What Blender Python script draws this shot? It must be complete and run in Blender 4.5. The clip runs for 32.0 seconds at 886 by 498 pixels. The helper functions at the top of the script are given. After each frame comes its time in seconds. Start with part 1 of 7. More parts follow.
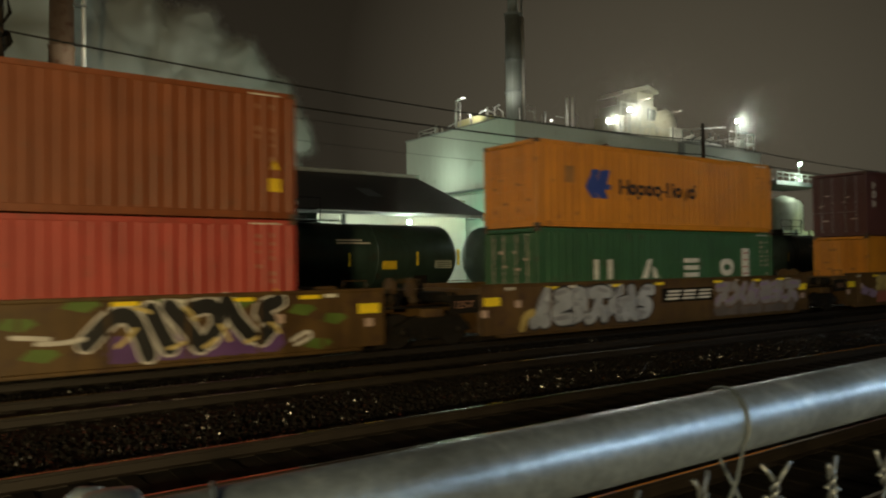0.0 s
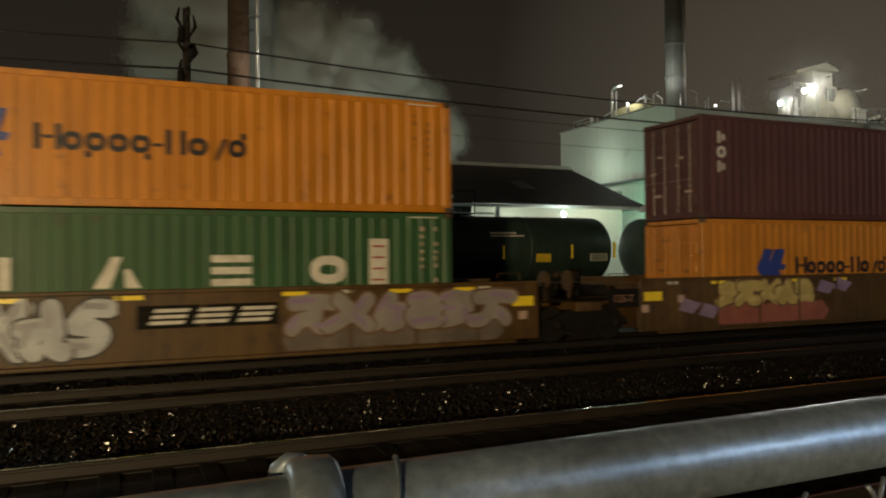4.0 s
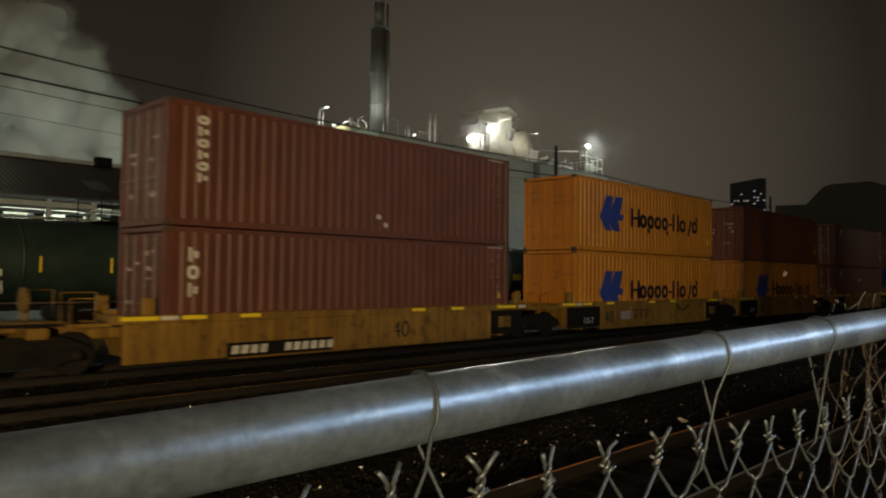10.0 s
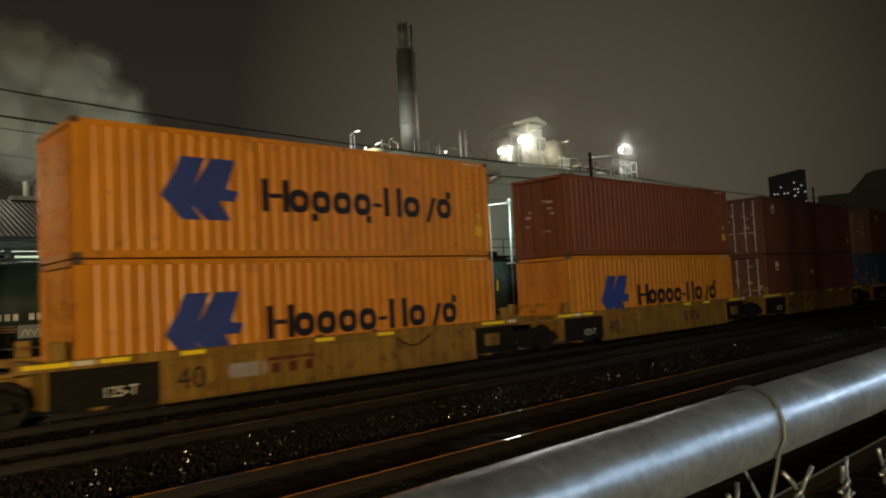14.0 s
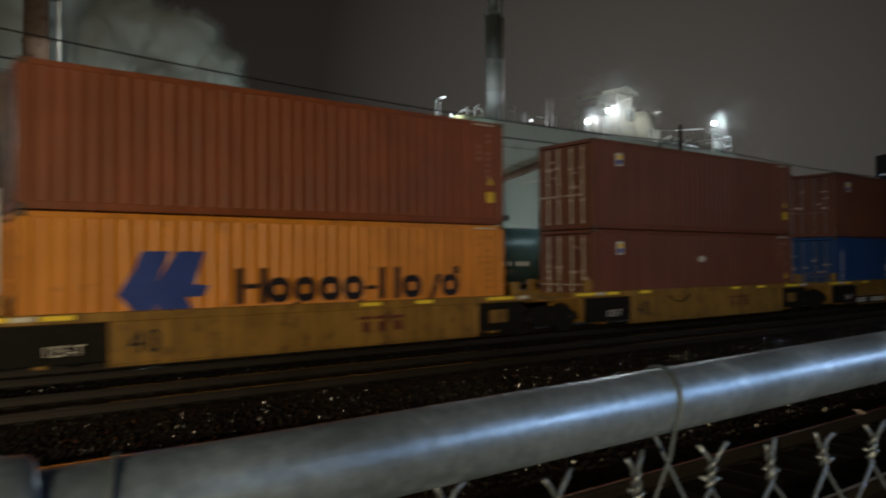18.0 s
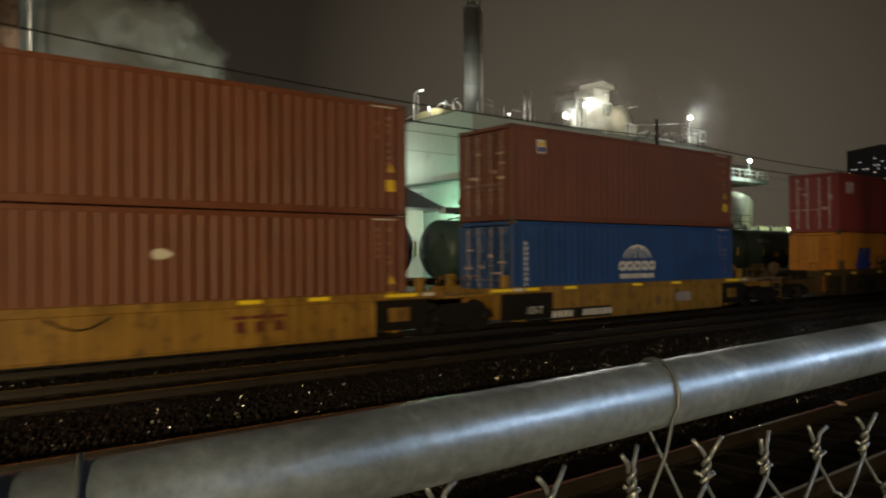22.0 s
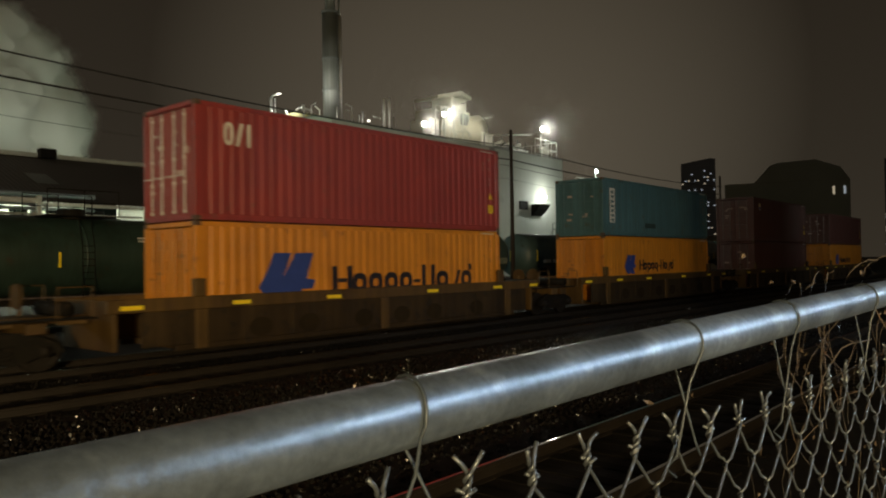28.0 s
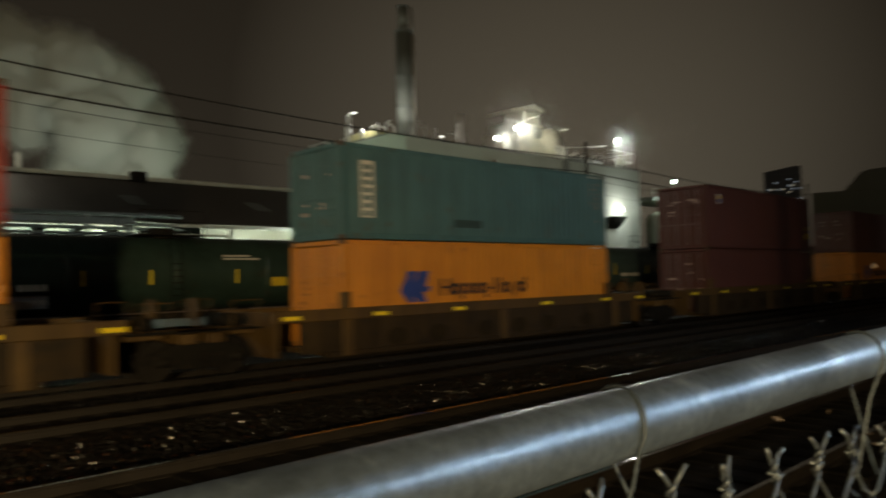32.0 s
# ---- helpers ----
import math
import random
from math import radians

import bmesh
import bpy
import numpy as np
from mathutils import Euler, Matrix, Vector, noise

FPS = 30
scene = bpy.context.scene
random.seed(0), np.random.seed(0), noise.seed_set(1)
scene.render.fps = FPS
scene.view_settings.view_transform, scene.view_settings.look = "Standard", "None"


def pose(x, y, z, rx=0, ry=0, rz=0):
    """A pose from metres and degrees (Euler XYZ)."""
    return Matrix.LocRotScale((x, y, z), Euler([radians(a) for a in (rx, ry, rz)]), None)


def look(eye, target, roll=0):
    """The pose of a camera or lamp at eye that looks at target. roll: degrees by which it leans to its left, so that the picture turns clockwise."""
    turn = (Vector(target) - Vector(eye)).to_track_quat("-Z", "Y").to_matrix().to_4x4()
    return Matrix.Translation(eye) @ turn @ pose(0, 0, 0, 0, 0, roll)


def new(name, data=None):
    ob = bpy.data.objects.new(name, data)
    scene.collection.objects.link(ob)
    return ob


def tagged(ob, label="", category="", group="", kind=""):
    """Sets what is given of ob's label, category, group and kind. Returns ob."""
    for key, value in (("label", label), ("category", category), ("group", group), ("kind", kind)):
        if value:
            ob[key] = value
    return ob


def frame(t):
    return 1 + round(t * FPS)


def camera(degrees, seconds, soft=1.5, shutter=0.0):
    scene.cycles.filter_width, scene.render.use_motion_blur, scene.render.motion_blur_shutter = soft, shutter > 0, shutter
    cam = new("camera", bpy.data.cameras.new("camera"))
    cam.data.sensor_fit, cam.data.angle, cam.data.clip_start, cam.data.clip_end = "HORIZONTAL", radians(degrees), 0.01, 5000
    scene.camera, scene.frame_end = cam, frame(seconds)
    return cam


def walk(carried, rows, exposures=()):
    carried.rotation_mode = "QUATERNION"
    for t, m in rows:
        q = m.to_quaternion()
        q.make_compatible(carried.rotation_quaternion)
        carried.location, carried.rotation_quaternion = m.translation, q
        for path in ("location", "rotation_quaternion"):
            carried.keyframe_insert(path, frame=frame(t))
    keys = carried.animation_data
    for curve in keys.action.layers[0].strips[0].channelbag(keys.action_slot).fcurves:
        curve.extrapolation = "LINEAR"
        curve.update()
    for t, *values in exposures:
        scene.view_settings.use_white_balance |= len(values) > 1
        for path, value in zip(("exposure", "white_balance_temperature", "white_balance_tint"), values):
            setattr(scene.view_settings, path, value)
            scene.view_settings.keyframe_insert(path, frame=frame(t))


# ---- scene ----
PATH = [
    (0.0, -0.061, 0.029, 2.179, 91.20, 0.66, -35.39),
    (0.5, -0.031, 0.013, 2.181, 91.00, -0.35, -36.95),
    (1.0, -0.001, -0.004, 2.183, 91.35, -0.08, -34.10),
    (1.5, -0.039, 0.005, 2.182, 91.29, 0.72, -31.78),
    (2.0, -0.077, 0.014, 2.180, 91.15, 1.43, -29.01),
    (2.5, -0.078, 0.013, 2.181, 91.19, 1.29, -26.77),
    (4.5, -0.080, 0.008, 2.182, 90.49, 0.40, -23.29),
    (5.0, -0.151, 0.031, 2.177, 89.47, 1.56, -24.94),
    (5.5, -0.165, -0.025, 2.182, 89.50, 2.31, -26.46),
    (6.0, -0.179, -0.082, 2.183, 91.58, 1.84, -25.86),
    (6.5, -0.124, -0.092, 2.182, 91.14, 0.03, -25.30),
    (7.0, -0.068, -0.102, 2.180, 89.56, 1.26, -37.75),
    (7.5, -0.084, -0.035, 2.172, 89.92, 3.39, -44.79),
    (8.0, -0.100, 0.031, 2.161, 90.74, 3.51, -46.87),
    (8.5, -0.051, 0.034, 2.167, 91.79, 2.74, -46.24),
    (9.0, -0.002, 0.037, 2.173, 92.88, 0.75, -46.72),
    (9.5, 0.024, 0.016, 2.165, 93.02, -0.35, -47.11),
    (10.0, 0.050, -0.005, 2.155, 92.15, -0.66, -46.18),
    (10.5, 0.011, 0.001, 2.162, 92.02, -0.40, -43.99),
    (11.0, -0.029, 0.008, 2.169, 92.36, 0.20, -41.40),
    (11.5, -0.062, 0.014, 2.165, 91.76, 0.60, -39.88),
    (12.0, -0.096, 0.019, 2.161, 91.38, 0.55, -38.68),
    (12.5, -0.064, -0.009, 2.169, 92.01, 1.64, -37.05),
    (13.0, -0.032, -0.037, 2.177, 92.64, 0.81, -35.39),
    (13.5, -0.044, 0.043, 2.173, 92.85, 2.62, -42.46),
    (14.0, -0.057, 0.120, 2.161, 93.43, 3.10, -43.14),
    (14.5, -0.042, 0.080, 2.164, 92.93, 2.93, -42.03),
    (15.0, -0.027, 0.038, 2.164, 93.46, 1.85, -41.00),
    (15.5, -0.012, -0.004, 2.161, 92.64, 0.64, -36.07),
    (17.5, -0.083, 0.063, 2.155, 90.27, 0.07, -33.57),
    (18.0, -0.035, 0.016, 2.165, 91.13, 0.42, -36.97),
    (18.5, -0.024, 0.038, 2.162, 91.31, 0.86, -40.47),
    (19.0, -0.014, 0.059, 2.159, 91.70, 1.53, -42.27),
    (19.5, -0.033, 0.088, 2.153, 92.08, 1.43, -42.39),
    (20.0, -0.052, 0.117, 2.146, 91.98, 1.06, -42.15),
    (20.5, -0.036, 0.064, 2.153, 91.54, 0.05, -40.47),
    (21.0, -0.020, 0.010, 2.156, 91.08, -0.93, -37.86),
    (21.5, -0.023, 0.024, 2.159, 90.55, -0.63, -37.56),
    (22.0, -0.027, 0.037, 2.162, 90.62, 0.41, -38.68),
    (22.5, -0.020, 0.070, 2.163, 90.70, 1.26, -44.28),
    (23.0, -0.014, 0.103, 2.161, 90.09, 0.92, -50.15),
    (23.5, 0.024, 0.147, 2.182, 89.45, -0.02, -53.91),
    (24.0, 0.062, 0.190, 2.191, 88.71, -1.32, -57.02),
    (24.5, 0.049, 0.213, 2.205, 88.41, -2.33, -59.84),
    (26.5, 0.053, 0.015, 2.174, 92.76, -0.35, -52.48),
    (27.0, 0.023, -0.033, 2.174, 92.07, -0.52, -49.19),
    (27.5, 0.033, -0.012, 2.170, 91.63, 0.50, -49.35),
    (28.0, 0.043, 0.010, 2.165, 91.01, 0.80, -49.44),
    (28.5, 0.037, -0.003, 2.164, 90.54, 1.22, -48.74),
    (29.0, 0.030, -0.016, 2.162, 90.50, 1.08, -47.27),
    (29.5, 0.019, -0.023, 2.164, 90.62, 0.94, -45.56),
    (30.0, 0.007, -0.030, 2.166, 90.86, 0.91, -43.58),
    (30.5, -0.018, -0.013, 2.167, 91.16, 0.83, -41.72),
    (31.0, -0.044, 0.005, 2.167, 91.54, 1.44, -38.99),
    (31.5, -0.029, 0.036, 2.166, 92.15, 2.01, -38.67),
    (32.0, -0.015, 0.067, 2.164, 92.24, 1.29, -43.72),
]
cam = camera(61.87, 32.0, 2.0, 0.85)
walk(cam, [(t, pose(*p)) for t, *p in PATH], exposures=[(0.0, 0.4, 6700, 2), (2.5, 0.52, 6850, 6), (4.5, 0.12, 6300, 12), (5.0, 0.08, 6150, 14), (6.0, 0.32, 6000, 12), (7.0, 0.42, 6250, 10), (8.0, 0.26, 6400, 10), (10.0, 0.3, 6500, 10), (12.0, 0.45, 6800, 7), (13.0, 0.45, 6850, 7), (15.0, 0.43, 6450, 10), (18.0, 0.16, 5500, 10), (19.0, 0.22, 5600, 10), (20.0, 0.26, 6000, 10), (22.0, 0.46, 6600, 10), (23.0, 0.40, 6250, 10), (24.0, 0.50, 6250, 10), (27.0, 0.54, 6700, 9), (30.0, 0.54, 6750, 6), (32.0, 0.36, 6650, 6)])

# ---- the night sky and the lamps ----
world = bpy.data.worlds.new("night")
scene.world = world
world.use_nodes = True
wn, wl = world.node_tree.nodes, world.node_tree.links
wbg = wn["Background"]
wtc, wsep, wramp = wn.new("ShaderNodeTexCoord"), wn.new("ShaderNodeSeparateXYZ"), wn.new("ShaderNodeValToRGB")
wl.new(wtc.outputs["Generated"], wsep.inputs[0])
wl.new(wsep.outputs["Z"], wramp.inputs[0])
wdot, wrange, wmix = wn.new("ShaderNodeVectorMath"), wn.new("ShaderNodeMapRange"), wn.new("ShaderNodeMixRGB")
wdot.operation, wdot.inputs[1].default_value = "DOT_PRODUCT", (0.772, 0.603, 0.20)
wl.new(wtc.outputs["Generated"], wdot.inputs[0])
wl.new(wdot.outputs["Value"], wrange.inputs["Value"])
wrange.inputs["From Min"].default_value, wrange.inputs["From Max"].default_value = 0.915, 1.0
wtint = wn.new("ShaderNodeMixRGB")
wtint.inputs[1].default_value, wtint.inputs[2].default_value = (0.43, 0.41, 0.40, 1), (1.46, 1.46, 1.46, 1)
wl.new(wrange.outputs[0], wtint.inputs[0])
wmix.blend_type, wmix.inputs[0].default_value = "MULTIPLY", 1.0
wl.new(wramp.outputs[0], wmix.inputs[1])
wl.new(wtint.outputs[0], wmix.inputs[2])
wl.new(wmix.outputs[0], wbg.inputs[0])
wramp.color_ramp.elements[0].position, wramp.color_ramp.elements[0].color = 0.0, (0.050, 0.0425, 0.0315, 1)
wramp.color_ramp.elements[1].position, wramp.color_ramp.elements[1].color = 0.55, (0.0215, 0.0168, 0.0115, 1)
wbg.inputs[1].default_value = 1.0


def lamp(name, at, watts, colour, radius=0.15, aim=None, spot=150, blend=0.6):
    data = bpy.data.lights.new(name, "SPOT" if aim else "POINT")
    data.energy, data.color, data.shadow_soft_size = watts, colour, radius
    ob = new(name, data)
    if aim:
        data.spot_size, data.spot_blend = radians(spot), blend
        ob.matrix_world = look(at, aim)
    else:
        ob.location = at
    return ob


WARM, WHITE, GREENISH, FLOOD = (1.0, 0.745, 0.385), (0.66, 0.83, 1.0), (0.80, 1.0, 0.86), (1.0, 0.98, 0.90)
lamp("yard_light_warm", (-12.0, -12.5, 3.6), 20400, WARM, 0.5, (-2.6, 16.0, 3.6), 120, 0.75)
# Unseen white lamps, added and aimed at the top rail to draw its sheen.
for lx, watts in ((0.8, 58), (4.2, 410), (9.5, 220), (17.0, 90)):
    lamp("rail_fill_white", (lx, -4.5, 4.2), watts * 1.25, WHITE, 0.10, (1.3 + 0.06 * lx, 0.3, 2.2), 27, 0.9)
# Unseen lamps added to brighten and cool the containers farther along.
lamp("train_fill_white", (24.0, -6.0, 9.0), 1900, (0.74, 0.88, 1.0), 0.2, (26.0, 17.0, 3.6), 88, 1.0)
lamp("train_fill_white", (64.0, -4.0, 9.0), 1300, (0.95, 1.0, 0.95), 0.2, (72.0, 17.0, 3.6), 88, 1.0)
lamp("roof_flood_a", (57.6, 51.30, 16.7), 1300, FLOOD, 0.2, (57.6, 40.0, 13.7), 168, 0.25)
lamp("roof_flood_b", (60.9, 51.30, 18.2), 1500, FLOOD, 0.2, (60.9, 40.0, 15.2), 168, 0.25)
lamp("roof_flood_c", (80.2, 51.30, 19.0), 1800, FLOOD, 0.2, (80.2, 40.0, 16.0), 168, 0.25)
lamp("wall_light", (77.3, 47.7, 9.9), 330, (0.95, 1.0, 0.95), 0.15)
# Added out of sight to light the front wall; no such lamps are known.
lamp("facade_fill", (48.0, 39.0, 2.6), 1000, (0.92, 1.0, 0.88), 0.3)
lamp("facade_fill", (68.0, 39.0, 2.6), 380, (0.96, 1.0, 0.90), 0.3)
# Unseen fill lamp added to wash the west wall.
lamp("west_wall_fill", (40.4, 59.6, 11.0), 230, (0.86, 1.0, 0.84), 0.3)
# Fill lamps added before the roof unit and pipework to brighten them.
lamp("roof_unit_fill", (62.9, 50.6, 19.2), 165, (1.0, 0.95, 0.74), 0.2)
lamp("roof_unit_fill", (67.9, 50.6, 18.4), 175, (1.0, 0.95, 0.74), 0.2)
lamp("roof_unit_fill", (78.4, 50.9, 17.6), 160, FLOOD, 0.2)
# Unseen uplight and weak lamp added to lift the stack and roof corner.
lamp("stack_fill", (44.4, 51.2, 15.9), 560, FLOOD, 0.15, (47.8, 55.0, 21.5), 62, 0.8)
lamp("corner_fill", (45.3, 52.5, 16.5), 50, FLOOD, 0.15)
lamp("roof_lamp_light", (51.9, 53.0, 16.8), 36, FLOOD, 0.12)
lamp("shed_light", (29.57, 45.4, 5.2), 170, (0.86, 1.0, 0.95), 0.15)
# Unseen lamps added to brighten the cream shed wall evenly.
lamp("shed_wall_fill", (35.0, 48.4, 4.9), 330, (0.97, 1.0, 0.74), 0.2)
lamp("shed_wall_fill", (28.0, 48.4, 4.9), 220, (0.97, 1.0, 0.80), 0.2)
# Unseen green lamp added for the green cast low on the west wall.
lamp("west_wall_green_fill", (40.6, 51.3, 5.2), 640, (0.45, 1.0, 0.68), 0.2)
lamp("shed_light_inside", (20.0, 52.0, 5.6), 1000, (0.92, 1.0, 0.78), 0.3)
lamp("shed_light_inside", (14.0, 52.0, 5.6), 350, GREENISH, 0.3)
# No lamp is known here; added to brighten the rack and wall behind.
lamp("rack_fill", (-5.0, 47.0, 9.0), 800, (0.95, 1.0, 0.80), 0.3)
# Unseen lamps added to brighten the near sides of the tank cars.
lamp("siding_fill", (-12.0, 24.4, 6.7), 1100, (0.85, 1.0, 0.92), 0.2)
lamp("tank_fill", (28.9, 25.6, 6.2), 120, (0.80, 1.0, 0.92), 0.12)
lamp("roof_corner_light", (43.6, 56.4, 17.7), 190, FLOOD, 0.12)
# Large soft lamps added out of sight behind the shed to light the steam.
lamp("steam_fill", (26.0, 70.0, 9.0), 1500, (0.93, 1.0, 0.84), 4.0)
lamp("steam_fill", (0.0, 76.5, 12.0), 420, GREENISH, 3.0)
# Unseen lamp added to light the chimney.
lamp("chimney_fill", (12.2, 61.0, 16.5), 350, (1.0, 0.9, 0.72), 0.2)
lamp("yard_lamp_green", (107.0, 44.4, 9.5), 800, (0.55, 1.0, 0.75), 0.15)
lamp("wall_lamp_yellow", (101.6, 49.6, 5.75), 260, (0.85, 1.0, 0.45), 0.12)
lamp("tank_farm_light", (98.0, 53.0, 13.4), 600, GREENISH, 0.2)

# ---- materials ----


def mat(name, colour, rough=0.6, metal=0.0, var=0.25, scale=2.0, second=None, amount=0.3, fine=40.0, bump=0.15, spec=0.5, each=0.0, streak=0.0):
    """A surface with large stains, fine grain and relief."""
    m = bpy.data.materials.new(name)
    m.use_nodes = True
    n, l = m.node_tree.nodes, m.node_tree.links
    b = n["Principled BSDF"]
    tc = n.new("ShaderNodeTexCoord")
    n1, n2 = n.new("ShaderNodeTexNoise"), n.new("ShaderNodeTexNoise")
    for node, s, d in ((n1, scale, 6.0), (n2, fine, 3.0)):
        l.new(tc.outputs["Object"], node.inputs["Vector"])
        node.inputs["Scale"].default_value, node.inputs["Detail"].default_value = s, d
    ramp = n.new("ShaderNodeValToRGB")
    ramp.color_ramp.elements[0].position, ramp.color_ramp.elements[1].position = 0.35, 0.68
    lo = [c * (1 - var) for c in colour]
    ramp.color_ramp.elements[0].color, ramp.color_ramp.elements[1].color = (*lo, 1), (*colour, 1)
    l.new(n1.outputs["Fac"], ramp.inputs[0])
    out = ramp.outputs[0]
    if second:
        stain = n.new("ShaderNodeTexNoise")
        l.new(tc.outputs["Object"], stain.inputs["Vector"])
        stain.inputs["Scale"].default_value, stain.inputs["Detail"].default_value = scale * 2.7, 9.0
        edge = n.new("ShaderNodeValToRGB")
        edge.color_ramp.elements[0].position, edge.color_ramp.elements[1].position = 0.66 - amount * 0.3, 0.78 - amount * 0.2
        l.new(stain.outputs["Fac"], edge.inputs[0])
        mix = n.new("ShaderNodeMixRGB")
        mix.inputs[2].default_value = (*second, 1)
        l.new(edge.outputs[0], mix.inputs[0])
        l.new(out, mix.inputs[1])
        out = mix.outputs[0]
    grain = n.new("ShaderNodeMixRGB")
    grain.blend_type = "MULTIPLY"
    grain.inputs[0].default_value = min(0.9, var * 1.2)
    l.new(out, grain.inputs[1])
    l.new(n2.outputs["Fac"], grain.inputs[2])
    gain = n.new("ShaderNodeMixRGB")
    gain.blend_type, gain.inputs[0].default_value, gain.inputs[2].default_value = "MULTIPLY", 1.0, (1 + var * 0.8,) * 3 + (1,)
    l.new(grain.outputs[0], gain.inputs[1])
    out = gain.outputs[0]
    if streak:
        mp, n3, sr, smix = n.new("ShaderNodeMapping"), n.new("ShaderNodeTexNoise"), n.new("ShaderNodeValToRGB"), n.new("ShaderNodeMixRGB")
        mp.inputs["Scale"].default_value = (5.0, 5.0, 0.28)
        l.new(tc.outputs["Object"], mp.inputs["Vector"])
        l.new(mp.outputs[0], n3.inputs["Vector"])
        n3.inputs["Scale"].default_value, n3.inputs["Detail"].default_value = 1.0, 7.0
        sr.color_ramp.elements[0].position, sr.color_ramp.elements[1].position = 0.36, 0.62
        sr.color_ramp.elements[0].color = (1 - streak, 1 - streak * 1.1, 1 - streak * 1.2, 1)
        l.new(n3.outputs["Fac"], sr.inputs[0])
        smix.blend_type, smix.inputs[0].default_value = "MULTIPLY", 1.0
        l.new(out, smix.inputs[1])
        l.new(sr.outputs[0], smix.inputs[2])
        out = smix.outputs[0]
    if each:
        info, hsv, rng = n.new("ShaderNodeObjectInfo"), n.new("ShaderNodeHueSaturation"), n.new("ShaderNodeMapRange")
        rng.inputs["To Min"].default_value, rng.inputs["To Max"].default_value = 1 - each, 1 + each
        l.new(info.outputs["Random"], rng.inputs["Value"])
        l.new(rng.outputs[0], hsv.inputs["Value"])
        l.new(out, hsv.inputs["Color"])
        out = hsv.outputs[0]
    l.new(out, b.inputs["Base Color"])
    rr = n.new("ShaderNodeMapRange")
    rr.inputs["To Min"].default_value, rr.inputs["To Max"].default_value = max(0.03, rough - 0.15), min(1, rough + 0.15)
    l.new(n1.outputs["Fac"], rr.inputs["Value"])
    l.new(rr.outputs[0], b.inputs["Roughness"])
    b.inputs["Metallic"].default_value = metal
    b.inputs["Specular IOR Level"].default_value = spec
    if bump:
        bp = n.new("ShaderNodeBump")
        bp.inputs["Strength"].default_value, bp.inputs["Distance"].default_value = bump, 0.02
        l.new(n2.outputs["Fac"], bp.inputs["Height"])
        l.new(bp.outputs[0], b.inputs["Normal"])
    return m


def glow(name, colour, strength):
    m = bpy.data.materials.new(name)
    m.use_nodes = True
    n, l = m.node_tree.nodes, m.node_tree.links
    n.remove(n["Principled BSDF"])
    e = n.new("ShaderNodeEmission")
    e.inputs[0].default_value, e.inputs[1].default_value = (*colour, 1), strength
    l.new(e.outputs[0], n["Material Output"].inputs[0])
    return m


M_ORANGE = mat("orange_paint", (0.66, 0.255, 0.020), 0.42, 0, 0.16, 0.8, (0.28, 0.11, 0.03), 0.14, streak=0.22)
M_RUST = mat("rust_red_paint", (0.222, 0.061, 0.020), 0.5, 0, 0.2, 0.8, (0.16, 0.06, 0.03), 0.2, streak=0.22)
M_RED = mat("faded_red_paint", (0.42, 0.062, 0.05), 0.5, 0, 0.18, 0.8, (0.25, 0.07, 0.05), 0.2, streak=0.22)
M_CRIMSON = mat("crimson_paint", (0.305, 0.042, 0.038), 0.45, 0, 0.16, 0.8, (0.2, 0.05, 0.04), 0.15, streak=0.22)
M_MAROON = mat("maroon_paint", (0.112, 0.038, 0.034), 0.5, 0, 0.2, 0.8, (0.10, 0.045, 0.03), 0.2, streak=0.22)
M_OXIDE = mat("oxide_red_paint", (0.162, 0.058, 0.039), 0.5, 0, 0.2, 0.8, (0.11, 0.045, 0.025), 0.2, streak=0.22)
M_BROWN = mat("brown_red_paint", (0.162, 0.054, 0.028), 0.5, 0, 0.2, 0.8, (0.13, 0.05, 0.03), 0.2, streak=0.22)
M_GREEN = mat("green_paint", (0.035, 0.115, 0.048), 0.5, 0, 0.2, 0.8, (0.05, 0.06, 0.03), 0.2, streak=0.22)
M_TEAL = mat("teal_paint", (0.068, 0.158, 0.185), 0.5, 0, 0.2, 0.8, (0.08, 0.09, 0.07), 0.2, streak=0.22)
M_BLUE = mat("blue_paint", (0.016, 0.062, 0.225), 0.45, 0, 0.18, 0.8, (0.03, 0.06, 0.15), 0.2, streak=0.22)
M_WORD = mat("blue_black_paint", (0.011, 0.010, 0.020), 0.5, 0, 0.2, 3.0)
M_LOGO = mat("logo_blue_paint", (0.03, 0.06, 0.30), 0.5, 0, 0.2, 3.0)
M_MARK = mat("white_marking", (0.72, 0.70, 0.66), 0.55, 0, 0.25, 3.0, (0.4, 0.35, 0.3), 0.2)
M_FAINT = mat("worn_marking", (0.36, 0.20, 0.14), 0.55, 0, 0.3, 3.0)
M_OMARK = mat("brown_marking", (0.36, 0.15, 0.03), 0.55, 0, 0.3, 3.0)
M_PINKMARK = mat("faded_marking", (0.52, 0.38, 0.34), 0.55, 0, 0.25, 3.0)
M_YMARK = mat("yellow_marking", (0.75, 0.52, 0.03), 0.5, 0, 0.2, 3.0)
M_REFLECT = mat("reflective_tape", (0.95, 0.72, 0.03), 0.35, 0, 0.1, 3.0, spec=0.8)
M_STEEL = mat("casting_steel", (0.11, 0.07, 0.05), 0.6, 0.2, 0.3, 5.0)
M_ROD = mat("galvanised_rod", (0.26, 0.22, 0.21), 0.45, 0.5, 0.25, 5.0)
M_CARBROWN = mat("brown_car_paint", (0.116, 0.065, 0.018), 0.55, 0, 0.3, 1.2, (0.07, 0.035, 0.018), 0.35, streak=0.35)
M_CARYELLOW = mat("yellow_car_paint", (0.31, 0.175, 0.028), 0.55, 0, 0.28, 1.2, (0.14, 0.075, 0.02), 0.35, streak=0.35)
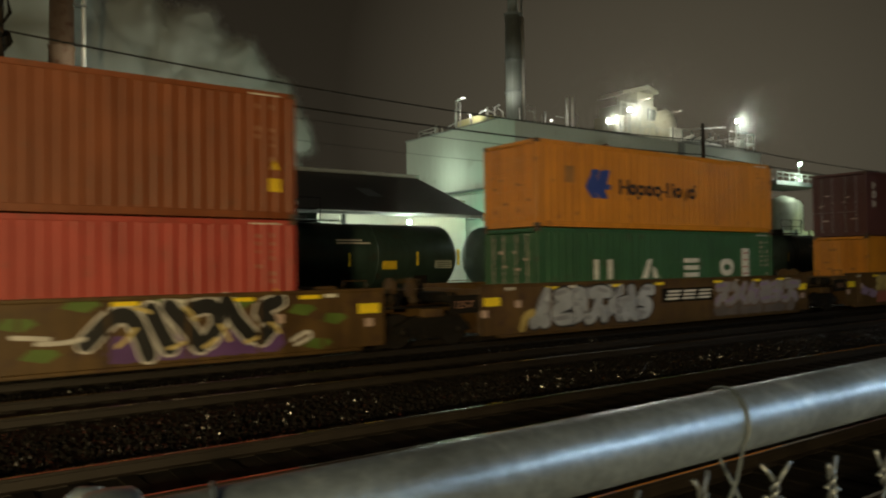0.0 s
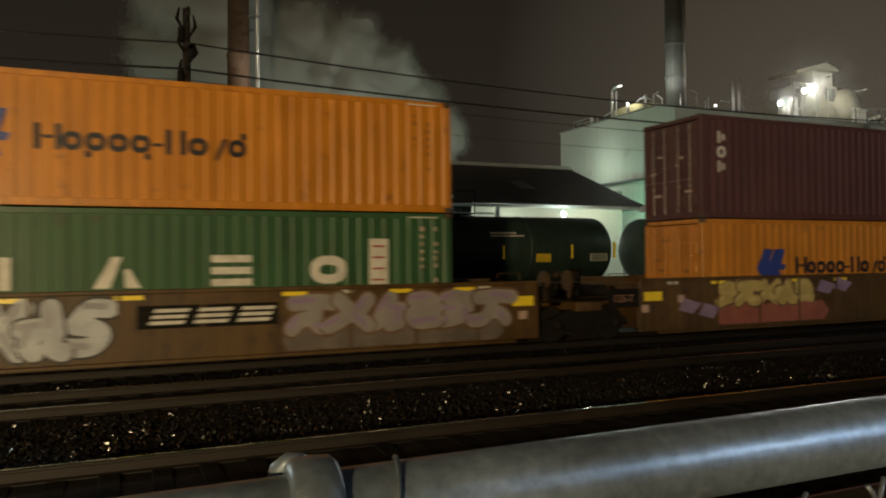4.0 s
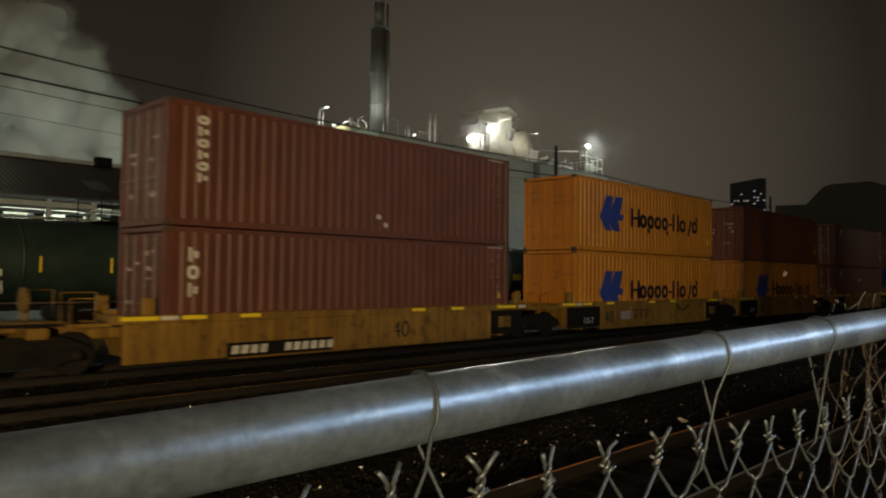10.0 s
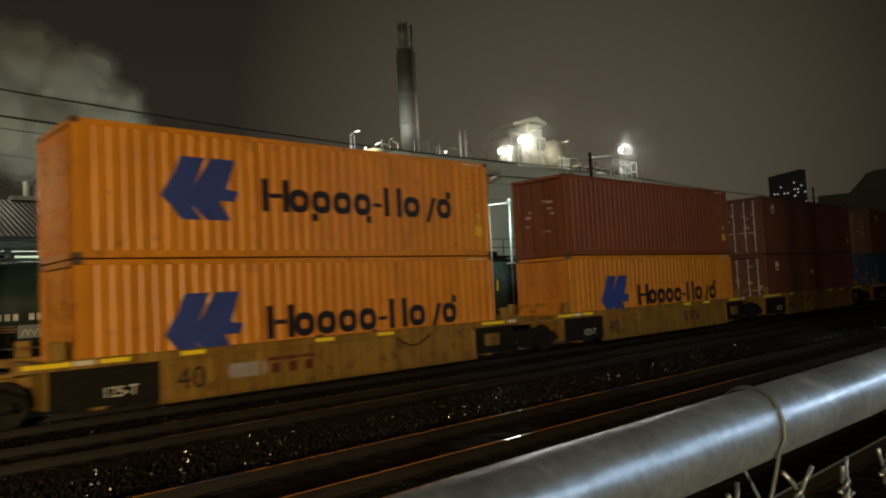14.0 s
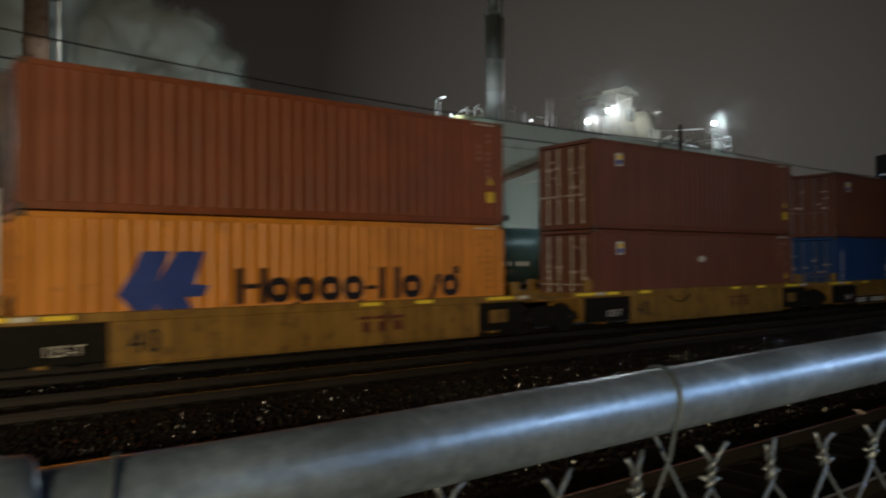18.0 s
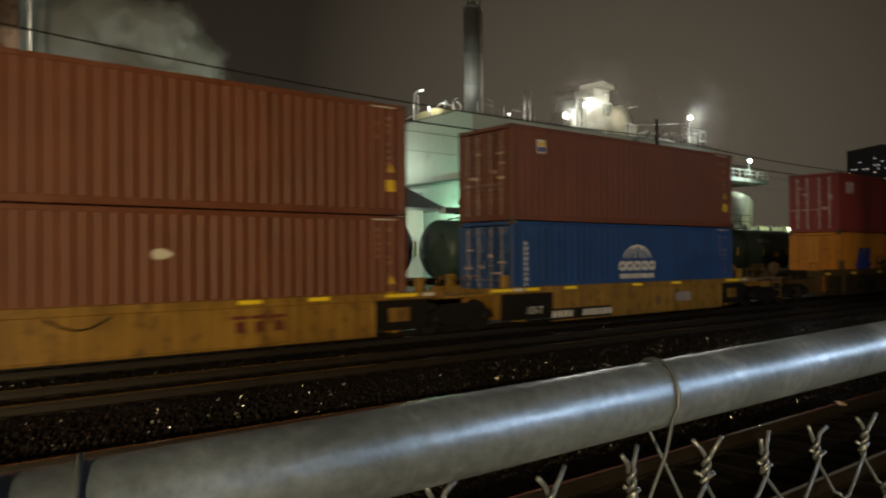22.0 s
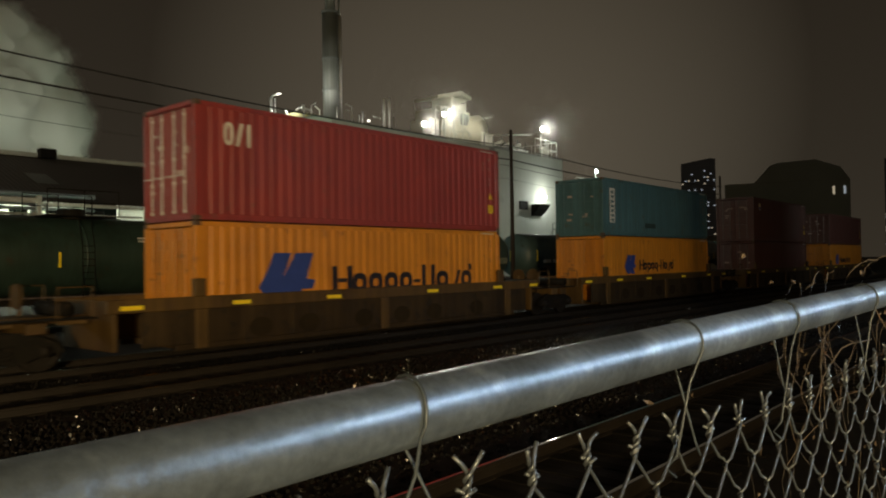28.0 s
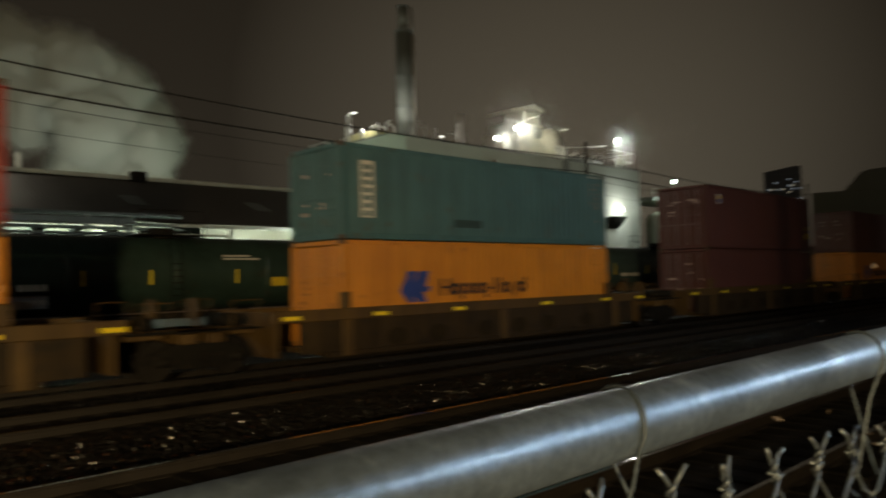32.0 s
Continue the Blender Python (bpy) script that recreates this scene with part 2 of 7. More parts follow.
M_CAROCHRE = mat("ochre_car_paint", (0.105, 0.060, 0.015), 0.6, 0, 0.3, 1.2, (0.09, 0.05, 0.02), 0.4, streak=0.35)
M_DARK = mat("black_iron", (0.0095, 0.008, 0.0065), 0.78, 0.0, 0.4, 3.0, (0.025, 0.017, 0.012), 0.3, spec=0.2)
M_WHEEL = mat("wheel_steel", (0.014, 0.011, 0.009), 0.72, 0.1, 0.3, 6.0, spec=0.25)
M_OCHREDARK = mat("dark_streaked_paint", (0.045, 0.028, 0.012), 0.7, 0, 0.35, 1.2, (0.02, 0.014, 0.009), 0.4, spec=0.3, streak=0.35)
M_OCHREOVAL = mat("dark_oval_paint", (0.026, 0.017, 0.008), 0.8, 0, 0.4, 1.4, spec=0.2)
M_RAILSIDE = mat("rail_rust", (0.014, 0.0095, 0.0065), 0.65, 0.2, 0.3, 4.0)
M_RAILTOP = mat("rail_head", (0.74, 0.73, 0.72), 0.12, 1.0, 0.2, 3.0, bump=0.0)
rtl = M_RAILTOP.node_tree.links
rtl.remove(M_RAILTOP.node_tree.nodes["Principled BSDF"].inputs["Roughness"].links[0])
M_RAILTOP.node_tree.nodes["Principled BSDF"].inputs["Roughness"].default_value = 0.06
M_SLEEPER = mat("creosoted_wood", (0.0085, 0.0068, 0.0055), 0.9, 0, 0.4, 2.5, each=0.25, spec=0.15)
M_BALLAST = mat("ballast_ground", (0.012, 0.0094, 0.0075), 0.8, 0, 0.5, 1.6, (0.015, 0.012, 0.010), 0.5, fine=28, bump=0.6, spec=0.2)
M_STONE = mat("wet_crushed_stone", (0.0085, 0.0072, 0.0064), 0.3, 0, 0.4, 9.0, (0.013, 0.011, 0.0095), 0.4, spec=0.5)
stn, stl = M_STONE.node_tree.nodes, M_STONE.node_tree.links
sgeo, sramp = stn.new("ShaderNodeNewGeometry"), stn.new("ShaderNodeValToRGB")
sramp.color_ramp.elements[0].position, sramp.color_ramp.elements[0].color = 0.66, (0.9, 0.9, 0.9, 1)
sramp.color_ramp.elements[1].position, sramp.color_ramp.elements[1].color = 0.72, (0.24, 0.24, 0.24, 1)
sspec = stn.new("ShaderNodeMapRange")
sspec.inputs["From Min"].default_value, sspec.inputs["From Max"].default_value = 0.66, 0.72
sspec.inputs["To Min"].default_value, sspec.inputs["To Max"].default_value = 0.12, 1.0
stl.new(sgeo.outputs["Random Per Island"], sspec.inputs["Value"])
stl.new(sspec.outputs[0], stn["Principled BSDF"].inputs["Specular IOR Level"])
stl.new(sgeo.outputs["Random Per Island"], sramp.inputs[0])
stl.new(sramp.outputs[0], stn["Principled BSDF"].inputs["Roughness"])
M_GALV = mat("galvanised_pipe", (0.300, 0.375, 0.470), 0.43, 0.80, 0.52, 9.0, (0.380, 0.455, 0.540), 0.30, fine=140, bump=0.06)
pipe_bsdf = M_GALV.node_tree.nodes["Principled BSDF"]
pipe_bsdf.inputs["Coat Weight"].default_value, pipe_bsdf.inputs["Coat Roughness"].default_value = 0.55, 0.26
M_WIRE = mat("galvanised_wire", (0.120, 0.138, 0.158), 0.42, 0.65, 0.3, 30.0, (0.13, 0.115, 0.10), 0.3, fine=200, bump=0.08)
M_TIEWIRE = mat("aluminium_tie_wire", (0.045, 0.058, 0.072), 0.45, 0.35, 0.25, 30.0, fine=200, bump=0.05)
M_WHITEWALL = mat("white_clad_wall", (0.60, 0.64, 0.57), 0.65, 0, 0.10, 0.18, (0.46, 0.48, 0.42), 0.15, fine=6, bump=0.06, streak=0.06)
M_FASCIA = mat("grey_fascia", (0.30, 0.31, 0.29), 0.6, 0, 0.15, 0.4, fine=8)
M_ROOFDARK = mat("dark_roof_sheet", (0.078, 0.070, 0.063), 0.55, 0.1, 0.3, 0.5, (0.08, 0.07, 0.06), 0.2)
M_TAN = mat("tan_cladding", (0.34, 0.26, 0.19), 0.7, 0, 0.15, 0.3, fine=8)
M_GREYCLAD = mat("grey_green_cladding", (0.20, 0.21, 0.17), 0.7, 0, 0.18, 0.3, fine=8)
M_PALE = mat("pale_steelwork", (0.55, 0.57, 0.52), 0.55, 0.1, 0.2, 1.5)
M_CREAM = mat("cream_ductwork", (0.60, 0.585, 0.49), 0.5, 0.1, 0.2, 1.0, (0.4, 0.36, 0.24), 0.2)
M_YELLOWCREAM = mat("yellow_cream_sheet", (0.70, 0.66, 0.36), 0.5, 0.0, 0.2, 1.0)
M_STACK = mat("stack_steel", (0.19, 0.205, 0.195), 0.55, 0.1, 0.25, 0.6)
M_POSTWHITE = mat("white_post_paint", (0.82, 0.82, 0.80), 0.5, 0, 0.12, 1.0)
M_FLUE = mat("brushed_flue_steel", (0.25, 0.27, 0.25), 0.5, 0.15, 0.25, 0.6, streak=0.2)
M_STACKRUST = mat("rusty_chimney", (0.30, 0.20, 0.14), 0.7, 0.1, 0.3, 0.6, (0.16, 0.08, 0.05), 0.4)
M_BRIGHTPIPE = mat("bright_pipe", (0.66, 0.66, 0.62), 0.35, 0.4, 0.15, 1.0)
M_TANKCAR = mat("black_tank_paint", (0.034, 0.064, 0.054), 0.42, 0, 0.3, 0.8, (0.045, 0.04, 0.03), 0.2, streak=0.22)
M_TANKMARK = mat("worn_label_paint", (0.42, 0.46, 0.40), 0.6, 0, 0.25, 3.0)
# Darker than the other black tank paint.
M_TANKBLACK = mat("darker_tank_paint", (0.026, 0.032, 0.030), 0.42, 0, 0.3, 0.8, (0.045, 0.04, 0.03), 0.2, streak=0.22)
M_TANKGREEN = mat("dark_green_tank_paint", (0.080, 0.135, 0.140), 0.42, 0, 0.3, 0.8, (0.04, 0.05, 0.04), 0.2)
M_POLE = mat("weathered_pole", (0.034, 0.022, 0.016), 0.85, 0, 0.4, 2.0, (0.03, 0.022, 0.016), 0.4, bump=0.5)
M_POLEDARK = mat("dark_brown_pole", (0.012, 0.009, 0.007), 0.85, 0, 0.4, 2.0, bump=0.5)
M_POLEPALE = mat("grey_weathered_pole", (0.078, 0.068, 0.060), 0.85, 0, 0.3, 2.0, (0.06, 0.05, 0.04), 0.4, bump=0.4)
M_CABLE = mat("black_cable", (0.012, 0.012, 0.012), 0.6, 0, 0.2, 3.0)
M_DISTANT = mat("dark_far_facade", (0.26, 0.215, 0.16), 0.8, 0, 0.2, 0.1)
M_TOWER = mat("tower_facade", (0.42, 0.46, 0.56), 0.6, 0.1, 0.2, 0.05)
M_TWIG = mat("dry_bramble", (0.056, 0.045, 0.037), 0.8, 0, 0.4, 12.0, (0.09, 0.05, 0.025), 0.4)
M_DRYLEAF = mat("dry_leaf", (0.088, 0.062, 0.042), 0.8, 0, 0.4, 9.0)
M_SMOKE = mat("steam", (0.80, 0.82, 0.78), 1.0, 0, 0.1, 0.05, fine=0.4, bump=0.0, spec=0.0)
smn, sml = M_SMOKE.node_tree.nodes, M_SMOKE.node_tree.links
sdif, stra, smx = smn.new("ShaderNodeBsdfDiffuse"), smn.new("ShaderNodeBsdfTranslucent"), smn.new("ShaderNodeMixShader")
sdif.inputs[0].default_value = stra.inputs[0].default_value = (0.80, 0.82, 0.78, 1)
smx.inputs[0].default_value = 0.4
sml.new(sdif.outputs[0], smx.inputs[1])
sml.new(stra.outputs[0], smx.inputs[2])
sml.new(smx.outputs[0], smn["Material Output"].inputs[0])
M_LAMP = glow("lamp_white", (1.0, 0.97, 0.86), 26.0)
M_LAMPSMALL = glow("lamp_small", (1.0, 0.97, 0.88), 2.2)
M_LAMPGREEN = glow("lamp_greenish", (0.72, 1.0, 0.85), 40.0)
M_WINLIT = glow("window_lit", (1.0, 0.85, 0.62), 0.24)
M_WINCOOL = glow("window_lit_cool", (0.8, 0.9, 1.0), 0.20)
M_WARNRED = glow("signal_red", (1.0, 0.03, 0.02), 3.0)
M_BAY = mat("bay_wall", (0.60, 0.64, 0.56), 0.6, 0, 0.15, 0.4)
M_GRAF = {
    "white": mat("graffiti_white", (0.62, 0.60, 0.60), 0.5, 0, 0.25, 2.0),
    "silver": mat("graffiti_silver", (0.46, 0.49, 0.56), 0.45, 0.1, 0.35, 1.4, (0.30, 0.33, 0.42), 0.4),
    "grey": mat("graffiti_grey", (0.30, 0.31, 0.36), 0.5, 0, 0.25, 2.0),
    "purple": mat("graffiti_purple", (0.12, 0.055, 0.20), 0.5, 0, 0.25, 2.0),
    "black": mat("graffiti_black", (0.012, 0.012, 0.014), 0.5, 0, 0.25, 2.0),
    "green": mat("graffiti_green", (0.10, 0.16, 0.03), 0.5, 0, 0.25, 2.0),
    "sand": mat("graffiti_sand", (0.52, 0.40, 0.14), 0.5, 0, 0.25, 2.0),
    "cream": mat("graffiti_cream", (0.60, 0.48, 0.20), 0.5, 0, 0.25, 2.0),
    "smoke": mat("graffiti_smoke", (0.17, 0.14, 0.13), 0.5, 0, 0.35, 1.5),
    "pink": mat("graffiti_pink", (0.36, 0.12, 0.085), 0.5, 0, 0.25, 2.0),
    "lilac": mat("graffiti_lilac", (0.30, 0.22, 0.36), 0.5, 0, 0.25, 2.0),
    "pale": mat("graffiti_faded", (0.30, 0.275, 0.285), 0.5, 0, 0.25, 2.0),
    "dust": mat("graffiti_dust", (0.16, 0.09, 0.05), 0.5, 0, 0.25, 2.0),
    "maroon": mat("stencil_maroon", (0.12, 0.03, 0.02), 0.5, 0, 0.25, 2.0),
}

# ---- building blocks ----


def geo():
    return {"v": [], "f": []}


def quad(g, a, b, c, d):
    i = len(g["v"])
    g["v"] += [tuple(a), tuple(b), tuple(c), tuple(d)]
    g["f"].append((i, i + 1, i + 2, i + 3))


def box(g, x0, x1, y0, y1, z0, z1, c=0.0):
    """A block, its edges cut back by c."""
    lo, hi = (min(x0, x1), min(y0, y1), min(z0, z1)), (max(x0, x1), max(y0, y1), max(z0, z1))
    i = len(g["v"])
    if c <= 0:
        g["v"] += [(x, y, z) for x in (lo[0], hi[0]) for y in (lo[1], hi[1]) for z in (lo[2], hi[2])]
        g["f"] += [tuple(i + k for k in f) for f in ((0, 1, 3, 2), (4, 6, 7, 5), (0, 4, 5, 1), (2, 3, 7, 6), (0, 2, 6, 4), (1, 5, 7, 3))]
        return
    mid = [(a + b) / 2 for a, b in zip(lo, hi)]
    index, vs = {}, []
    for sx in (0, 1):
        for sy in (0, 1):
            for sz in (0, 1):
                s = (sx, sy, sz)
                for ax in range(3):
                    p = []
                    for k in range(3):
                        full = hi[k] if s[k] else lo[k]
                        p.append(full if k == ax else full - c if s[k] else full + c)
                    index[s, ax] = len(vs)
                    vs.append(tuple(p))
    faces = []
    for ax in range(3):
        o = [k for k in range(3) if k != ax]
        for s in (0, 1):
            ring = []
            for u, w in ((0, 0), (1, 0), (1, 1), (0, 1)):
                q = [0, 0, 0]
                q[ax], q[o[0]], q[o[1]] = s, u, w
                ring.append(index[tuple(q), ax])
            faces.append(ring)
        for u in (0, 1):
            for w in (0, 1):
                q0, q1 = [0, 0, 0], [0, 0, 0]
                q0[ax], q1[ax] = 0, 1
                q0[o[0]] = q1[o[0]] = u
                q0[o[1]] = q1[o[1]] = w
                faces.append([index[tuple(q0), o[0]], index[tuple(q1), o[0]], index[tuple(q1), o[1]], index[tuple(q0), o[1]]])
    for sx in (0, 1):
        for sy in (0, 1):
            for sz in (0, 1):
                faces.append([index[(sx, sy, sz), ax] for ax in range(3)])
    for f in faces:
        a, b, d = (Vector(vs[k]) for k in f[:3])
        nrm = (b - a).cross(d - a)
        ctr = sum((Vector(vs[k]) for k in f), Vector()) / len(f)
        if nrm.dot(ctr - Vector(mid)) < 0:
            f.reverse()
        g["f"].append(tuple(i + k for k in f))
    g["v"] += vs


def tube(g, pts, r, n=8, caps=True):
    """A round bar along a line of points; r may be one radius or one for each point."""
    pts = [Vector(p) for p in pts]
    rs = r if isinstance(r, (list, tuple)) else [r] * len(pts)
    up = Vector((0.31, 0.17, 0.94)).normalized()
    i = len(g["v"])
    for k, p in enumerate(pts):
        d = (pts[min(k + 1, len(pts) - 1)] - pts[max(k - 1, 0)])
        d = d.normalized() if d.length > 1e-9 else Vector((0, 0, 1))
        a = d.cross(up)
        if a.length < 0.05:
            a = d.cross(Vector((1, 0, 0)))
        a.normalize()
        b = d.cross(a)
        for j in range(n):
            w = 2 * math.pi * j / n
            g["v"].append(tuple(p + (a * math.cos(w) + b * math.sin(w)) * rs[k]))
    for k in range(len(pts) - 1):
        for j in range(n):
            j2 = (j + 1) % n
            g["f"].append((i + k * n + j, i + (k + 1) * n + j, i + (k + 1) * n + j2, i + k * n + j2))
    if caps:
        g["f"].append(tuple(i + j for j in range(n)))
        e = i + (len(pts) - 1) * n
        g["f"].append(tuple(e + j for j in reversed(range(n))))


def lathe(g, prof, n=24, axis="z", at=(0, 0, 0)):
    """A turned form: prof is a list of (radius, height)."""
    i = len(g["v"])
    for r, h in prof:
        for j in range(n):
            w = 2 * math.pi * j / n
            u, v = r * math.cos(w), r * math.sin(w)
            p = (u, v, h) if axis == "z" else (h, u, v) if axis == "x" else (v, h, u)
            g["v"].append((p[0] + at[0], p[1] + at[1], p[2] + at[2]))
    for k in range(len(prof) - 1):
        for j in range(n):
            j2 = (j + 1) % n
            g["f"].append((i + k * n + j, i + k * n + j2, i + (k + 1) * n + j2, i + (k + 1) * n + j))
    g["f"].append(tuple(i + j for j in reversed(range(n))))
    e = i + (len(prof) - 1) * n
    g["f"].append(tuple(e + j for j in range(n)))


def extrude(g, outline, x0, x1, axis="x"):
    """A prism of a flat outline: (y, z) along x, or (x, z) along y."""
    i, n = len(g["v"]), len(outline)
    for h in (x0, x1):
        for a, b in outline:
            g["v"].append((h, a, b) if axis == "x" else (a, h, b))
    for k in range(n):
        k2 = (k + 1) % n
        g["f"].append((i + k, i + k2, i + n + k2, i + n + k))
    g["f"].append(tuple(i + k for k in reversed(range(n))))
    g["f"].append(tuple(i + n + k for k in range(n)))


def mesh(name, g, material, smooth=False):
    me = bpy.data.meshes.new(name)
    me.from_pydata(g["v"], [], g["f"])
    me.materials.append(material)
    if smooth:
        me.polygons.foreach_set("use_smooth", [True] * len(me.polygons))
    me.update()
    return me


def part(name, g, material, parent=None, label="", smooth=False, at=None):
    """Links a mesh (or the blocks in g) as one object under parent."""
    me = g if isinstance(g, bpy.types.Mesh) else mesh(name, g, material, smooth)
    ob = new(name, me)
    if parent:
        ob.parent = parent
    if at is not None:
        ob.location = at
    if label:
        ob["label"] = label
    return ob


def empty(name, at=(0, 0, 0), label="", category="", group="", kind=""):
    ob = new(name)
    ob.location = at
    ob.empty_display_size = 0.2
    return tagged(ob, label, category, group, kind)


def bars(name, parent, lines, r, material, bar="bar"):
    """Round bars: the first is the part, the rest hang under it."""
    top = None
    for line in lines:
        g = geo()
        tube(g, line, r, 6)
        ob = part(name if top is None else bar, g, material, parent if top is None else top)
        top = top or ob
    return top


def ribbon(g, pts, w, y, n=6):
    """A flat painted stroke with round ends, along (x, z) points, as one sheet."""
    for _ in range(2):
        cut = [pts[0]]
        for (xa, za), (xb, zb) in zip(pts, pts[1:]):
            cut += [(xa * 0.75 + xb * 0.25, za * 0.75 + zb * 0.25), (xa * 0.25 + xb * 0.75, za * 0.25 + zb * 0.75)]
        pts = cut + [pts[-1]]
    i = len(g["v"])
    m = len(pts)
    for k in range(m):
        (xa, za), (xb, zb) = pts[max(0, k - 1)], pts[min(m - 1, k + 1)]
        d = math.hypot(xb - xa, zb - za) or 1.0
        nx, nz = (za - zb) / d * w / 2, (xb - xa) / d * w / 2
        yy = y - 0.0004 * k / m
        g["v"] += [(pts[k][0] + nx, yy, pts[k][1] + nz), (pts[k][0] - nx, yy, pts[k][1] - nz)]
        if k:
            j = i + 2 * k
            g["f"].append((j - 2, j - 1, j + 1, j))
    for k, sgn in ((0, -1), (m - 1, 1)):
        j = i + 2 * k
        (xl, yy, zl), (xr, _, zr) = g["v"][j], g["v"][j + 1]
        cx, cz = (xl + xr) / 2, (zl + zr) / 2
        a0 = math.atan2(zl - cz, xl - cx)
        fan = [j]
        for q in range(1, n):
            a = a0 - sgn * math.pi * q / n
            g["v"].append((cx + w / 2 * math.cos(a), yy, cz + w / 2 * math.sin(a)))
            fan.append(len(g["v"]) - 1)
        fan.append(j + 1)
        g["f"].append(tuple(fan))


def writing(text, height, material):
    """Readable numbers, in the built-in font, as a mesh lying in the x-z plane and facing -y."""
    cu = bpy.data.curves.new("writing", "FONT")
    cu.body, cu.size, cu.extrude = text, height * 1.35, 0.002
    ob = bpy.data.objects.new("writing", cu)
    scene.collection.objects.link(ob)
    me = bpy.data.meshes.new_from_object(ob.evaluated_get(bpy.context.evaluated_depsgraph_get()))
    bpy.data.objects.remove(ob)
    me.transform(Matrix.Rotation(math.pi / 2, 4, "X"))
    me.materials.clear()
    me.materials.append(material)
    return me

MOVERS, WHEELS = [], []


def covered(t):
    """How far the train has rolled by t seconds; it slows a little all the way."""
    return 4.95 * t - 0.00725 * t * t


# ---- ground and tracks ----
g = geo()
quad(g, (-2500, -2500, -0.20), (2500, -2500, -0.20), (2500, 2500, -0.20), (-2500, 2500, -0.20))
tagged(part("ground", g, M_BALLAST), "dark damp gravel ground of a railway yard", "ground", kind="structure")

RAIL = [(-0.070, -0.17), (0.070, -0.17), (0.070, -0.158), (0.012, -0.140), (0.012, -0.045), (0.036, -0.032), (0.036, -0.006), (0.028, 0.0),
        (-0.028, 0.0), (-0.036, -0.006), (-0.036, -0.032), (-0.012, -0.045), (-0.012, -0.140), (-0.070, -0.158)]
g = geo()
box(g, -1.3, 1.3, -0.11, 0.11, -0.19, -0.155, 0.012)
SLEEPER = mesh("sleeper", g, M_SLEEPER)


def track(y, x0, x1, near0, near1, label):
    """Two rails on sleepers, along x, with its middle at y."""
    base = empty("railway_track", (0, y, 0), label, "railway track", "tracks of the yard", "structure")
    g = geo()
    extrude(g, [(-1.95, -0.21), (1.95, -0.21), (1.55, -0.168), (-1.55, -0.168)], x0, x1)
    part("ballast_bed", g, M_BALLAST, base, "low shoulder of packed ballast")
    for dy in (-0.753, 0.753):
        g = geo()
        extrude(g, [(a + dy, b) for a, b in RAIL], x0, x1)
        rail = part("rail", g, M_RAILSIDE, base)
        g = geo()
        crown = [(dy + 0.022 * q / 4, 0.0034 - 0.0006 * (q / 4) ** 2) for q in range(-4, 5)]
        g["v"] = [(x, a, b) for a, b in crown for x in (x0, x1)]
        g["f"] = [(2 * q, 2 * q + 1, 2 * q + 3, 2 * q + 2) for q in range(8)]
        part("rail_head", g, M_RAILTOP, rail, "polished top of the rail", smooth=True)
    rest = geo()
    k = 0
    x = x0
    while x < x1:
        if near0 <= x <= near1:
            ob = part("sleeper", SLEEPER, None, base)
            ob.matrix_basis = pose(x, 0, random.uniform(-0.006, 0.006), 0, 0, 90 + random.uniform(-1.5, 1.5))
        else:
            box(rest, x - 0.11, x + 0.11, -1.3, 1.3, -0.19, -0.155)
        x += 0.52
    tagged(part("sleepers", rest, M_SLEEPER, base), kind="stuff")


track(4.10, -60, 260, -2, 24, "empty rusty track on dark sleepers beside the fence")
track(8.25, -60, 260, -4, 28, "empty track with polished rail tops")
track(13.35, -60, 260, -4, 32, "empty rusty track beside the moving train")
track(17.07, -80, 320, 0, 1, "track under the moving container train")
track(29.0, -40, 120, 0, 1, "siding under the parked tank cars")


def stones(name, count, x0, x1, y0, y1, size, seed, label):
    """Loose crushed stones, each a small uneven lump."""
    rng = np.random.default_rng(seed)
    base = np.array([(1, 0, 0), (-1, 0, 0), (0, 1, 0), (0, -1, 0), (0, 0, 1), (0, 0, -1)], float)
    fac = np.array([(0, 2, 4), (2, 1, 4), (1, 3, 4), (3, 0, 4), (2, 0, 5), (1, 2, 5), (3, 1, 5), (0, 3, 5)])
    u = rng.random(count)
    cx = x0 + (x1 - x0) * u ** 1.4
    cy = rng.uniform(y0, y1, count)
    v = base[None] * rng.uniform(0.55, 1.0, (count, 6, 1)) * size * rng.uniform(0.5, 1.2, (count, 1, 1))
    a, b = rng.uniform(0, 6.28, count), rng.uniform(0, 6.28, count)
    for ang, (i, j) in ((a, (0, 1)), (b, (1, 2))):
        c, s = np.cos(ang)[:, None], np.sin(ang)[:, None]
        p, q = v[:, :, i] * c - v[:, :, j] * s, v[:, :, i] * s + v[:, :, j] * c
        v[:, :, i], v[:, :, j] = p, q
    v += np.stack([cx, cy, np.full(count, -0.19) + rng.uniform(0, 0.03, count)], 1)[:, None]
    f = (fac[None] + 6 * np.arange(count)[:, None, None]).reshape(-1, 3)
    me = bpy.data.meshes.new(name)
    me.from_pydata(v.reshape(-1, 3).tolist(), [], f.tolist())
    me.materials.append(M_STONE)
    tagged(new(name, me), label, "gravel", kind="stuff")


stones("track_ballast", 26000, -6, 45, 9.3, 12.4, 0.045, 3, "damp crushed stone between the tracks, glinting")
stones("track_ballast", 9000, -6, 40, 14.3, 16.0, 0.045, 4, "damp crushed stone beside the moving train")
stones("track_ballast", 9000, -4, 30, 5.2, 7.3, 0.040, 5, "damp crushed stone between the two empty tracks")

# ---- shipping containers ----
CL, CW = 12.19, 2.44


def cached(store, key, make):
    if key not in store:
        store[key] = make()
    return store[key]


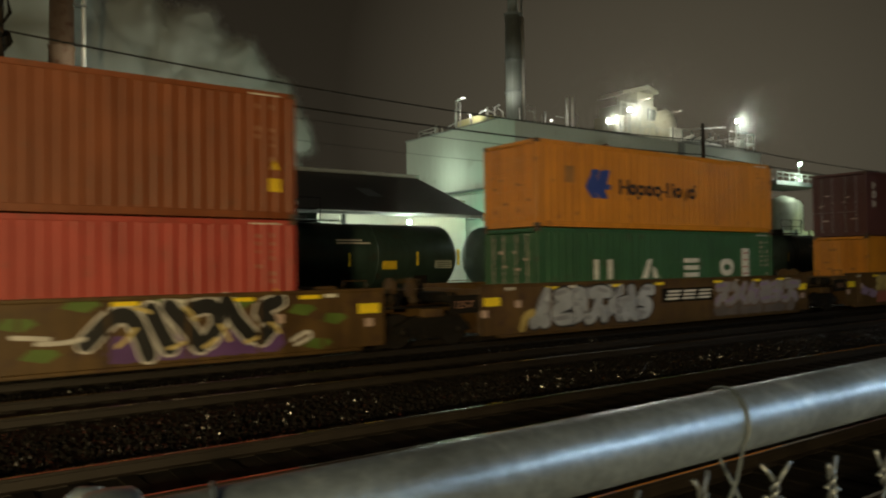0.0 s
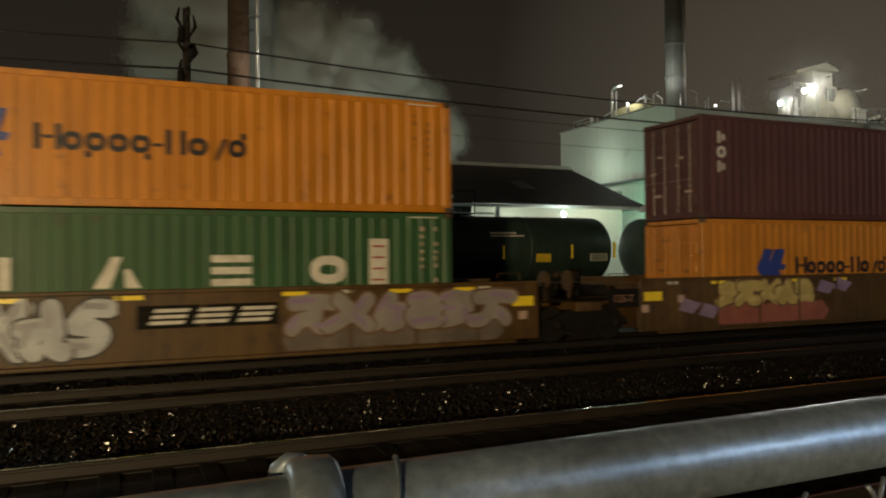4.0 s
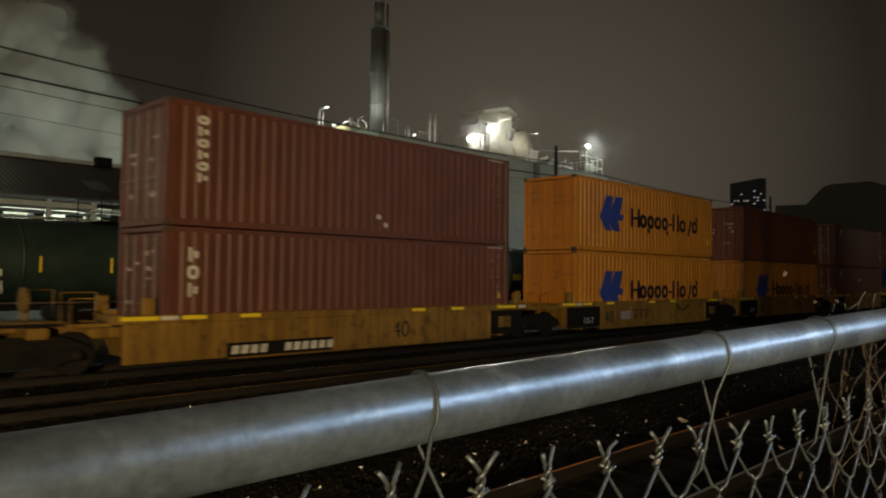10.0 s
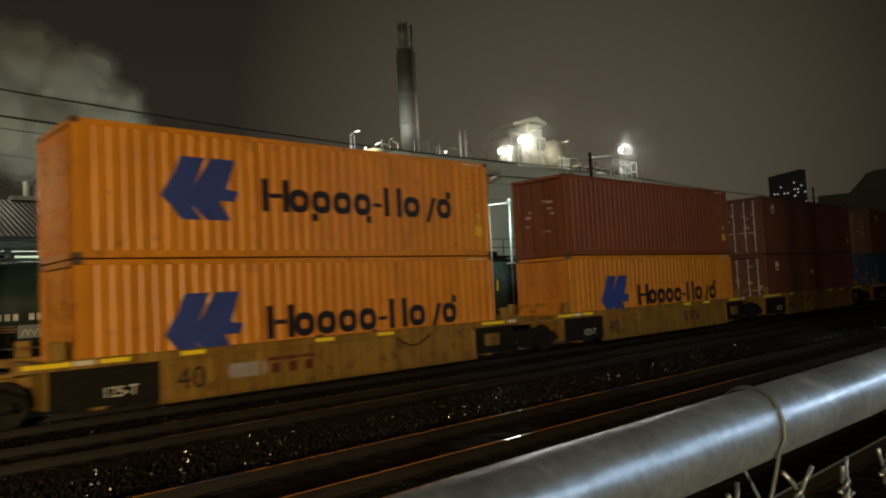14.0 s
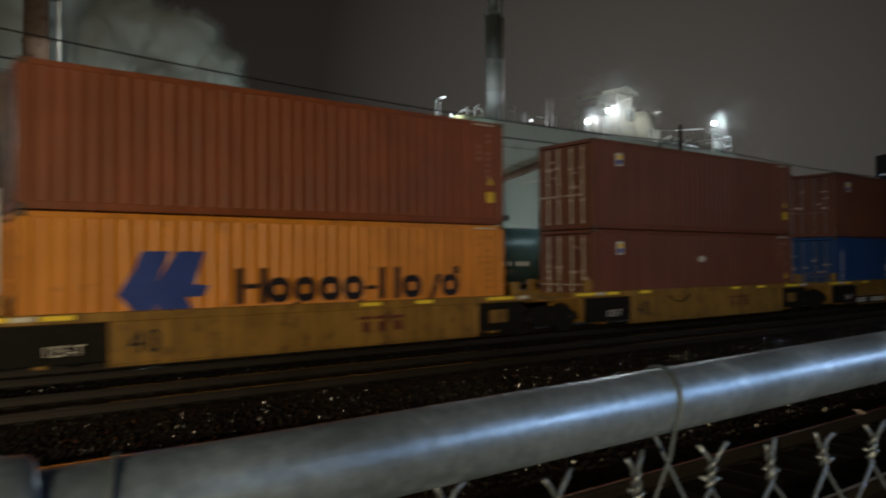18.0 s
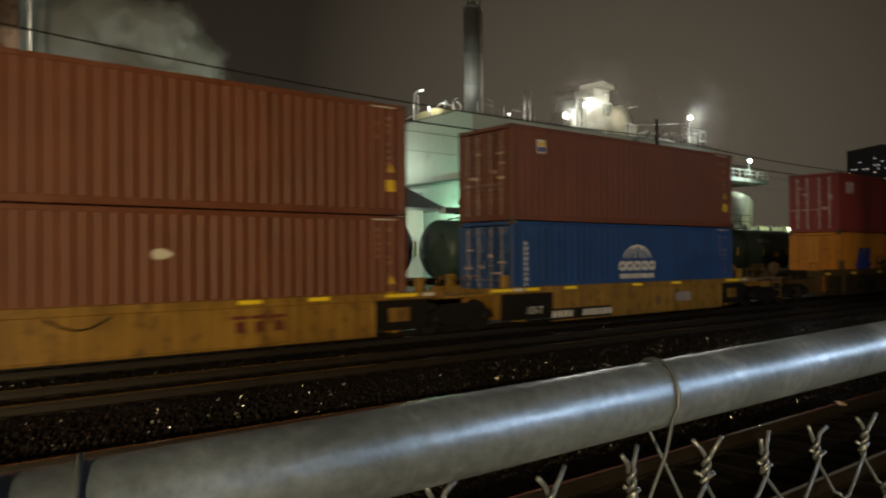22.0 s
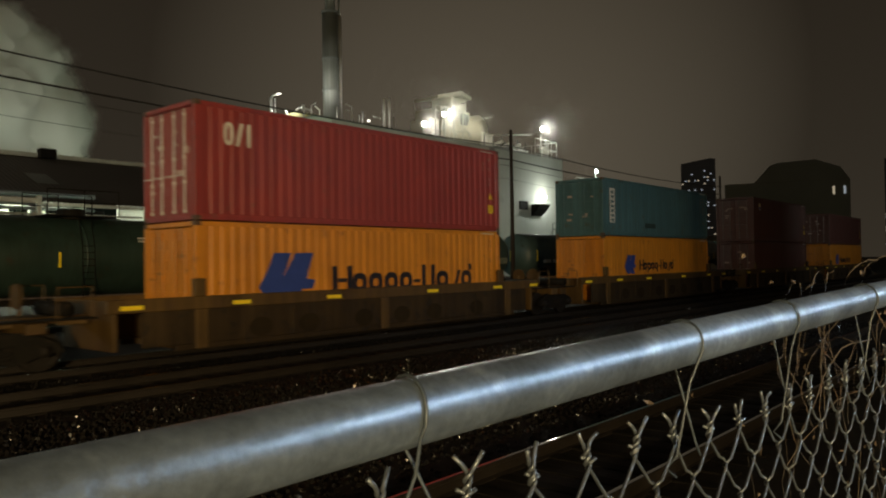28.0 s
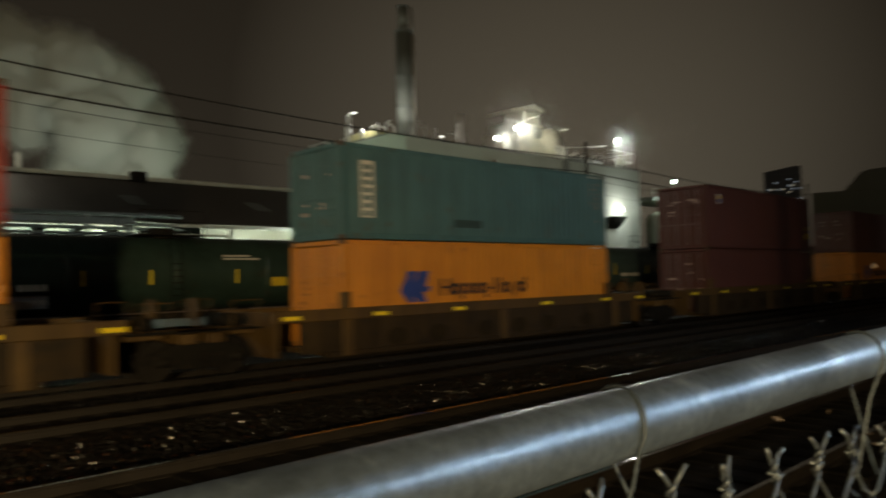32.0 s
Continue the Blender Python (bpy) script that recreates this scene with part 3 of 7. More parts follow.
PANELS = {}


def corrugated(length, height, pitch=0.29, depth=0.021):
    g = geo()
    n = int(length / pitch)
    p = length / n
    xs = []
    for k in range(n):
        x = k * p
        xs += [(x, 0.0), (x + p * 0.36, 0.0), (x + p * 0.5, depth), (x + p * 0.86, depth)]
    xs.append((length, 0.0))
    for (xa, ya), (xb, yb) in zip(xs, xs[1:]):
        quad(g, (xa, ya, 0), (xb, yb, 0), (xb, yb, height), (xa, ya, height))
    return g


IDR = random.Random(21)


def container(s, z, h, material, label, marks=None, rods=M_ROD):
    """A 40 ft container whose near side starts at s on the train; doors at its back end."""
    top = empty("shipping_container", (s, 17.07, z), label, "shipping container", "containers on the train")
    key = (round(h, 2), material.name)

    def side():
        return mesh("side_panel", corrugated(CL - 0.32, h - 0.30), material)
    sp = cached(PANELS, ("side",) + key, side)
    part("side_panel", sp, None, top).location = (0.16, -CW / 2 + 0.016, 0.17)
    far = part("side_panel", sp, None, top)
    far.matrix_basis = pose(CL - 0.16, CW / 2 - 0.016, 0.17, 0, 0, 180)

    def end():
        return mesh("front_panel", corrugated(CW - 0.32, h - 0.30, 0.26, 0.045), material)
    fp = part("front_panel", cached(PANELS, ("end",) + key, end), None, top)
    fp.matrix_basis = pose(CL - 0.02, -CW / 2 + 0.16, 0.17, 0, 0, 90)

    def one(name, *args):
        def make():
            gg = geo()
            box(gg, *args)
            return mesh(name, gg, material)
        return part(name, cached(PANELS, (name, args) + key, make), None, top)
    one("roof_panel", 0.1, CL - 0.1, -CW / 2 + 0.05, CW / 2 - 0.05, h - 0.06, h - 0.02)
    one("floor_panel", 0.1, CL - 0.1, -CW / 2 + 0.05, CW / 2 - 0.05, 0.10, 0.15)
    for y in (-CW / 2, CW / 2 - 0.08):
        one("top_rail", 0.17, CL - 0.17, y, y + 0.08, h - 0.13, h - 0.012, 0.008)
        one("bottom_rail", 0.17, CL - 0.17, y, y + 0.08, 0.012, 0.17, 0.008)
    for x in (0, CL - 0.16):
        one("end_header", x, x + 0.12, -CW / 2 + 0.16, CW / 2 - 0.16, h - 0.13, h - 0.012, 0.008)
        one("end_sill", x, x + 0.12, -CW / 2 + 0.16, CW / 2 - 0.16, 0.012, 0.17, 0.008)
        for y in (-CW / 2, CW / 2 - 0.16):
            one("corner_post", x, x + 0.16, y, y + 0.16, 0.12, h - 0.12, 0.012)

            def cast():
                gg = geo()
                box(gg, -0.004, 0.168, -0.004, 0.168, 0, 0.12, 0.014)
                return mesh("corner_casting", gg, M_STEEL)
            for zz in (0, h - 0.12):
                part("corner_casting", cached(PANELS, "cast", cast), None, top).location = (x, y, zz)
    for y0, y1 in ((-CW / 2 + 0.165, -0.006), (0.006, CW / 2 - 0.165)):
        def leaf():
            gg = geo()
            w, hh = y1 - y0, h - 0.31
            box(gg, 0.0, 0.05, 0, w, 0, hh, 0.006)
            for k in range(5):
                zz = 0.2 + k * (hh - 0.35) / 4.3
                box(gg, -0.022, 0.006, 0.10, w - 0.10, zz, zz + 0.30, 0.012)
            return mesh("door", gg, material)
        door = part("door", cached(PANELS, ("door",) + key, leaf), None, top)
        door.location = (0.045, y0, 0.155)

        def rod():
            gg = geo()
            tube(gg, [(0, 0, 0.02), (0, 0, h - 0.34)], 0.019, 8)
            for zz in (0.04, 0.75, 1.35, h - 0.5):
                box(gg, -0.028, 0.03, -0.035, 0.035, zz, zz + 0.06, 0.006)
            tube(gg, [(-0.03, 0, 0.95), (-0.045, 0.16, 0.95), (-0.03, 0.36, 0.95)], 0.013, 6)
            return mesh("lock_rod", gg, rods)
        for fy in (0.27, 0.73):
            part("lock_rod", cached(PANELS, ("rod", h, rods.name), rod), None, door).location = (-0.05, fy * (y1 - y0), 0)
        pale = M_OMARK if material is M_ORANGE else M_PINKMARK
        for q in range(IDR.randint(3, 5)):
            gg = geo()
            w, hh = IDR.uniform(0.10, 0.34), IDR.uniform(0.04, 0.10)
            yy, zz = IDR.uniform(0.08, y1 - y0 - w - 0.08), IDR.uniform(0.5, h - 0.75)
            box(gg, -0.027, 0.002, yy, yy + w, zz, zz + hh)
            part("marking", gg, pale, door)
    if marks:
        marks(top, h)
    MOVERS.append((top, s, 17.07, z))
    return top


FACE = -CW / 2 + 0.012


def sheet(g, x0, x1, z0, z1, y=FACE):
    box(g, x0, x1, y - 0.003, y + 0.012, z0, z1)


def slab(g, pts, y=FACE):
    """A flat painted shape: an outline of (x, z)."""
    extrude(g, list(reversed(pts)), y - 0.003, y + 0.012, "y")


def oval(g, x, w, z, h, t, y=FACE, n=14):
    """A flat painted ring, wider or taller as asked."""
    i = len(g["v"])
    for k in range(n):
        a = 2 * math.pi * k / n
        c, s = math.cos(a), math.sin(a)
        c, s = math.copysign(abs(c) ** 0.8, c), math.copysign(abs(s) ** 0.8, s)
        for yy, q in ((y - 0.003, 0), (y - 0.003, t), (y + 0.012, 0), (y + 0.012, t)):
            g["v"].append((x + w / 2 + (w / 2 - q) * c, yy, z + h / 2 + (h / 2 - q) * s))
    for k in range(n):
        a, b = i + 4 * k, i + 4 * ((k + 1) % n)
        g["f"] += [(a, b, b + 1, a + 1), (a + 2, b + 2, b, a), (a + 1, b + 1, b + 3, a + 3)]


def shipping_mark(parent, x, z, scale):
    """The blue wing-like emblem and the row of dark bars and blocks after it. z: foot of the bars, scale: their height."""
    k = scale / 0.80
    zz = z - 0.25 * k
    front = ((0.0, 0.53), (0.47, 0.0), (0.93, 0.0), (0.67, 0.35), (0.76, 0.76), (1.04, 1.42), (0.47, 1.42), (0.33, 1.06))
    rear = ((0.67, 0.35), (1.05, 0.0), (1.62, 0.0), (1.37, 0.45), (1.74, 0.45), (1.86, 0.68), (1.55, 0.73), (1.78, 1.42), (1.18, 1.42), (0.76, 0.76))
    for shape, half in ((front, "front"), (rear, "rear")):
        g = geo()
        slab(g, [(x + a * k, zz + b * k) for a, b in reversed(shape)])
        part("emblem", g, M_LOGO, parent, "blue wing-shaped emblem, " + half + " half")
    cx, xh, st = x + 2.47 * k, 0.74 * scale, 0.175 * k
    shapes = [("two", .66), ("o", .58), ("tail", .58), ("o", .58), ("hook", .58), ("dash", .34), ("tall", .40), ("tall", .22), ("o", .60), ("y", .52), ("flag", .58)]
    for kind, w in shapes:
        w *= k * 1.125
        g = geo()
        if kind == "two":
            sheet(g, cx, cx + st, z, z + scale)
            sheet(g, cx + w - st, cx + w, z, z + scale)
            sheet(g, cx + st + 0.03, cx + w - st - 0.03, z + 0.42 * scale, z + 0.56 * scale)
        elif kind == "dash":
            sheet(g, cx, cx + w * 0.8, z + 0.30 * scale, z + 0.43 * scale)
        elif kind == "tall":
            sheet(g, cx, cx + st, z, z + scale)
        elif kind == "y":
            slab(g, [(cx + w * 0.25, z - 0.16 * scale), (cx + w * 0.46, z - 0.16 * scale), (cx + w, z + xh), (cx + w - st, z + xh)])
        else:
            oval(g, cx, w - 0.07 * k, z, xh, st)
            stub = {"tail": (0.0, -0.24, 0.0), "hook": (0.62, -0.24, 0.0), "flag": (0.62, 0.74, 1.0)}.get(kind)
            if stub:
                sheet(g, cx + stub[0] * w, cx + stub[0] * w + st, z + stub[1] * scale, z + stub[2] * scale)
        part("painted_block", g, M_WORD, parent)
        cx += w


def id_marks(parent, h, x=CL - 0.62, n=9, material=None, yellow=True):
    """The columns of small worn marks near the front end."""
    for dx, m in ((0.0, n), (-0.34, n - 4)):
        for k in range(m):
            if IDR.random() < 0.25:
                continue
            g = geo()
            zz, w, hh = h - 0.42 - k * 0.17, IDR.uniform(0.045, 0.085), IDR.uniform(0.06, 0.12)
            sheet(g, x + dx + 0.02, x + dx + 0.02 + w, zz, zz + hh)
            part("marking", g, material or M_FAINT, parent)
    if yellow:
        g = geo()
        sheet(g, x - 0.02, x + 0.26, 0.62, 0.92)
        part("warning_label", g, M_YMARK, parent, "yellow warning label")
        g = geo()
        slab(g, [(x + 0.0, 1.12), (x + 0.24, 1.12), (x + 0.12, 1.34)])
        part("warning_triangle", g, M_YMARK, parent, "yellow warning triangle")
    # White strip painted on the top rail in place of a corner glint.
    g = geo()
    box(g, CL - 1.1, CL - 0.35, -CW / 2 - 0.004, -CW / 2 + 0.006, h - 0.115, h - 0.085)
    part("marking", g, M_MARK, parent)


def column(parent, x, z0, z1, n, w, material=M_MARK):
    """Upright row of n white blocks, where a name is painted."""
    step = (z1 - z0) / n
    for k in range(n):
        g = geo()
        if k % 2:
            oval(g, x, w, z0 + k * step, step * 0.80, w * 0.28, n=10)
        else:
            sheet(g, x + w * 0.1, x + w * 0.38, z0 + k * step, z0 + k * step + step * 0.8)
            sheet(g, x + w * 0.55, x + w * 0.9, z0 + (k + 0.2) * step, z0 + k * step + step * 0.6)
        part("painted_block", g, material, parent)


def marks_plain(top, h):
    id_marks(top, h)


def marks_big(top, h):
    shipping_mark(top, 1.79, 1.10, 0.80)
    id_marks(top, h, material=M_OMARK)


def marks_small(top, h):
    shipping_mark(top, 2.02, 1.08, 0.50)
    id_marks(top, h, material=M_OMARK, yellow=False)
    g = geo()
    sheet(g, 1.15, 1.55, 1.35, 1.85)
    part("patch", g, mat("patched_paint", (0.36, 0.17, 0.05), 0.6), top, "darker repainted patch")


def marks_low(top, h):
    shipping_mark(top, 1.79, 0.95, 0.80)
    id_marks(top, h, material=M_OMARK, yellow=False)


def marks_mid(top, h):
    shipping_mark(top, 2.0, 1.30, 0.50)
    id_marks(top, h, material=M_OMARK, yellow=False)


def marks_four(top, h):
    """Four large white shapes and a white panel, low on a green side."""
    z0 = 1.31
    for k, x in enumerate((2.36, 4.57, 6.77, 8.83)):
        g = geo()
        w, hh, t = 0.82, 0.62, 0.20
        if k == 0:
            sheet(g, x, x + t, z0, z0 + hh)
            part("painted_shape", g, M_MARK, top, "large white painted shape")
            g = geo()
            sheet(g, x + w - t, x + w, z0, z0 + hh)
        elif k == 1:
            slab(g, [(x, z0), (x + 0.30, z0), (x + 0.52, z0 + hh), (x + 0.34, z0 + hh)])
            part("painted_shape", g, M_MARK, top, "large white painted shape")
            g = geo()
            slab(g, [(x + 0.58, z0), (x + 0.86, z0), (x + 0.66, z0 + hh * 0.6), (x + 0.55, z0 + hh * 0.6)])
        elif k == 2:
            for q in range(3):
                sheet(g, x, x + w, z0 + q * 0.245, z0 + q * 0.245 + 0.15)
                if q < 2:
                    part("painted_shape", g, M_MARK, top, "large white painted shape")
                    g = geo()
        else:
            oval(g, x, w, z0, hh, t)
        part("painted_shape", g, M_MARK, top, "large white painted shape")
    g = geo()
    sheet(g, 10.17, 10.62, 1.25, 2.30)
    panel = part("white_panel", g, M_MARK, top, "upright white panel with faint red bars")
    for q in range(4):
        g = geo()
        sheet(g, 10.24, 10.54, 1.36 + q * 0.25, 1.40 + q * 0.25, FACE - 0.004)
        part("marking", g, M_RED, panel)
    id_marks(top, h, CL - 0.45, 10, M_PINKMARK, False)


def marks_tex(top, h):
    column(top, 0.58, 1.28, 2.52, 3, 0.32)
    id_marks(top, h)


def marks_triton(top, h):
    column(top, 0.74, 1.02, 2.64, 6, 0.30)
    for x, z in ((6.24, 0.52), (6.50, 0.30)):
        g = geo()
        sheet(g, x, x + 0.15, z, z + 0.13)
        part("sticker", g, M_MARK, top)
    id_marks(top, h, yellow=False)


def marks_texlow(top, h):
    column(top, 0.56, 1.28, 2.50, 3, 0.30)
    id_marks(top, h)


def marks_flag(top, h):
    g = geo()
    sheet(g, 1.12, 1.46, h - 0.82, h - 0.40)
    lab = part("label_plate", g, M_MARK, top, "white square label with a blue and yellow shape")
    g = geo()
    sheet(g, 1.16, 1.42, h - 0.78, h - 0.62, FACE - 0.004)
    part("label_shape", g, M_LOGO, lab)
    g = geo()
    sheet(g, 1.20, 1.42, h - 0.60, h - 0.46, FACE - 0.004)
    part("label_shape", g, M_YMARK, lab)
    id_marks(top, h)
    return lab


def marks_flag_dot(top, h):
    marks_flag(top, h)
    g = geo()
    slab(g, [(5.82 + (0.22 + 0.04 * math.cos(3 * a)) * math.cos(a), 1.92 + 0.12 * math.sin(a)) for a in np.linspace(0, 2 * math.pi, 10)[:-1]])
    part("paint_blotch", g, M_MARK, top, "white blotch of paint")


def marks_three(top, h):
    for k, x in enumerate((0.80, 1.14, 1.48)):
        g = geo()
        if k == 2:
            sheet(g, x, x + 0.10, h - 1.02, h - 0.44)
        elif k == 1:
            slab(g, [(x, h - 1.02), (x + 0.10, h - 1.02), (x + 0.24, h - 0.44), (x + 0.14, h - 0.44)])
        else:
            oval(g, x, 0.29, h - 1.02, 0.58, 0.09)
        part("painted_shape", g, M_MARK, top)
    id_marks(top, h)


def marks_dome(top, h):
    """A white half-globe with two rows of blocks under it."""
    x, z = 6.05, 1.58
    for rr in (0.92, 0.58, 0.24):
        g = geo()
        pts = [(x + 0.82 * rr * math.cos(a), z + 0.10 + 0.52 * math.sin(a)) for a in np.linspace(0.12, math.pi - 0.12, 13)]
        inn = [(x + (0.82 * rr - 0.065) * math.cos(a), z + 0.10 + 0.455 * math.sin(a)) for a in np.linspace(math.pi - 0.12, 0.12, 13)]
        slab(g, pts + inn, FACE - 0.004 * (rr < 0.9) - 0.004 * (rr < 0.5))
        part("globe_arc", g, M_MARK, top)
    for k in range(5):
        g = geo()
        oval(g, x - 1.02 + k * 0.415, 0.37, z - 0.28, 0.34, 0.10)
        part("painted_block", g, M_MARK, top)
    for k in range(8):
        g = geo()
        sheet(g, x - 0.94 + k * 0.24, x - 0.78 + k * 0.24, z - 0.54, z - 0.38)
        part("painted_block", g, M_MARK, top)
    column(top, 0.52, 0.92, 2.3, 9, 0.14)
    id_marks(top, h, yellow=False)


def marks_strip(top, h):
    g = geo()
    sheet(g, 0.68, 1.12, h - 2.0, h - 0.45)
    panel = part("white_panel", g, M_MARK, top, "tall white panel with faint blocks")
    for q in range(7):
        g = geo()
        sheet(g, 0.78, 1.02, h - 1.95 + q * 0.21, h - 1.82 + q * 0.21, FACE - 0.004)
        part("marking", g, M_TEAL, panel)
    g = geo()
    sheet(g, 4.2, 5.4, 0.42, 0.66)
    part("patch", g, mat("dark_patch", (0.03, 0.06, 0.06), 0.6), top)
    id_marks(top, h, yellow=False)


HC, STD, FLOOR = 2.896, 2.591, 0.345
STACK = [
    (-5.15, M_RED, HC, "faded red corrugated steel container in a well car", marks_plain, M_RUST, HC, "rust-red corrugated steel container stacked on a red one", marks_plain),
    (14.53, M_GREEN, HC, "dark green container with four large white shapes", marks_four, M_ORANGE, STD, "orange container with a blue emblem on a green one", marks_small),
    (34.31, M_ORANGE, HC, "orange container with a low blue emblem", marks_mid, M_MAROON, HC, "maroon container with a column of white blocks", marks_tex),
    (56.38, M_OXIDE, HC, "maroon container low in a yellow well car", marks_texlow, M_OXIDE, HC, "maroon container with a tall column of white blocks", marks_triton),
    (72.55, M_ORANGE, HC, "orange container with a large blue emblem, lower of two", marks_low, M_ORANGE, HC, "orange container with a large blue emblem, upper of two", marks_big),
    (88.64, M_ORANGE, HC, "orange container with a large blue emblem under a rust-red one", marks_low, M_RUST, HC, "rust-red container on an orange one", marks_plain),
    (104.62, M_BROWN, HC, "brown-red container with a white paint blotch", marks_flag_dot, M_BROWN, HC, "brown-red container with a small square label", marks_flag),
    (120.65, M_BLUE, HC, "blue container with a white half-globe emblem", marks_dome, M_BROWN, HC, "brown-red container on a blue one", marks_flag),
    (142.45, M_ORANGE, HC, "orange container with a large blue emblem under a crimson one", marks_low, M_CRIMSON, HC, "crimson container with three white shapes", marks_three),
    (162.40, M_ORANGE, HC, "orange container with a small blue emblem under a teal one", marks_mid, M_TEAL, STD, "teal container with a tall white panel", marks_strip),
    (182.60, M_MAROON, HC, "maroon container low in a well car", marks_plain, M_MAROON, HC, "maroon container with a small white label", marks_flag),
    (202.00, M_ORANGE, HC, "orange container under a dark one", marks_mid, M_MAROON, STD, "dark maroon container on an orange one", marks_plain),
]
WHITE_RODS = {88.64: M_STEEL, 104.62: M_MARK, 142.45: M_MARK}
for s, m1, h1, l1, k1, m2, h2, l2, k2 in STACK:
    for m, h, z, lab, k in ((m1, h1, FLOOR, l1, k1), (m2, h2, FLOOR + h1 + 0.012, l2, k2)):
        container(s, z, h, m, lab, k, M_ORANGE if m is M_ORANGE else M_TEAL if m is M_TEAL else WHITE_RODS.get(s, M_ROD))


# ---- well cars ----
OUT = -1.36


def bogie(parent, x):
    """A two-axle truck under a car: side frames, springs, bolster and two wheelsets."""
    base = part("truck_bolster", box_geo(x - 0.22, x + 0.22, -1.05, 1.05, 0.45, 0.72, 0.03), M_DARK, parent)
    for y in (-1.05, 1.05):
        g = geo()
        extrude(g, [(x - 1.25, 0.42), (x - 1.15, 0.62), (x - 0.55, 0.86), (x + 0.55, 0.86), (x + 1.15, 0.62), (x + 1.25, 0.42), (x + 0.85, 0.38), (x + 0.45, 0.26), (x - 0.45, 0.26), (x - 0.85, 0.38)], y - 0.07, y + 0.07, "y")
        sf = part("side_frame", g, M_DARK, parent)
        for dx in (-0.18, 0.0, 0.18):
            g = geo()
            pts = [(x + dx + 0.055 * math.cos(a), y - 0.10 + 0.055 * math.sin(a), 0.30 + 0.0135 * k) for k, a in enumerate(np.linspace(0, 8 * math.pi, 25))]
            tube(g, pts, 0.016, 5)
            part("spring", g, M_WHEEL, sf)
        for dx in (-0.88, 0.88):
            g = geo()
            tube(g, [(x + dx, y - 0.13, 0.46), (x + dx, y + 0.10, 0.46)], 0.12, 12)
            part("bearing_cap", g, M_WHEEL, sf, smooth=True)
    for dx in (-0.88, 0.88):
        g = geo()
        prof = [(0.09, -0.98), (0.09, -0.80), (0.13, -0.78), (0.33, -0.79), (0.36, -0.80), (0.44, -0.80), (0.445, -0.71), (0.46, -0.69), (0.46, -0.66), (0.36, -0.67), (0.12, -0.70), (0.085, -0.66)]
        lathe(g, prof + [(r, -h) for r, h in reversed(prof)], 20, "y")
        ws = part("wheelset", g, M_WHEEL, parent)
        ws.location = (x + dx, 0, 0.46)
        WHEELS.append((ws, x + dx))


def box_geo(*a):
    g = geo()
    box(g, *a)
    return g


def tape(parent, x, z, w=0.55, h=0.085, m=None, y=OUT):
    part("reflector", box_geo(x, x + w, y - 0.008, y + 0.002, z, z + h, 0.002), m or M_REFLECT, parent)


def blob(parent, name, material, pts, y=OUT, off=0.004):
    g = geo()
    extrude(g, list(reversed(pts)), y - off, y + 0.004, "y")
    part(name, g, material, parent)


STROKES = (
    (((0.00, 0.02), (0.28, 0.10), (0.30, 0.55), (0.48, 0.98)), ((0.30, 0.45), (0.62, 0.60), (0.98, 0.52)), ((0.60, 0.04), (0.86, 0.14), (0.80, 0.50))),
    (((0.08, 0.95), (0.30, 0.85), (0.26, 0.40), (0.04, 0.04)), ((0.26, 0.80), (0.70, 0.98), (1.02, 0.82)), ((0.20, 0.30), (0.70, 0.12), (1.00, 0.04)), ((0.55, 0.50), (0.86, 0.54))),
    (((0.92, 0.98), (0.62, 0.62), (0.36, 0.40), (0.02, 0.03)), ((0.18, 0.98), (0.30, 0.66)), ((0.52, 0.48), (0.78, 0.26), (1.06, 0.05))),
    (((0.20, 0.60), (0.40, 0.96), (0.88, 0.90)), ((0.20, 0.60), (0.62, 0.52), (0.92, 0.36), (0.66, 0.05), (0.06, 0.12))),
    (((0.02, 0.90), (0.50, 0.98), (1.02, 0.90)), ((0.52, 0.92), (0.50, 0.40), (0.30, 0.06), (0.04, 0.04)), ((0.50, 0.34), (0.84, 0.30), (0.98, 0.04))),
)


def block_piece(car, x0, x1, z0, z1, n, fill, shade, edge, fat, seed):
    """Fat outlined painted shapes, each overlapping the one before, with flared feet; no writing that could be read."""
    rng = random.Random(seed)
    w, hh = (x1 - x0) / n, z1 - z0
    for k in range(n):
        flip = (k + seed) % 3 != 0
        for q, line in enumerate(STROKES[(k * 3 + seed) % len(STROKES)]):
            line = [(1.0 - a, b) for a, b in line] if flip else line
            pts = [(x0 + (k + a * 1.02) * w + 0.16 * hh * b + rng.uniform(-0.03, 0.03), z0 + fat * 0.55 + b * (hh - fat * 1.1) + rng.uniform(-0.02, 0.02)) for a, b in line]
            for m, width, off in ((edge, fat + 0.10, 0.004), (fill, fat, 0.0085), (shade, fat * 0.34, 0.0110)):
                g = geo()
                use = pts if m is not shade else [(a - fat * 0.22, b + fat * 0.12) for a, b in pts[-2:]]
                ribbon(g, use, width, OUT - off - 0.0004 * q - 0.0062 * (k % 2))
                part("graffiti", g, m, car)


def shell(car, x0, x1, z0, z1, material, name="side_sheet", thick=0.10, chamfer=0.012):
    for y in (OUT, -OUT - thick):
        part(name, box_geo(x0, x1, y, y + thick, z0, z1, chamfer), material, car)


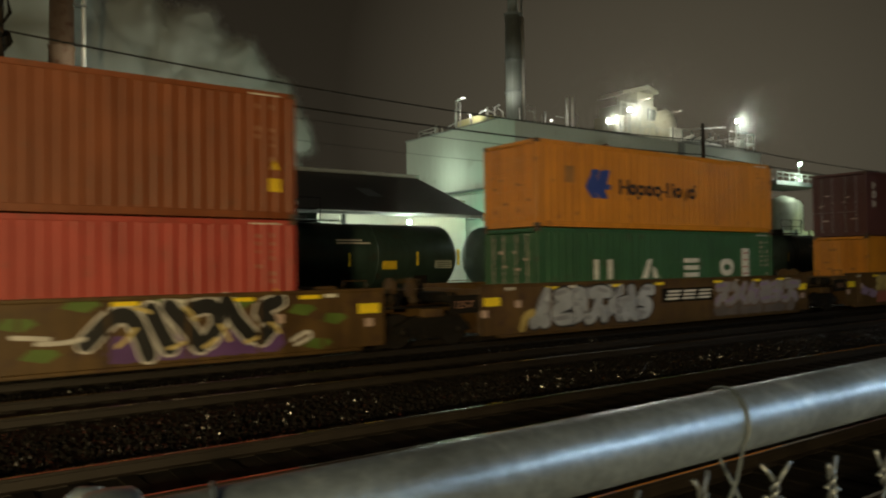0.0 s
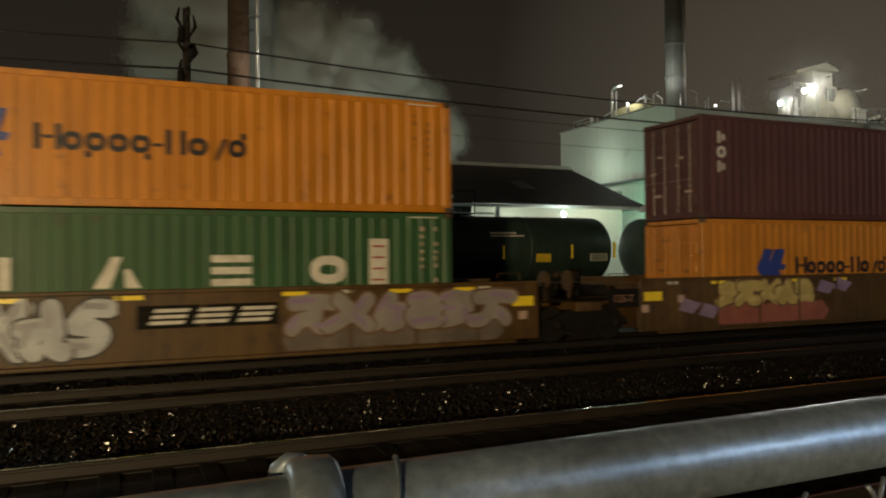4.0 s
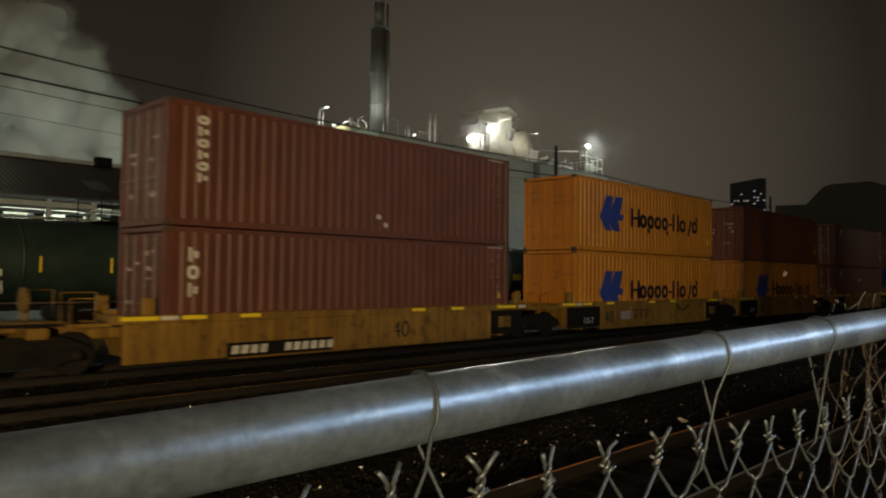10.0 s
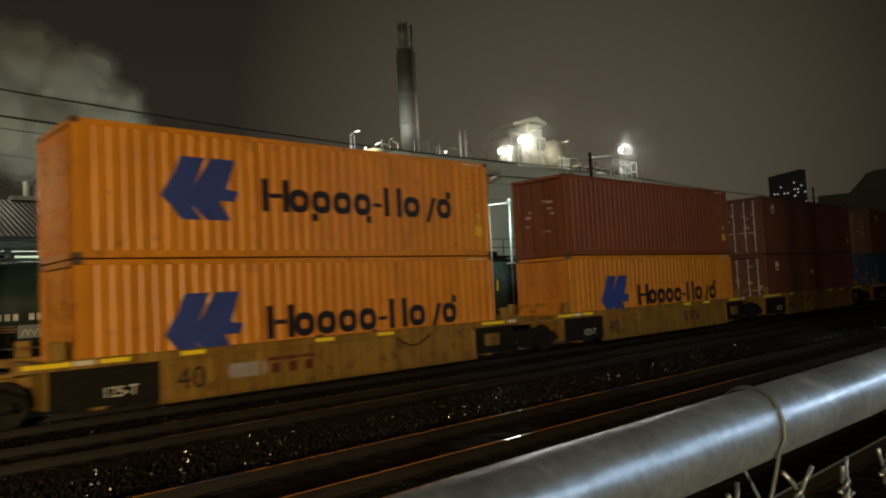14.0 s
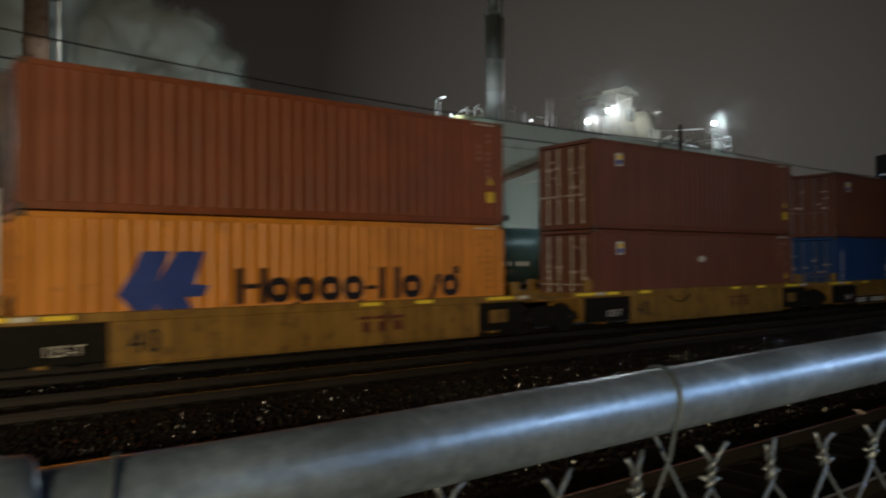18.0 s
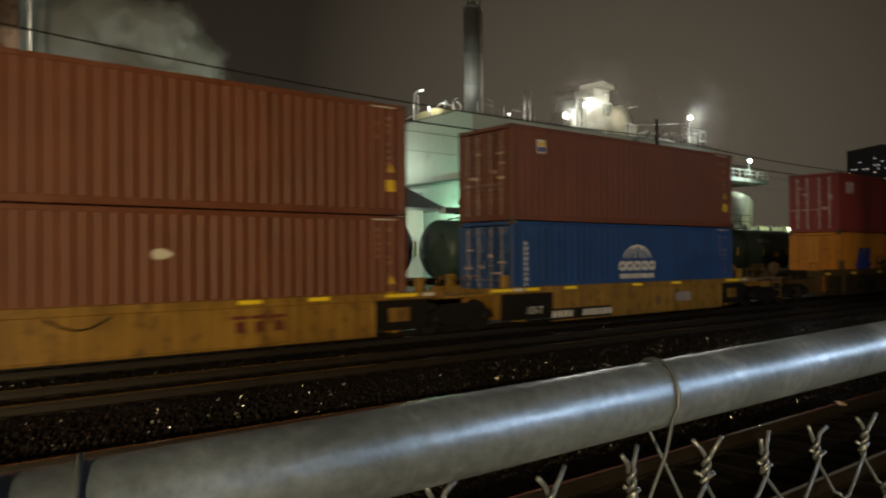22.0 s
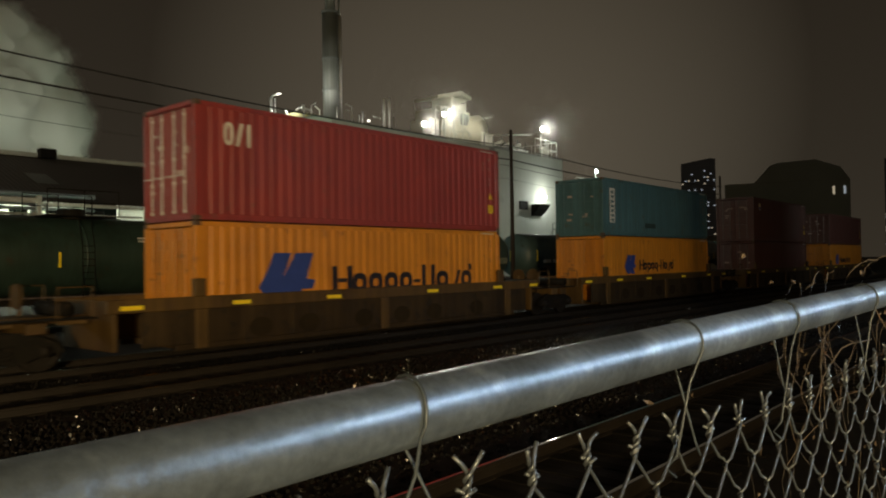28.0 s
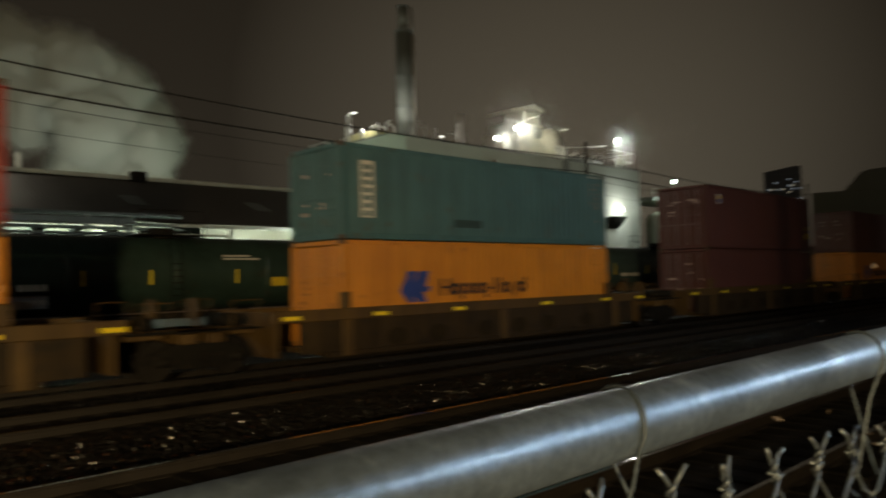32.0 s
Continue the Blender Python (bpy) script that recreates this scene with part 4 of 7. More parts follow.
def end_deck(car, x, side, material, coupler=False):
    """The platform over the truck at one end; side is -1 at the back end, 1 at the front."""
    a, b = sorted((x, x + side * 2.3))
    part("end_platform", box_geo(a, b, -0.55, 0.55, 0.92, 1.12, 0.02), material, car)
    part("bolster_beam", box_geo(x + side * 1.35 - 0.2, x + side * 1.35 + 0.2, -1.3, 1.3, 0.82, 1.05, 0.02), material, car)
    for y in (-1.1, 0.6):
        part("walkway_grating", box_geo(a + 0.1, b - 0.1, y, y + 0.5, 1.06, 1.10, 0.008), M_DARK, car)
    for y in (-1.28, 1.24):
        g = geo()
        tube(g, [(x + side * 0.25, y, 1.1), (x + side * 0.25, y, 1.75), (x + side * 0.95, y, 1.75), (x + side * 0.95, y, 1.1)], 0.018, 6)
        part("handrail", g, material, car)
    g = geo()
    tube(g, [(x + side * 1.1, 0.3, 1.1), (x + side * 1.1, 0.3, 1.55)], 0.05, 8)
    lathe(g, [(0.05, -0.03), (0.28, -0.03), (0.28, 0.03), (0.05, 0.03)], 16, "x", (x + side * 1.16, 0.3, 1.55))
    part("hand_brake", g, material, car)
    part("air_reservoir", tube_geo([(x + side * 0.6, -0.9, 1.28), (x + side * 0.6, 0.5, 1.28)], 0.16, 14), M_DARK, car, smooth=True)
    if coupler:
        cx = x + side * 2.3
        g = geo()
        a, b = sorted((cx, cx + side * 0.75))
        box(g, a, b, -0.14, 0.14, 0.70, 0.95, 0.03)
        box(g, b - 0.3 if side > 0 else a, b if side > 0 else a + 0.3, -0.22, 0.22, 0.66, 0.99, 0.04)
        part("coupler", g, M_DARK, car)
        for y in (-1.2, 1.2):
            bars("end_ladder", car, [[(cx, y - 0.18, 0.33), (cx, y - 0.18, 1.25)], [(cx, y + 0.18, 0.33), (cx, y + 0.18, 1.25)]] + [[(cx, y - 0.18, 0.37 + k * 0.3), (cx, y + 0.18, 0.37 + k * 0.3)] for k in range(3)], 0.016, material, "rung")


def tube_geo(pts, r, n=8):
    g = geo()
    tube(g, pts, r, n)
    return g


def well_floor(car, x0, x1, material):
    for x in np.arange(x0 + 0.3, x1 - 0.2, 1.9):
        part("cross_bearer", box_geo(x, x + 0.22, -1.26, 1.26, 0.20, 0.335, 0.01), material, car)


N40, N125, N125F = writing("40", 0.50, M_GRAF["black"]), writing("125-T", 0.22, M_MARK), writing("125-T", 0.20, M_FAINT)


def car_brown(s, back_coupler=False, front_coupler=False, art=None):
    """The brown 53 ft well car unit, full side sheets and yellow reflectors."""
    car = empty("well_car", (s, 17.07, 0), "rusty brown well car with graffiti and yellow reflectors", "railway wagon", "cars of the train")
    shell(car, -2.25, 14.45, 0.22, 1.54, M_CARBROWN)
    for y in (OUT - 0.03, -OUT - 0.12):
        part("top_chord", box_geo(-2.25, 14.45, y, y + 0.15, 1.54, 1.62, 0.012), M_CARBROWN, car)
        part("bottom_chord", box_geo(-1.6, 13.8, y, y + 0.15, 0.14, 0.22, 0.012), M_CARBROWN, car)
    for x in np.arange(-1.2, 14.2, 1.55):
        part("side_rib", box_geo(x, x + 0.07, OUT - 0.014, OUT + 0.01, 0.24, 1.52, 0.004), M_CARBROWN, car)
    for x in (-2.25, 14.35):
        part("end_bulkhead", box_geo(x, x + 0.10, -1.25, 1.25, 0.3, 1.5, 0.01), M_CARBROWN, car)
    well_floor(car, -1.2, 13.4, M_CARBROWN)
    end_deck(car, -2.25, -1, M_CARBROWN, back_coupler)
    part("end_plate", box_geo(-3.25, -2.26, OUT - 0.004, OUT + 0.05, 0.88, 1.36, 0.006), M_DARK, car)
    part("stencil_number", N125F, None, car, "worn stencilled load number").location = (-3.12, OUT - 0.01, 1.02)
    end_deck(car, 14.45, 1, M_CARBROWN, front_coupler)
    for x in (-2.12, 13.72):
        tape(car, x, 1.02, 0.58, 0.24, y=OUT - 0.004)
    for x in (0.15, 2.95, 4.95, 8.2, 10.6, 12.2):
        tape(car, x, 1.42, 0.52, 0.09)
    for x in (-1.35, 1.1, 9.4, 12.8):
        tape(car, x, 1.44, 0.34, 0.08, M_MARK)
    for x, z in ((-2.2, 0.72), (-1.0, 0.95), (13.9, 0.7), (11.6, 0.9)):
        tape(car, x, z, 0.22, 0.2, M_PINKMARK)
    if art:
        art(car)
    if back_coupler:
        bogie(car, -4.2)
    bogie(car, 16.05 if not front_coupler else 16.0)
    MOVERS.append((car, s, 17.07, 0))
    return car


def art_purple(car):
    for k in range(8):
        x = 8.15 + 0.44 * k
        blob(car, "graffiti", M_GRAF["purple"], [(x, 0.30), (x + 0.4, 0.27), (x + 0.62, 0.45), (x + 0.5, 0.80), (x + 0.1, 0.84), (x - 0.08, 0.5)], OUT, 0.0022 + 0.0008 * (k % 2))
    strokes = (((8.02, 0.80), (8.45, 1.20), (8.78, 1.16), (9.02, 0.58)), ((9.05, 1.24), (9.22, 0.92), (9.38, 0.66)), ((9.36, 1.28), (9.66, 0.98), (9.92, 0.66)),
               ((9.74, 1.22), (10.14, 1.30), (10.30, 1.02), (10.06, 0.72)), ((10.40, 1.32), (10.58, 1.02), (10.86, 0.76)), ((11.42, 1.30), (10.98, 1.16), (11.34, 0.94), (11.06, 0.70)))
    for k, line in enumerate(strokes):
        line = [(9.75 + (x - 9.75) * 1.16, 0.97 + (z - 0.98) * 1.36) for x, z in line]
        for m, width, off in ((M_GRAF["white"], 0.42, 0.0052), (M_GRAF["black"], 0.31, 0.0096)):
            g = geo()
            ribbon(g, line, width, OUT - off - 0.0012 * (k % 3))
            part("graffiti", g, m, car)
    for k, (x, z, dx, dz) in enumerate(((8.30, 0.62, 0.34, 0.34), (8.62, 1.38, 0.30, -0.10), (9.30, 0.52, 0.30, 0.10), (9.62, 1.34, 0.22, -0.26), (10.02, 0.50, 0.26, 0.16), (10.36, 0.94, 0.20, -0.34), (10.92, 0.54, 0.3, 0.1), (11.5, 0.92, 0.2, -0.22))):
        g = geo()
        ribbon(g, [(x, z), (x + dx * 0.55, z + dz * 0.4), (x + dx, z + dz)], 0.085, OUT - 0.0135 - 0.0010 * (k % 2))
        part("graffiti", g, M_GRAF["cream"], car)
    for k, pts in enumerate((((6.5, 0.92), (7.1, 0.86)), ((6.9, 0.78), (7.3, 0.76), (7.7, 0.82)), ((12.0, 0.5), (12.4, 0.72), (12.5, 0.55), (12.1, 0.4)))):
        g = geo()
        ribbon(g, list(pts), 0.09, OUT - 0.03)
        part("graffiti", g, M_GRAF["white"], car)
    for x, z in ((6.2, 1.1), (6.6, 0.5), (8.9, 1.38), (10.4, 1.36), (11.9, 1.14), (12.7, 0.9), (12.3, 0.34), (7.3, 1.42)):
        blob(car, "graffiti", M_GRAF["green"], [(x, z), (x + 0.45, z - 0.1), (x + 0.72, z + 0.05), (x + 0.6, z + 0.15), (x + 0.2, z + 0.18)], OUT, 0.0036)


def art_white(car):
    block_piece(car, -0.35, 4.75, 0.26, 1.54, 7, M_GRAF["silver"], M_GRAF["grey"], M_GRAF["black"], 0.36, 0)
    g = geo()
    ribbon(g, [(-0.75, 0.36), (-0.62, 0.7), (-0.35, 0.78)], 0.24, OUT - 0.004)
    part("graffiti", g, M_GRAF["sand"], car)
    part("dark_panel", box_geo(5.35, 8.15, OUT - 0.012, OUT, 0.84, 1.30, 0.002), M_DARK, car)
    for x in (5.55, 6.4, 7.25):
        for q in range(3):
            g = geo()
            extrude(g, [(x + 0.05 * q, 0.92 + q * 0.12), (x + 0.66 + 0.05 * q, 0.92 + q * 0.12), (x + 0.70 + 0.05 * q, 0.99 + q * 0.12), (x + 0.04 + 0.05 * q, 0.99 + q * 0.12)], OUT - 0.018, OUT - 0.012, "y")
            part("painted_stripe", g, M_MARK, car)
    for k in range(7):
        x = 8.3 + 0.72 * k
        blob(car, "graffiti", M_GRAF["smoke"], [(x, 0.26), (x + 0.62, 0.25), (x + 0.86, 0.42), (x + 0.74, 0.78), (x + 0.1, 0.80), (x - 0.12, 0.5)], OUT, 0.0026 + 0.0012 * (k % 2))
    block_piece(car, 8.35, 13.5, 0.52, 1.50, 6, M_GRAF["pale"], M_GRAF["lilac"], M_GRAF["dust"], 0.33, 4)


def art_sand(car):
    block_piece(car, 0.42, 3.95, 0.74, 1.54, 5, M_GRAF["sand"], M_GRAF["cream"], M_GRAF["dust"], 0.30, 1)
    for k in range(7):
        x = 0.45 + k * 0.58
        blob(car, "graffiti", M_GRAF["pink"], [(x, 0.30), (x + 0.55, 0.28), (x + 0.78, 0.55), (x + 0.5, 0.86), (x + 0.05, 0.82), (x - 0.1, 0.5)], OUT, 0.0036 + 0.0012 * k)
    for x, z in ((-1.0, 0.75), (-0.3, 0.6), (4.2, 1.15), (4.9, 1.2)):
        blob(car, "graffiti", M_GRAF["lilac"], [(x, z), (x + 0.5, z - 0.12), (x + 0.8, z + 0.15), (x + 0.2, z + 0.32)], OUT, 0.014)
    for k in range(10):
        tape(car, 7.9 + k * 0.24 + (0.24 if k > 3 else 0), 0.88, 0.13, 0.22, M_FAINT)


car_brown(-5.15, art=art_purple)
car_brown(14.53, art=art_white)
car_brown(34.31, front_coupler=True, art=art_sand)


def car_yellow(s, back_coupler=False, front_coupler=False, lead=False, blocks=5.0, hose=None, faded=None, tapes=(2.05, 7.45, 9.2)):
    """The 40 ft yellow articulated unit: top chord, deep middle sheet, dark end pockets."""
    car = empty("well_car", (s, 17.07, 0), "yellow articulated well car with dark end pockets, grimy", "railway wagon", "cars of the train")
    for y in (OUT - 0.02, -OUT - 0.13):
        part("top_chord", box_geo(-1.15, 13.35, y, y + 0.15, 1.06, 1.25, 0.014), M_CARYELLOW, car)
    shell(car, 1.6, 11.1, 0.20, 1.06, M_CARYELLOW)
    if lead:
        shell(car, -0.9, 1.6, 0.20, 1.06, M_CARYELLOW, "end_sheet")
    else:
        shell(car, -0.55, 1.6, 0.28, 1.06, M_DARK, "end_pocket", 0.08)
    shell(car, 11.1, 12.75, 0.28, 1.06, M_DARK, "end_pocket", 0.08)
    for x in (1.6, 3.9, 6.3, 6.75, 9.0, 11.0):
        part("side_rib", box_geo(x, x + 0.09, OUT - 0.022, OUT + 0.01, 0.22, 1.06, 0.006), M_CARYELLOW, car)
    part("bottom_flange", box_geo(1.6, 11.1, OUT - 0.03, OUT + 0.12, 0.16, 0.20, 0.006), M_CARYELLOW, car)
    well_floor(car, 0.0, 12.0, M_CARYELLOW)
    for x in (-0.6, 12.7):
        part("end_bulkhead", box_geo(x, x + 0.10, -1.25, 1.25, 0.3, 1.2, 0.01), M_CARYELLOW, car)
    for x, w in [(-1.0, 0.85), (0.38, 0.60), (11.40, 1.0)] + [(x, 0.55) for x in tapes]:
        tape(car, x, 1.13, w, 0.09, y=OUT - 0.024)
    for x in (-0.10, 12.55):
        tape(car, x, 1.13, 0.40, 0.09, M_MARK, OUT - 0.024)
    part("pocket_plate", box_geo(11.5, 12.15, OUT - 0.012, OUT, 0.50, 0.86, 0.004), M_CARYELLOW, car)
    if hose:
        g = geo()
        tube(g, [(hose + 0.15 * k, OUT - 0.03, 1.02 - 0.24 * math.sin(math.pi * k / 8)) for k in range(9)], 0.022, 6)
        part("brake_hose", g, M_DARK, car)
    for k in range(3 if blocks else 0):
        g = geo()
        box(g, blocks + 0.46 * k, blocks + 0.46 * k + 0.40, OUT - 0.006, OUT + 0.002, 0.80, 0.88)
        box(g, blocks + 0.46 * k + 0.10, blocks + 0.46 * k + 0.32, OUT - 0.006, OUT + 0.002, 0.50, 0.74)
        part("stencil_block", g, M_GRAF["maroon"], car)
    if faded:
        for k in range(5):
            x = faded + 0.17 * k
            blob(car, "faded_paint", M_GRAF["pale"], [(x, 0.52), (x + 0.2, 0.50), (x + 0.26, 0.66), (x + 0.16, 0.84), (x, 0.82), (x - 0.06, 0.64)], OUT, 0.003 + 0.0012 * (k % 2))
    if not front_coupler:
        number = part("stencil_number", N40, None, car, "dark stencilled number")
        number.location = (6.75 if lead else 1.95, OUT - 0.006, 0.40)
    if not lead:
        load = part("stencil_number", N125, None, car, "white stencilled load number")
        load.location = (0.42, OUT - 0.006, 0.44)
    part("drawbar", box_geo(-2.6, -0.6, -0.5, 0.5, 0.72, 0.98, 0.03), M_CARYELLOW, car)
    part("drawbar", box_geo(12.8, 14.7, -0.5, 0.5, 0.72, 0.98, 0.03), M_CARYELLOW, car)
    for x in (-1.55, 13.6):
        step = part("end_step", box_geo(x - 0.45, x + 0.45, -1.25, -0.65, 1.02, 1.10, 0.01), M_CARYELLOW, car)
        bars("grab_iron", step, [[(x - 0.4, -1.25, 1.08), (x - 0.4, -1.25, 1.62), (x + 0.1, -1.25, 1.62)]], 0.02, M_CARYELLOW)
    for x in (-0.35, 12.55):
        for y in (OUT + 0.02, -OUT - 0.2):
            part("corner_guide", box_geo(x - 0.14, x + 0.14, y, y + 0.18, 1.25, 1.62, 0.02), M_CARYELLOW, car)
    if back_coupler:
        end_deck(car, -1.2, -1, M_CARYELLOW, True)
        bogie(car, -2.6)
    if front_coupler:
        end_deck(car, 13.4, 1, M_CARYELLOW, True)
    bogie(car, 14.75 if front_coupler else 14.12)
    MOVERS.append((car, s, 17.07, 0))
    return car


def number_board(car, x0, x1):
    """A black board low on the side, with slanted white blocks for its number."""
    board = part("number_board", box_geo(x0, x1, OUT - 0.03, OUT - 0.024, 0.20, 0.54, 0.002), M_DARK, car, "black board with white blocks")
    step = (x1 - x0 - 0.35) / 10.6
    for k in range(10):
        x = x0 + 0.12 + k * step + (0.45 if k > 3 else 0)
        g = geo()
        extrude(g, [(x, 0.27), (x + step * 0.72, 0.27), (x + step * 0.86, 0.47), (x + step * 0.14, 0.47)], OUT - 0.034, OUT - 0.029, "y")
        part("number_block", g, M_MARK, board)


number_board(car_yellow(56.38, back_coupler=True, lead=True, blocks=None, tapes=(1.85, 7.50, 9.20)), 1.50, 4.60)
car_yellow(72.55, blocks=4.15, hose=8.05, faded=3.2, tapes=(2.05, 5.47, 7.42))
car_yellow(88.64, blocks=7.30, tapes=(7.38, 8.98))
car_yellow(104.62, blocks=7.30, hose=3.6)
last = car_yellow(120.65, front_coupler=True, blocks=None, faded=8.1, tapes=(2.1, 5.5, 7.8))
number_board(last, 1.40, 4.35)
part("stencil_patch", box_geo(6.75, 7.15, OUT - 0.006, OUT + 0.002, 0.44, 0.74), M_GRAF["dust"], last, "dark worn stencil patch")


def car_ochre(s, back_coupler=False):
    """The ochre 53 ft unit: a deep top chord on posts, dark recessed sides."""
    car = empty("well_car", (s, 17.07, 0), "dull ochre well car with dark recessed sides and posts", "railway wagon", "cars of the train")
    for y in (OUT - 0.02, -OUT - 0.13):
        part("top_chord", box_geo(-2.2, 14.4, y, y + 0.15, 1.14, 1.44, 0.014), M_CAROCHRE, car)
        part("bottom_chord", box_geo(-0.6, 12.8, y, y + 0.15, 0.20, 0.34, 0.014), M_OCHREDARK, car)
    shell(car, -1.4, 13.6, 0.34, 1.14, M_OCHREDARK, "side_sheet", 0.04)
    for x in (-0.1, 6.0, 12.25):
        part("post", box_geo(x, x + 0.30, OUT - 0.05, OUT + 0.08, 0.22, 1.14, 0.012), M_CAROCHRE, car)
    for x in np.arange(1.2, 12, 1.55):
        if abs(x - 6.15) > 0.5:
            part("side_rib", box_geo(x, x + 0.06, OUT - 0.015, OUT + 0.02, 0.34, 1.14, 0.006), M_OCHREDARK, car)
    well_floor(car, -0.6, 13, M_CAROCHRE)
    for x in (-2.0, 14.1):
        part("end_bulkhead", box_geo(x, x + 0.10, -1.25, 1.25, 0.3, 1.4, 0.01), M_CAROCHRE, car)
    for x in (-1.9, 0.9, 3.9, 8.05, 11.55, 13.85):
        tape(car, x, 1.20, 0.52, 0.10, y=OUT - 0.024)
    # Flat dark ovals laid on the side sheet.
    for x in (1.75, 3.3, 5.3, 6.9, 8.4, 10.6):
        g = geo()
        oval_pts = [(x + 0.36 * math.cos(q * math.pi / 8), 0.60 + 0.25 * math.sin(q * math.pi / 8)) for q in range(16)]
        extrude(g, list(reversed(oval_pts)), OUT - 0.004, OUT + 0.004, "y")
        part("side_oval", g, M_OCHREOVAL, car, "flat dark oval on the side sheet")
    for x in (0.05, 12.1):
        g = geo()
        box(g, x - 0.16, x + 0.16, OUT + 0.02, OUT + 0.16, 1.44, 1.86, 0.02)
        part("corner_guide", g, M_CAROCHRE, car)
    end_deck(car, -2.2, -1, M_CAROCHRE, back_coupler)
    end_deck(car, 14.4, 1, M_CAROCHRE)
    if back_coupler:
        bogie(car, -4.2)
    bogie(car, 16.1)
    MOVERS.append((car, s, 17.07, 0))
    return car


car_ochre(142.45, True)
for s in (162.40, 182.60, 202.00):
    car_ochre(s)

# ---- parked tank cars on the siding ----


def tank_car(x0, material, label, tags=None, patch=False):
    """A tank car 17 m long: barrel with domed heads, saddle, walkway, ladder, trucks."""
    L, R, zc = 16.9, 1.47, 2.55
    car = empty("tank_car", (x0, 29.0, 0), label, "railway wagon", "parked tank cars")
    g = geo()
    prof = []
    for k in range(7):
        a = math.pi / 2 * k / 6
        prof.append((max(0.02, R * math.sin(a)), 0.62 * (1 - math.cos(a))))
    prof += [(R, 4.6), (R, 4.62), (R, 8.6), (R, 12.3)] + [(r, L - h) for r, h in reversed(prof)]
    lathe(g, prof, 40, "x", (0, 0, zc))
    part("barrel", g, material, car, smooth=True)
    for x in (4.55, 8.45, 12.35):
        g = geo()
        lathe(g, [(R - 0.01, x - 0.05), (R + 0.012, x - 0.05), (R + 0.012, x + 0.05), (R - 0.01, x + 0.05)], 40, "x", (0, 0, zc))
        part("weld_band", g, material, car, smooth=True)
    part("sill", box_geo(-0.5, L + 0.5, -0.35, 0.35, 0.80, 1.12, 0.02), M_DARK, car)
    for x in (2.2, L - 2.2):
        part("saddle", box_geo(x - 0.35, x + 0.35, -1.2, 1.2, 1.05, 1.75, 0.04), M_DARK, car)
        bogie_still(car, x)
    for y in (-1.45, 1.2):
        part("running_board", box_geo(-0.4, L + 0.4, y, y + 0.25, 1.08, 1.12, 0.006), M_ROD, car)
    part("coupler", box_geo(-1.0, -0.5, -0.15, 0.15, 0.75, 1.0, 0.03), M_DARK, car)
    part("coupler", box_geo(L + 0.5, L + 1.0, -0.15, 0.15, 0.75, 1.0, 0.03), M_DARK, car)
    mid = L / 2
    g = geo()
    lathe(g, [(0.5, 0), (0.5, 0.36), (0.44, 0.42)], 20, "z", (mid, 0, zc + R - 0.06))
    part("manway", g, M_DARK, car)
    part("top_platform", box_geo(mid - 1.3, mid + 1.3, -1.15, 1.15, zc + R + 0.02, zc + R + 0.06, 0.008), M_DARK, car)
    for y in (-1.15, 1.15):
        bars("platform_railing", car, [[(mid - 1.3, y, zc + R + zz), (mid + 1.3, y, zc + R + zz)] for zz in (0.98, 0.52)] + [[(x, y, zc + R + 0.04), (x, y, zc + R + 0.98)] for x in (mid - 1.3, mid, mid + 1.3)], 0.02, M_DARK)
    for y in (-1.5, 1.5):
        bars("side_ladder", car, [[(mid + dx, y, 1.1), (mid + dx, y, 2.9), (mid + dx, y * 0.78, 3.9)] for dx in (-0.22, 0.22)] + [[(mid - 0.22, y, 1.25 + k * 0.24), (mid + 0.22, y, 1.25 + k * 0.24)] for k in range(8)], 0.016, M_DARK, "rung")
    for x, w, h in ((0.95, 0.10, 0.72), (5.0, 0.09, 0.55), (7.4, 0.09, 0.55), (10.9, 0.09, 0.55), (14.3, 0.09, 0.6), (16.55, 0.10, 0.72)):
        part("reflector", box_geo(x, x + w, -R - 0.02, -R + 0.05, 2.15, 2.15 + h, 0.004), M_REFLECT, car)
    for k in range(9):
        if k == 4:
            continue
        part("marking", box_geo(1.8 + k * 0.24, 1.96 + k * 0.24, -R - 0.012, -R + 0.05, 2.02, 2.24), M_MARK, car)
    for k in range(3):
        part("marking", box_geo(1.8, 2.6 + 0.2 * (k % 2), -R - 0.012, -R + 0.05, 1.82 - 0.09 * k, 1.85 - 0.09 * k), M_FAINT, car)
    part("placard", box_geo(12.55, 13.25, -R - 0.012, -R + 0.05, 2.0, 2.36), M_YMARK, car)
    for k in range(2):
        part("marking", box_geo(10.4, 12.0 - 0.4 * k, -R + 0.10, -R + 0.18, 3.10 + 0.12 * k, 3.155 + 0.12 * k), M_MARK, car)
    part("placard", box_geo(15.3, 16.2, -R - 0.012, -R + 0.05, 2.02, 2.36), M_TANKMARK, car, "pale label panel with dark lines")
    for k in range(3):
        part("marking", box_geo(15.36, 16.14, -R - 0.018, -R - 0.011, 2.08 + 0.09 * k, 2.115 + 0.09 * k), material, car)
    tag = random.Random(int(x0 * 10))
    for at, count in tags or ():
        for k in range(count):
            g = geo()
            x, z = at + k * 0.19 + tag.uniform(0, 0.06), tag.uniform(1.55, 1.72)
            ribbon(g, [(x, z), (x + tag.uniform(0.05, 0.16), z + 0.32), (x + tag.uniform(0.0, 0.2), z + 0.08), (x + 0.22, z + tag.uniform(0.05, 0.34))], 0.042, -R * 0.93 - 0.03)
            part("graffiti", g, M_GRAF["grey"], car)
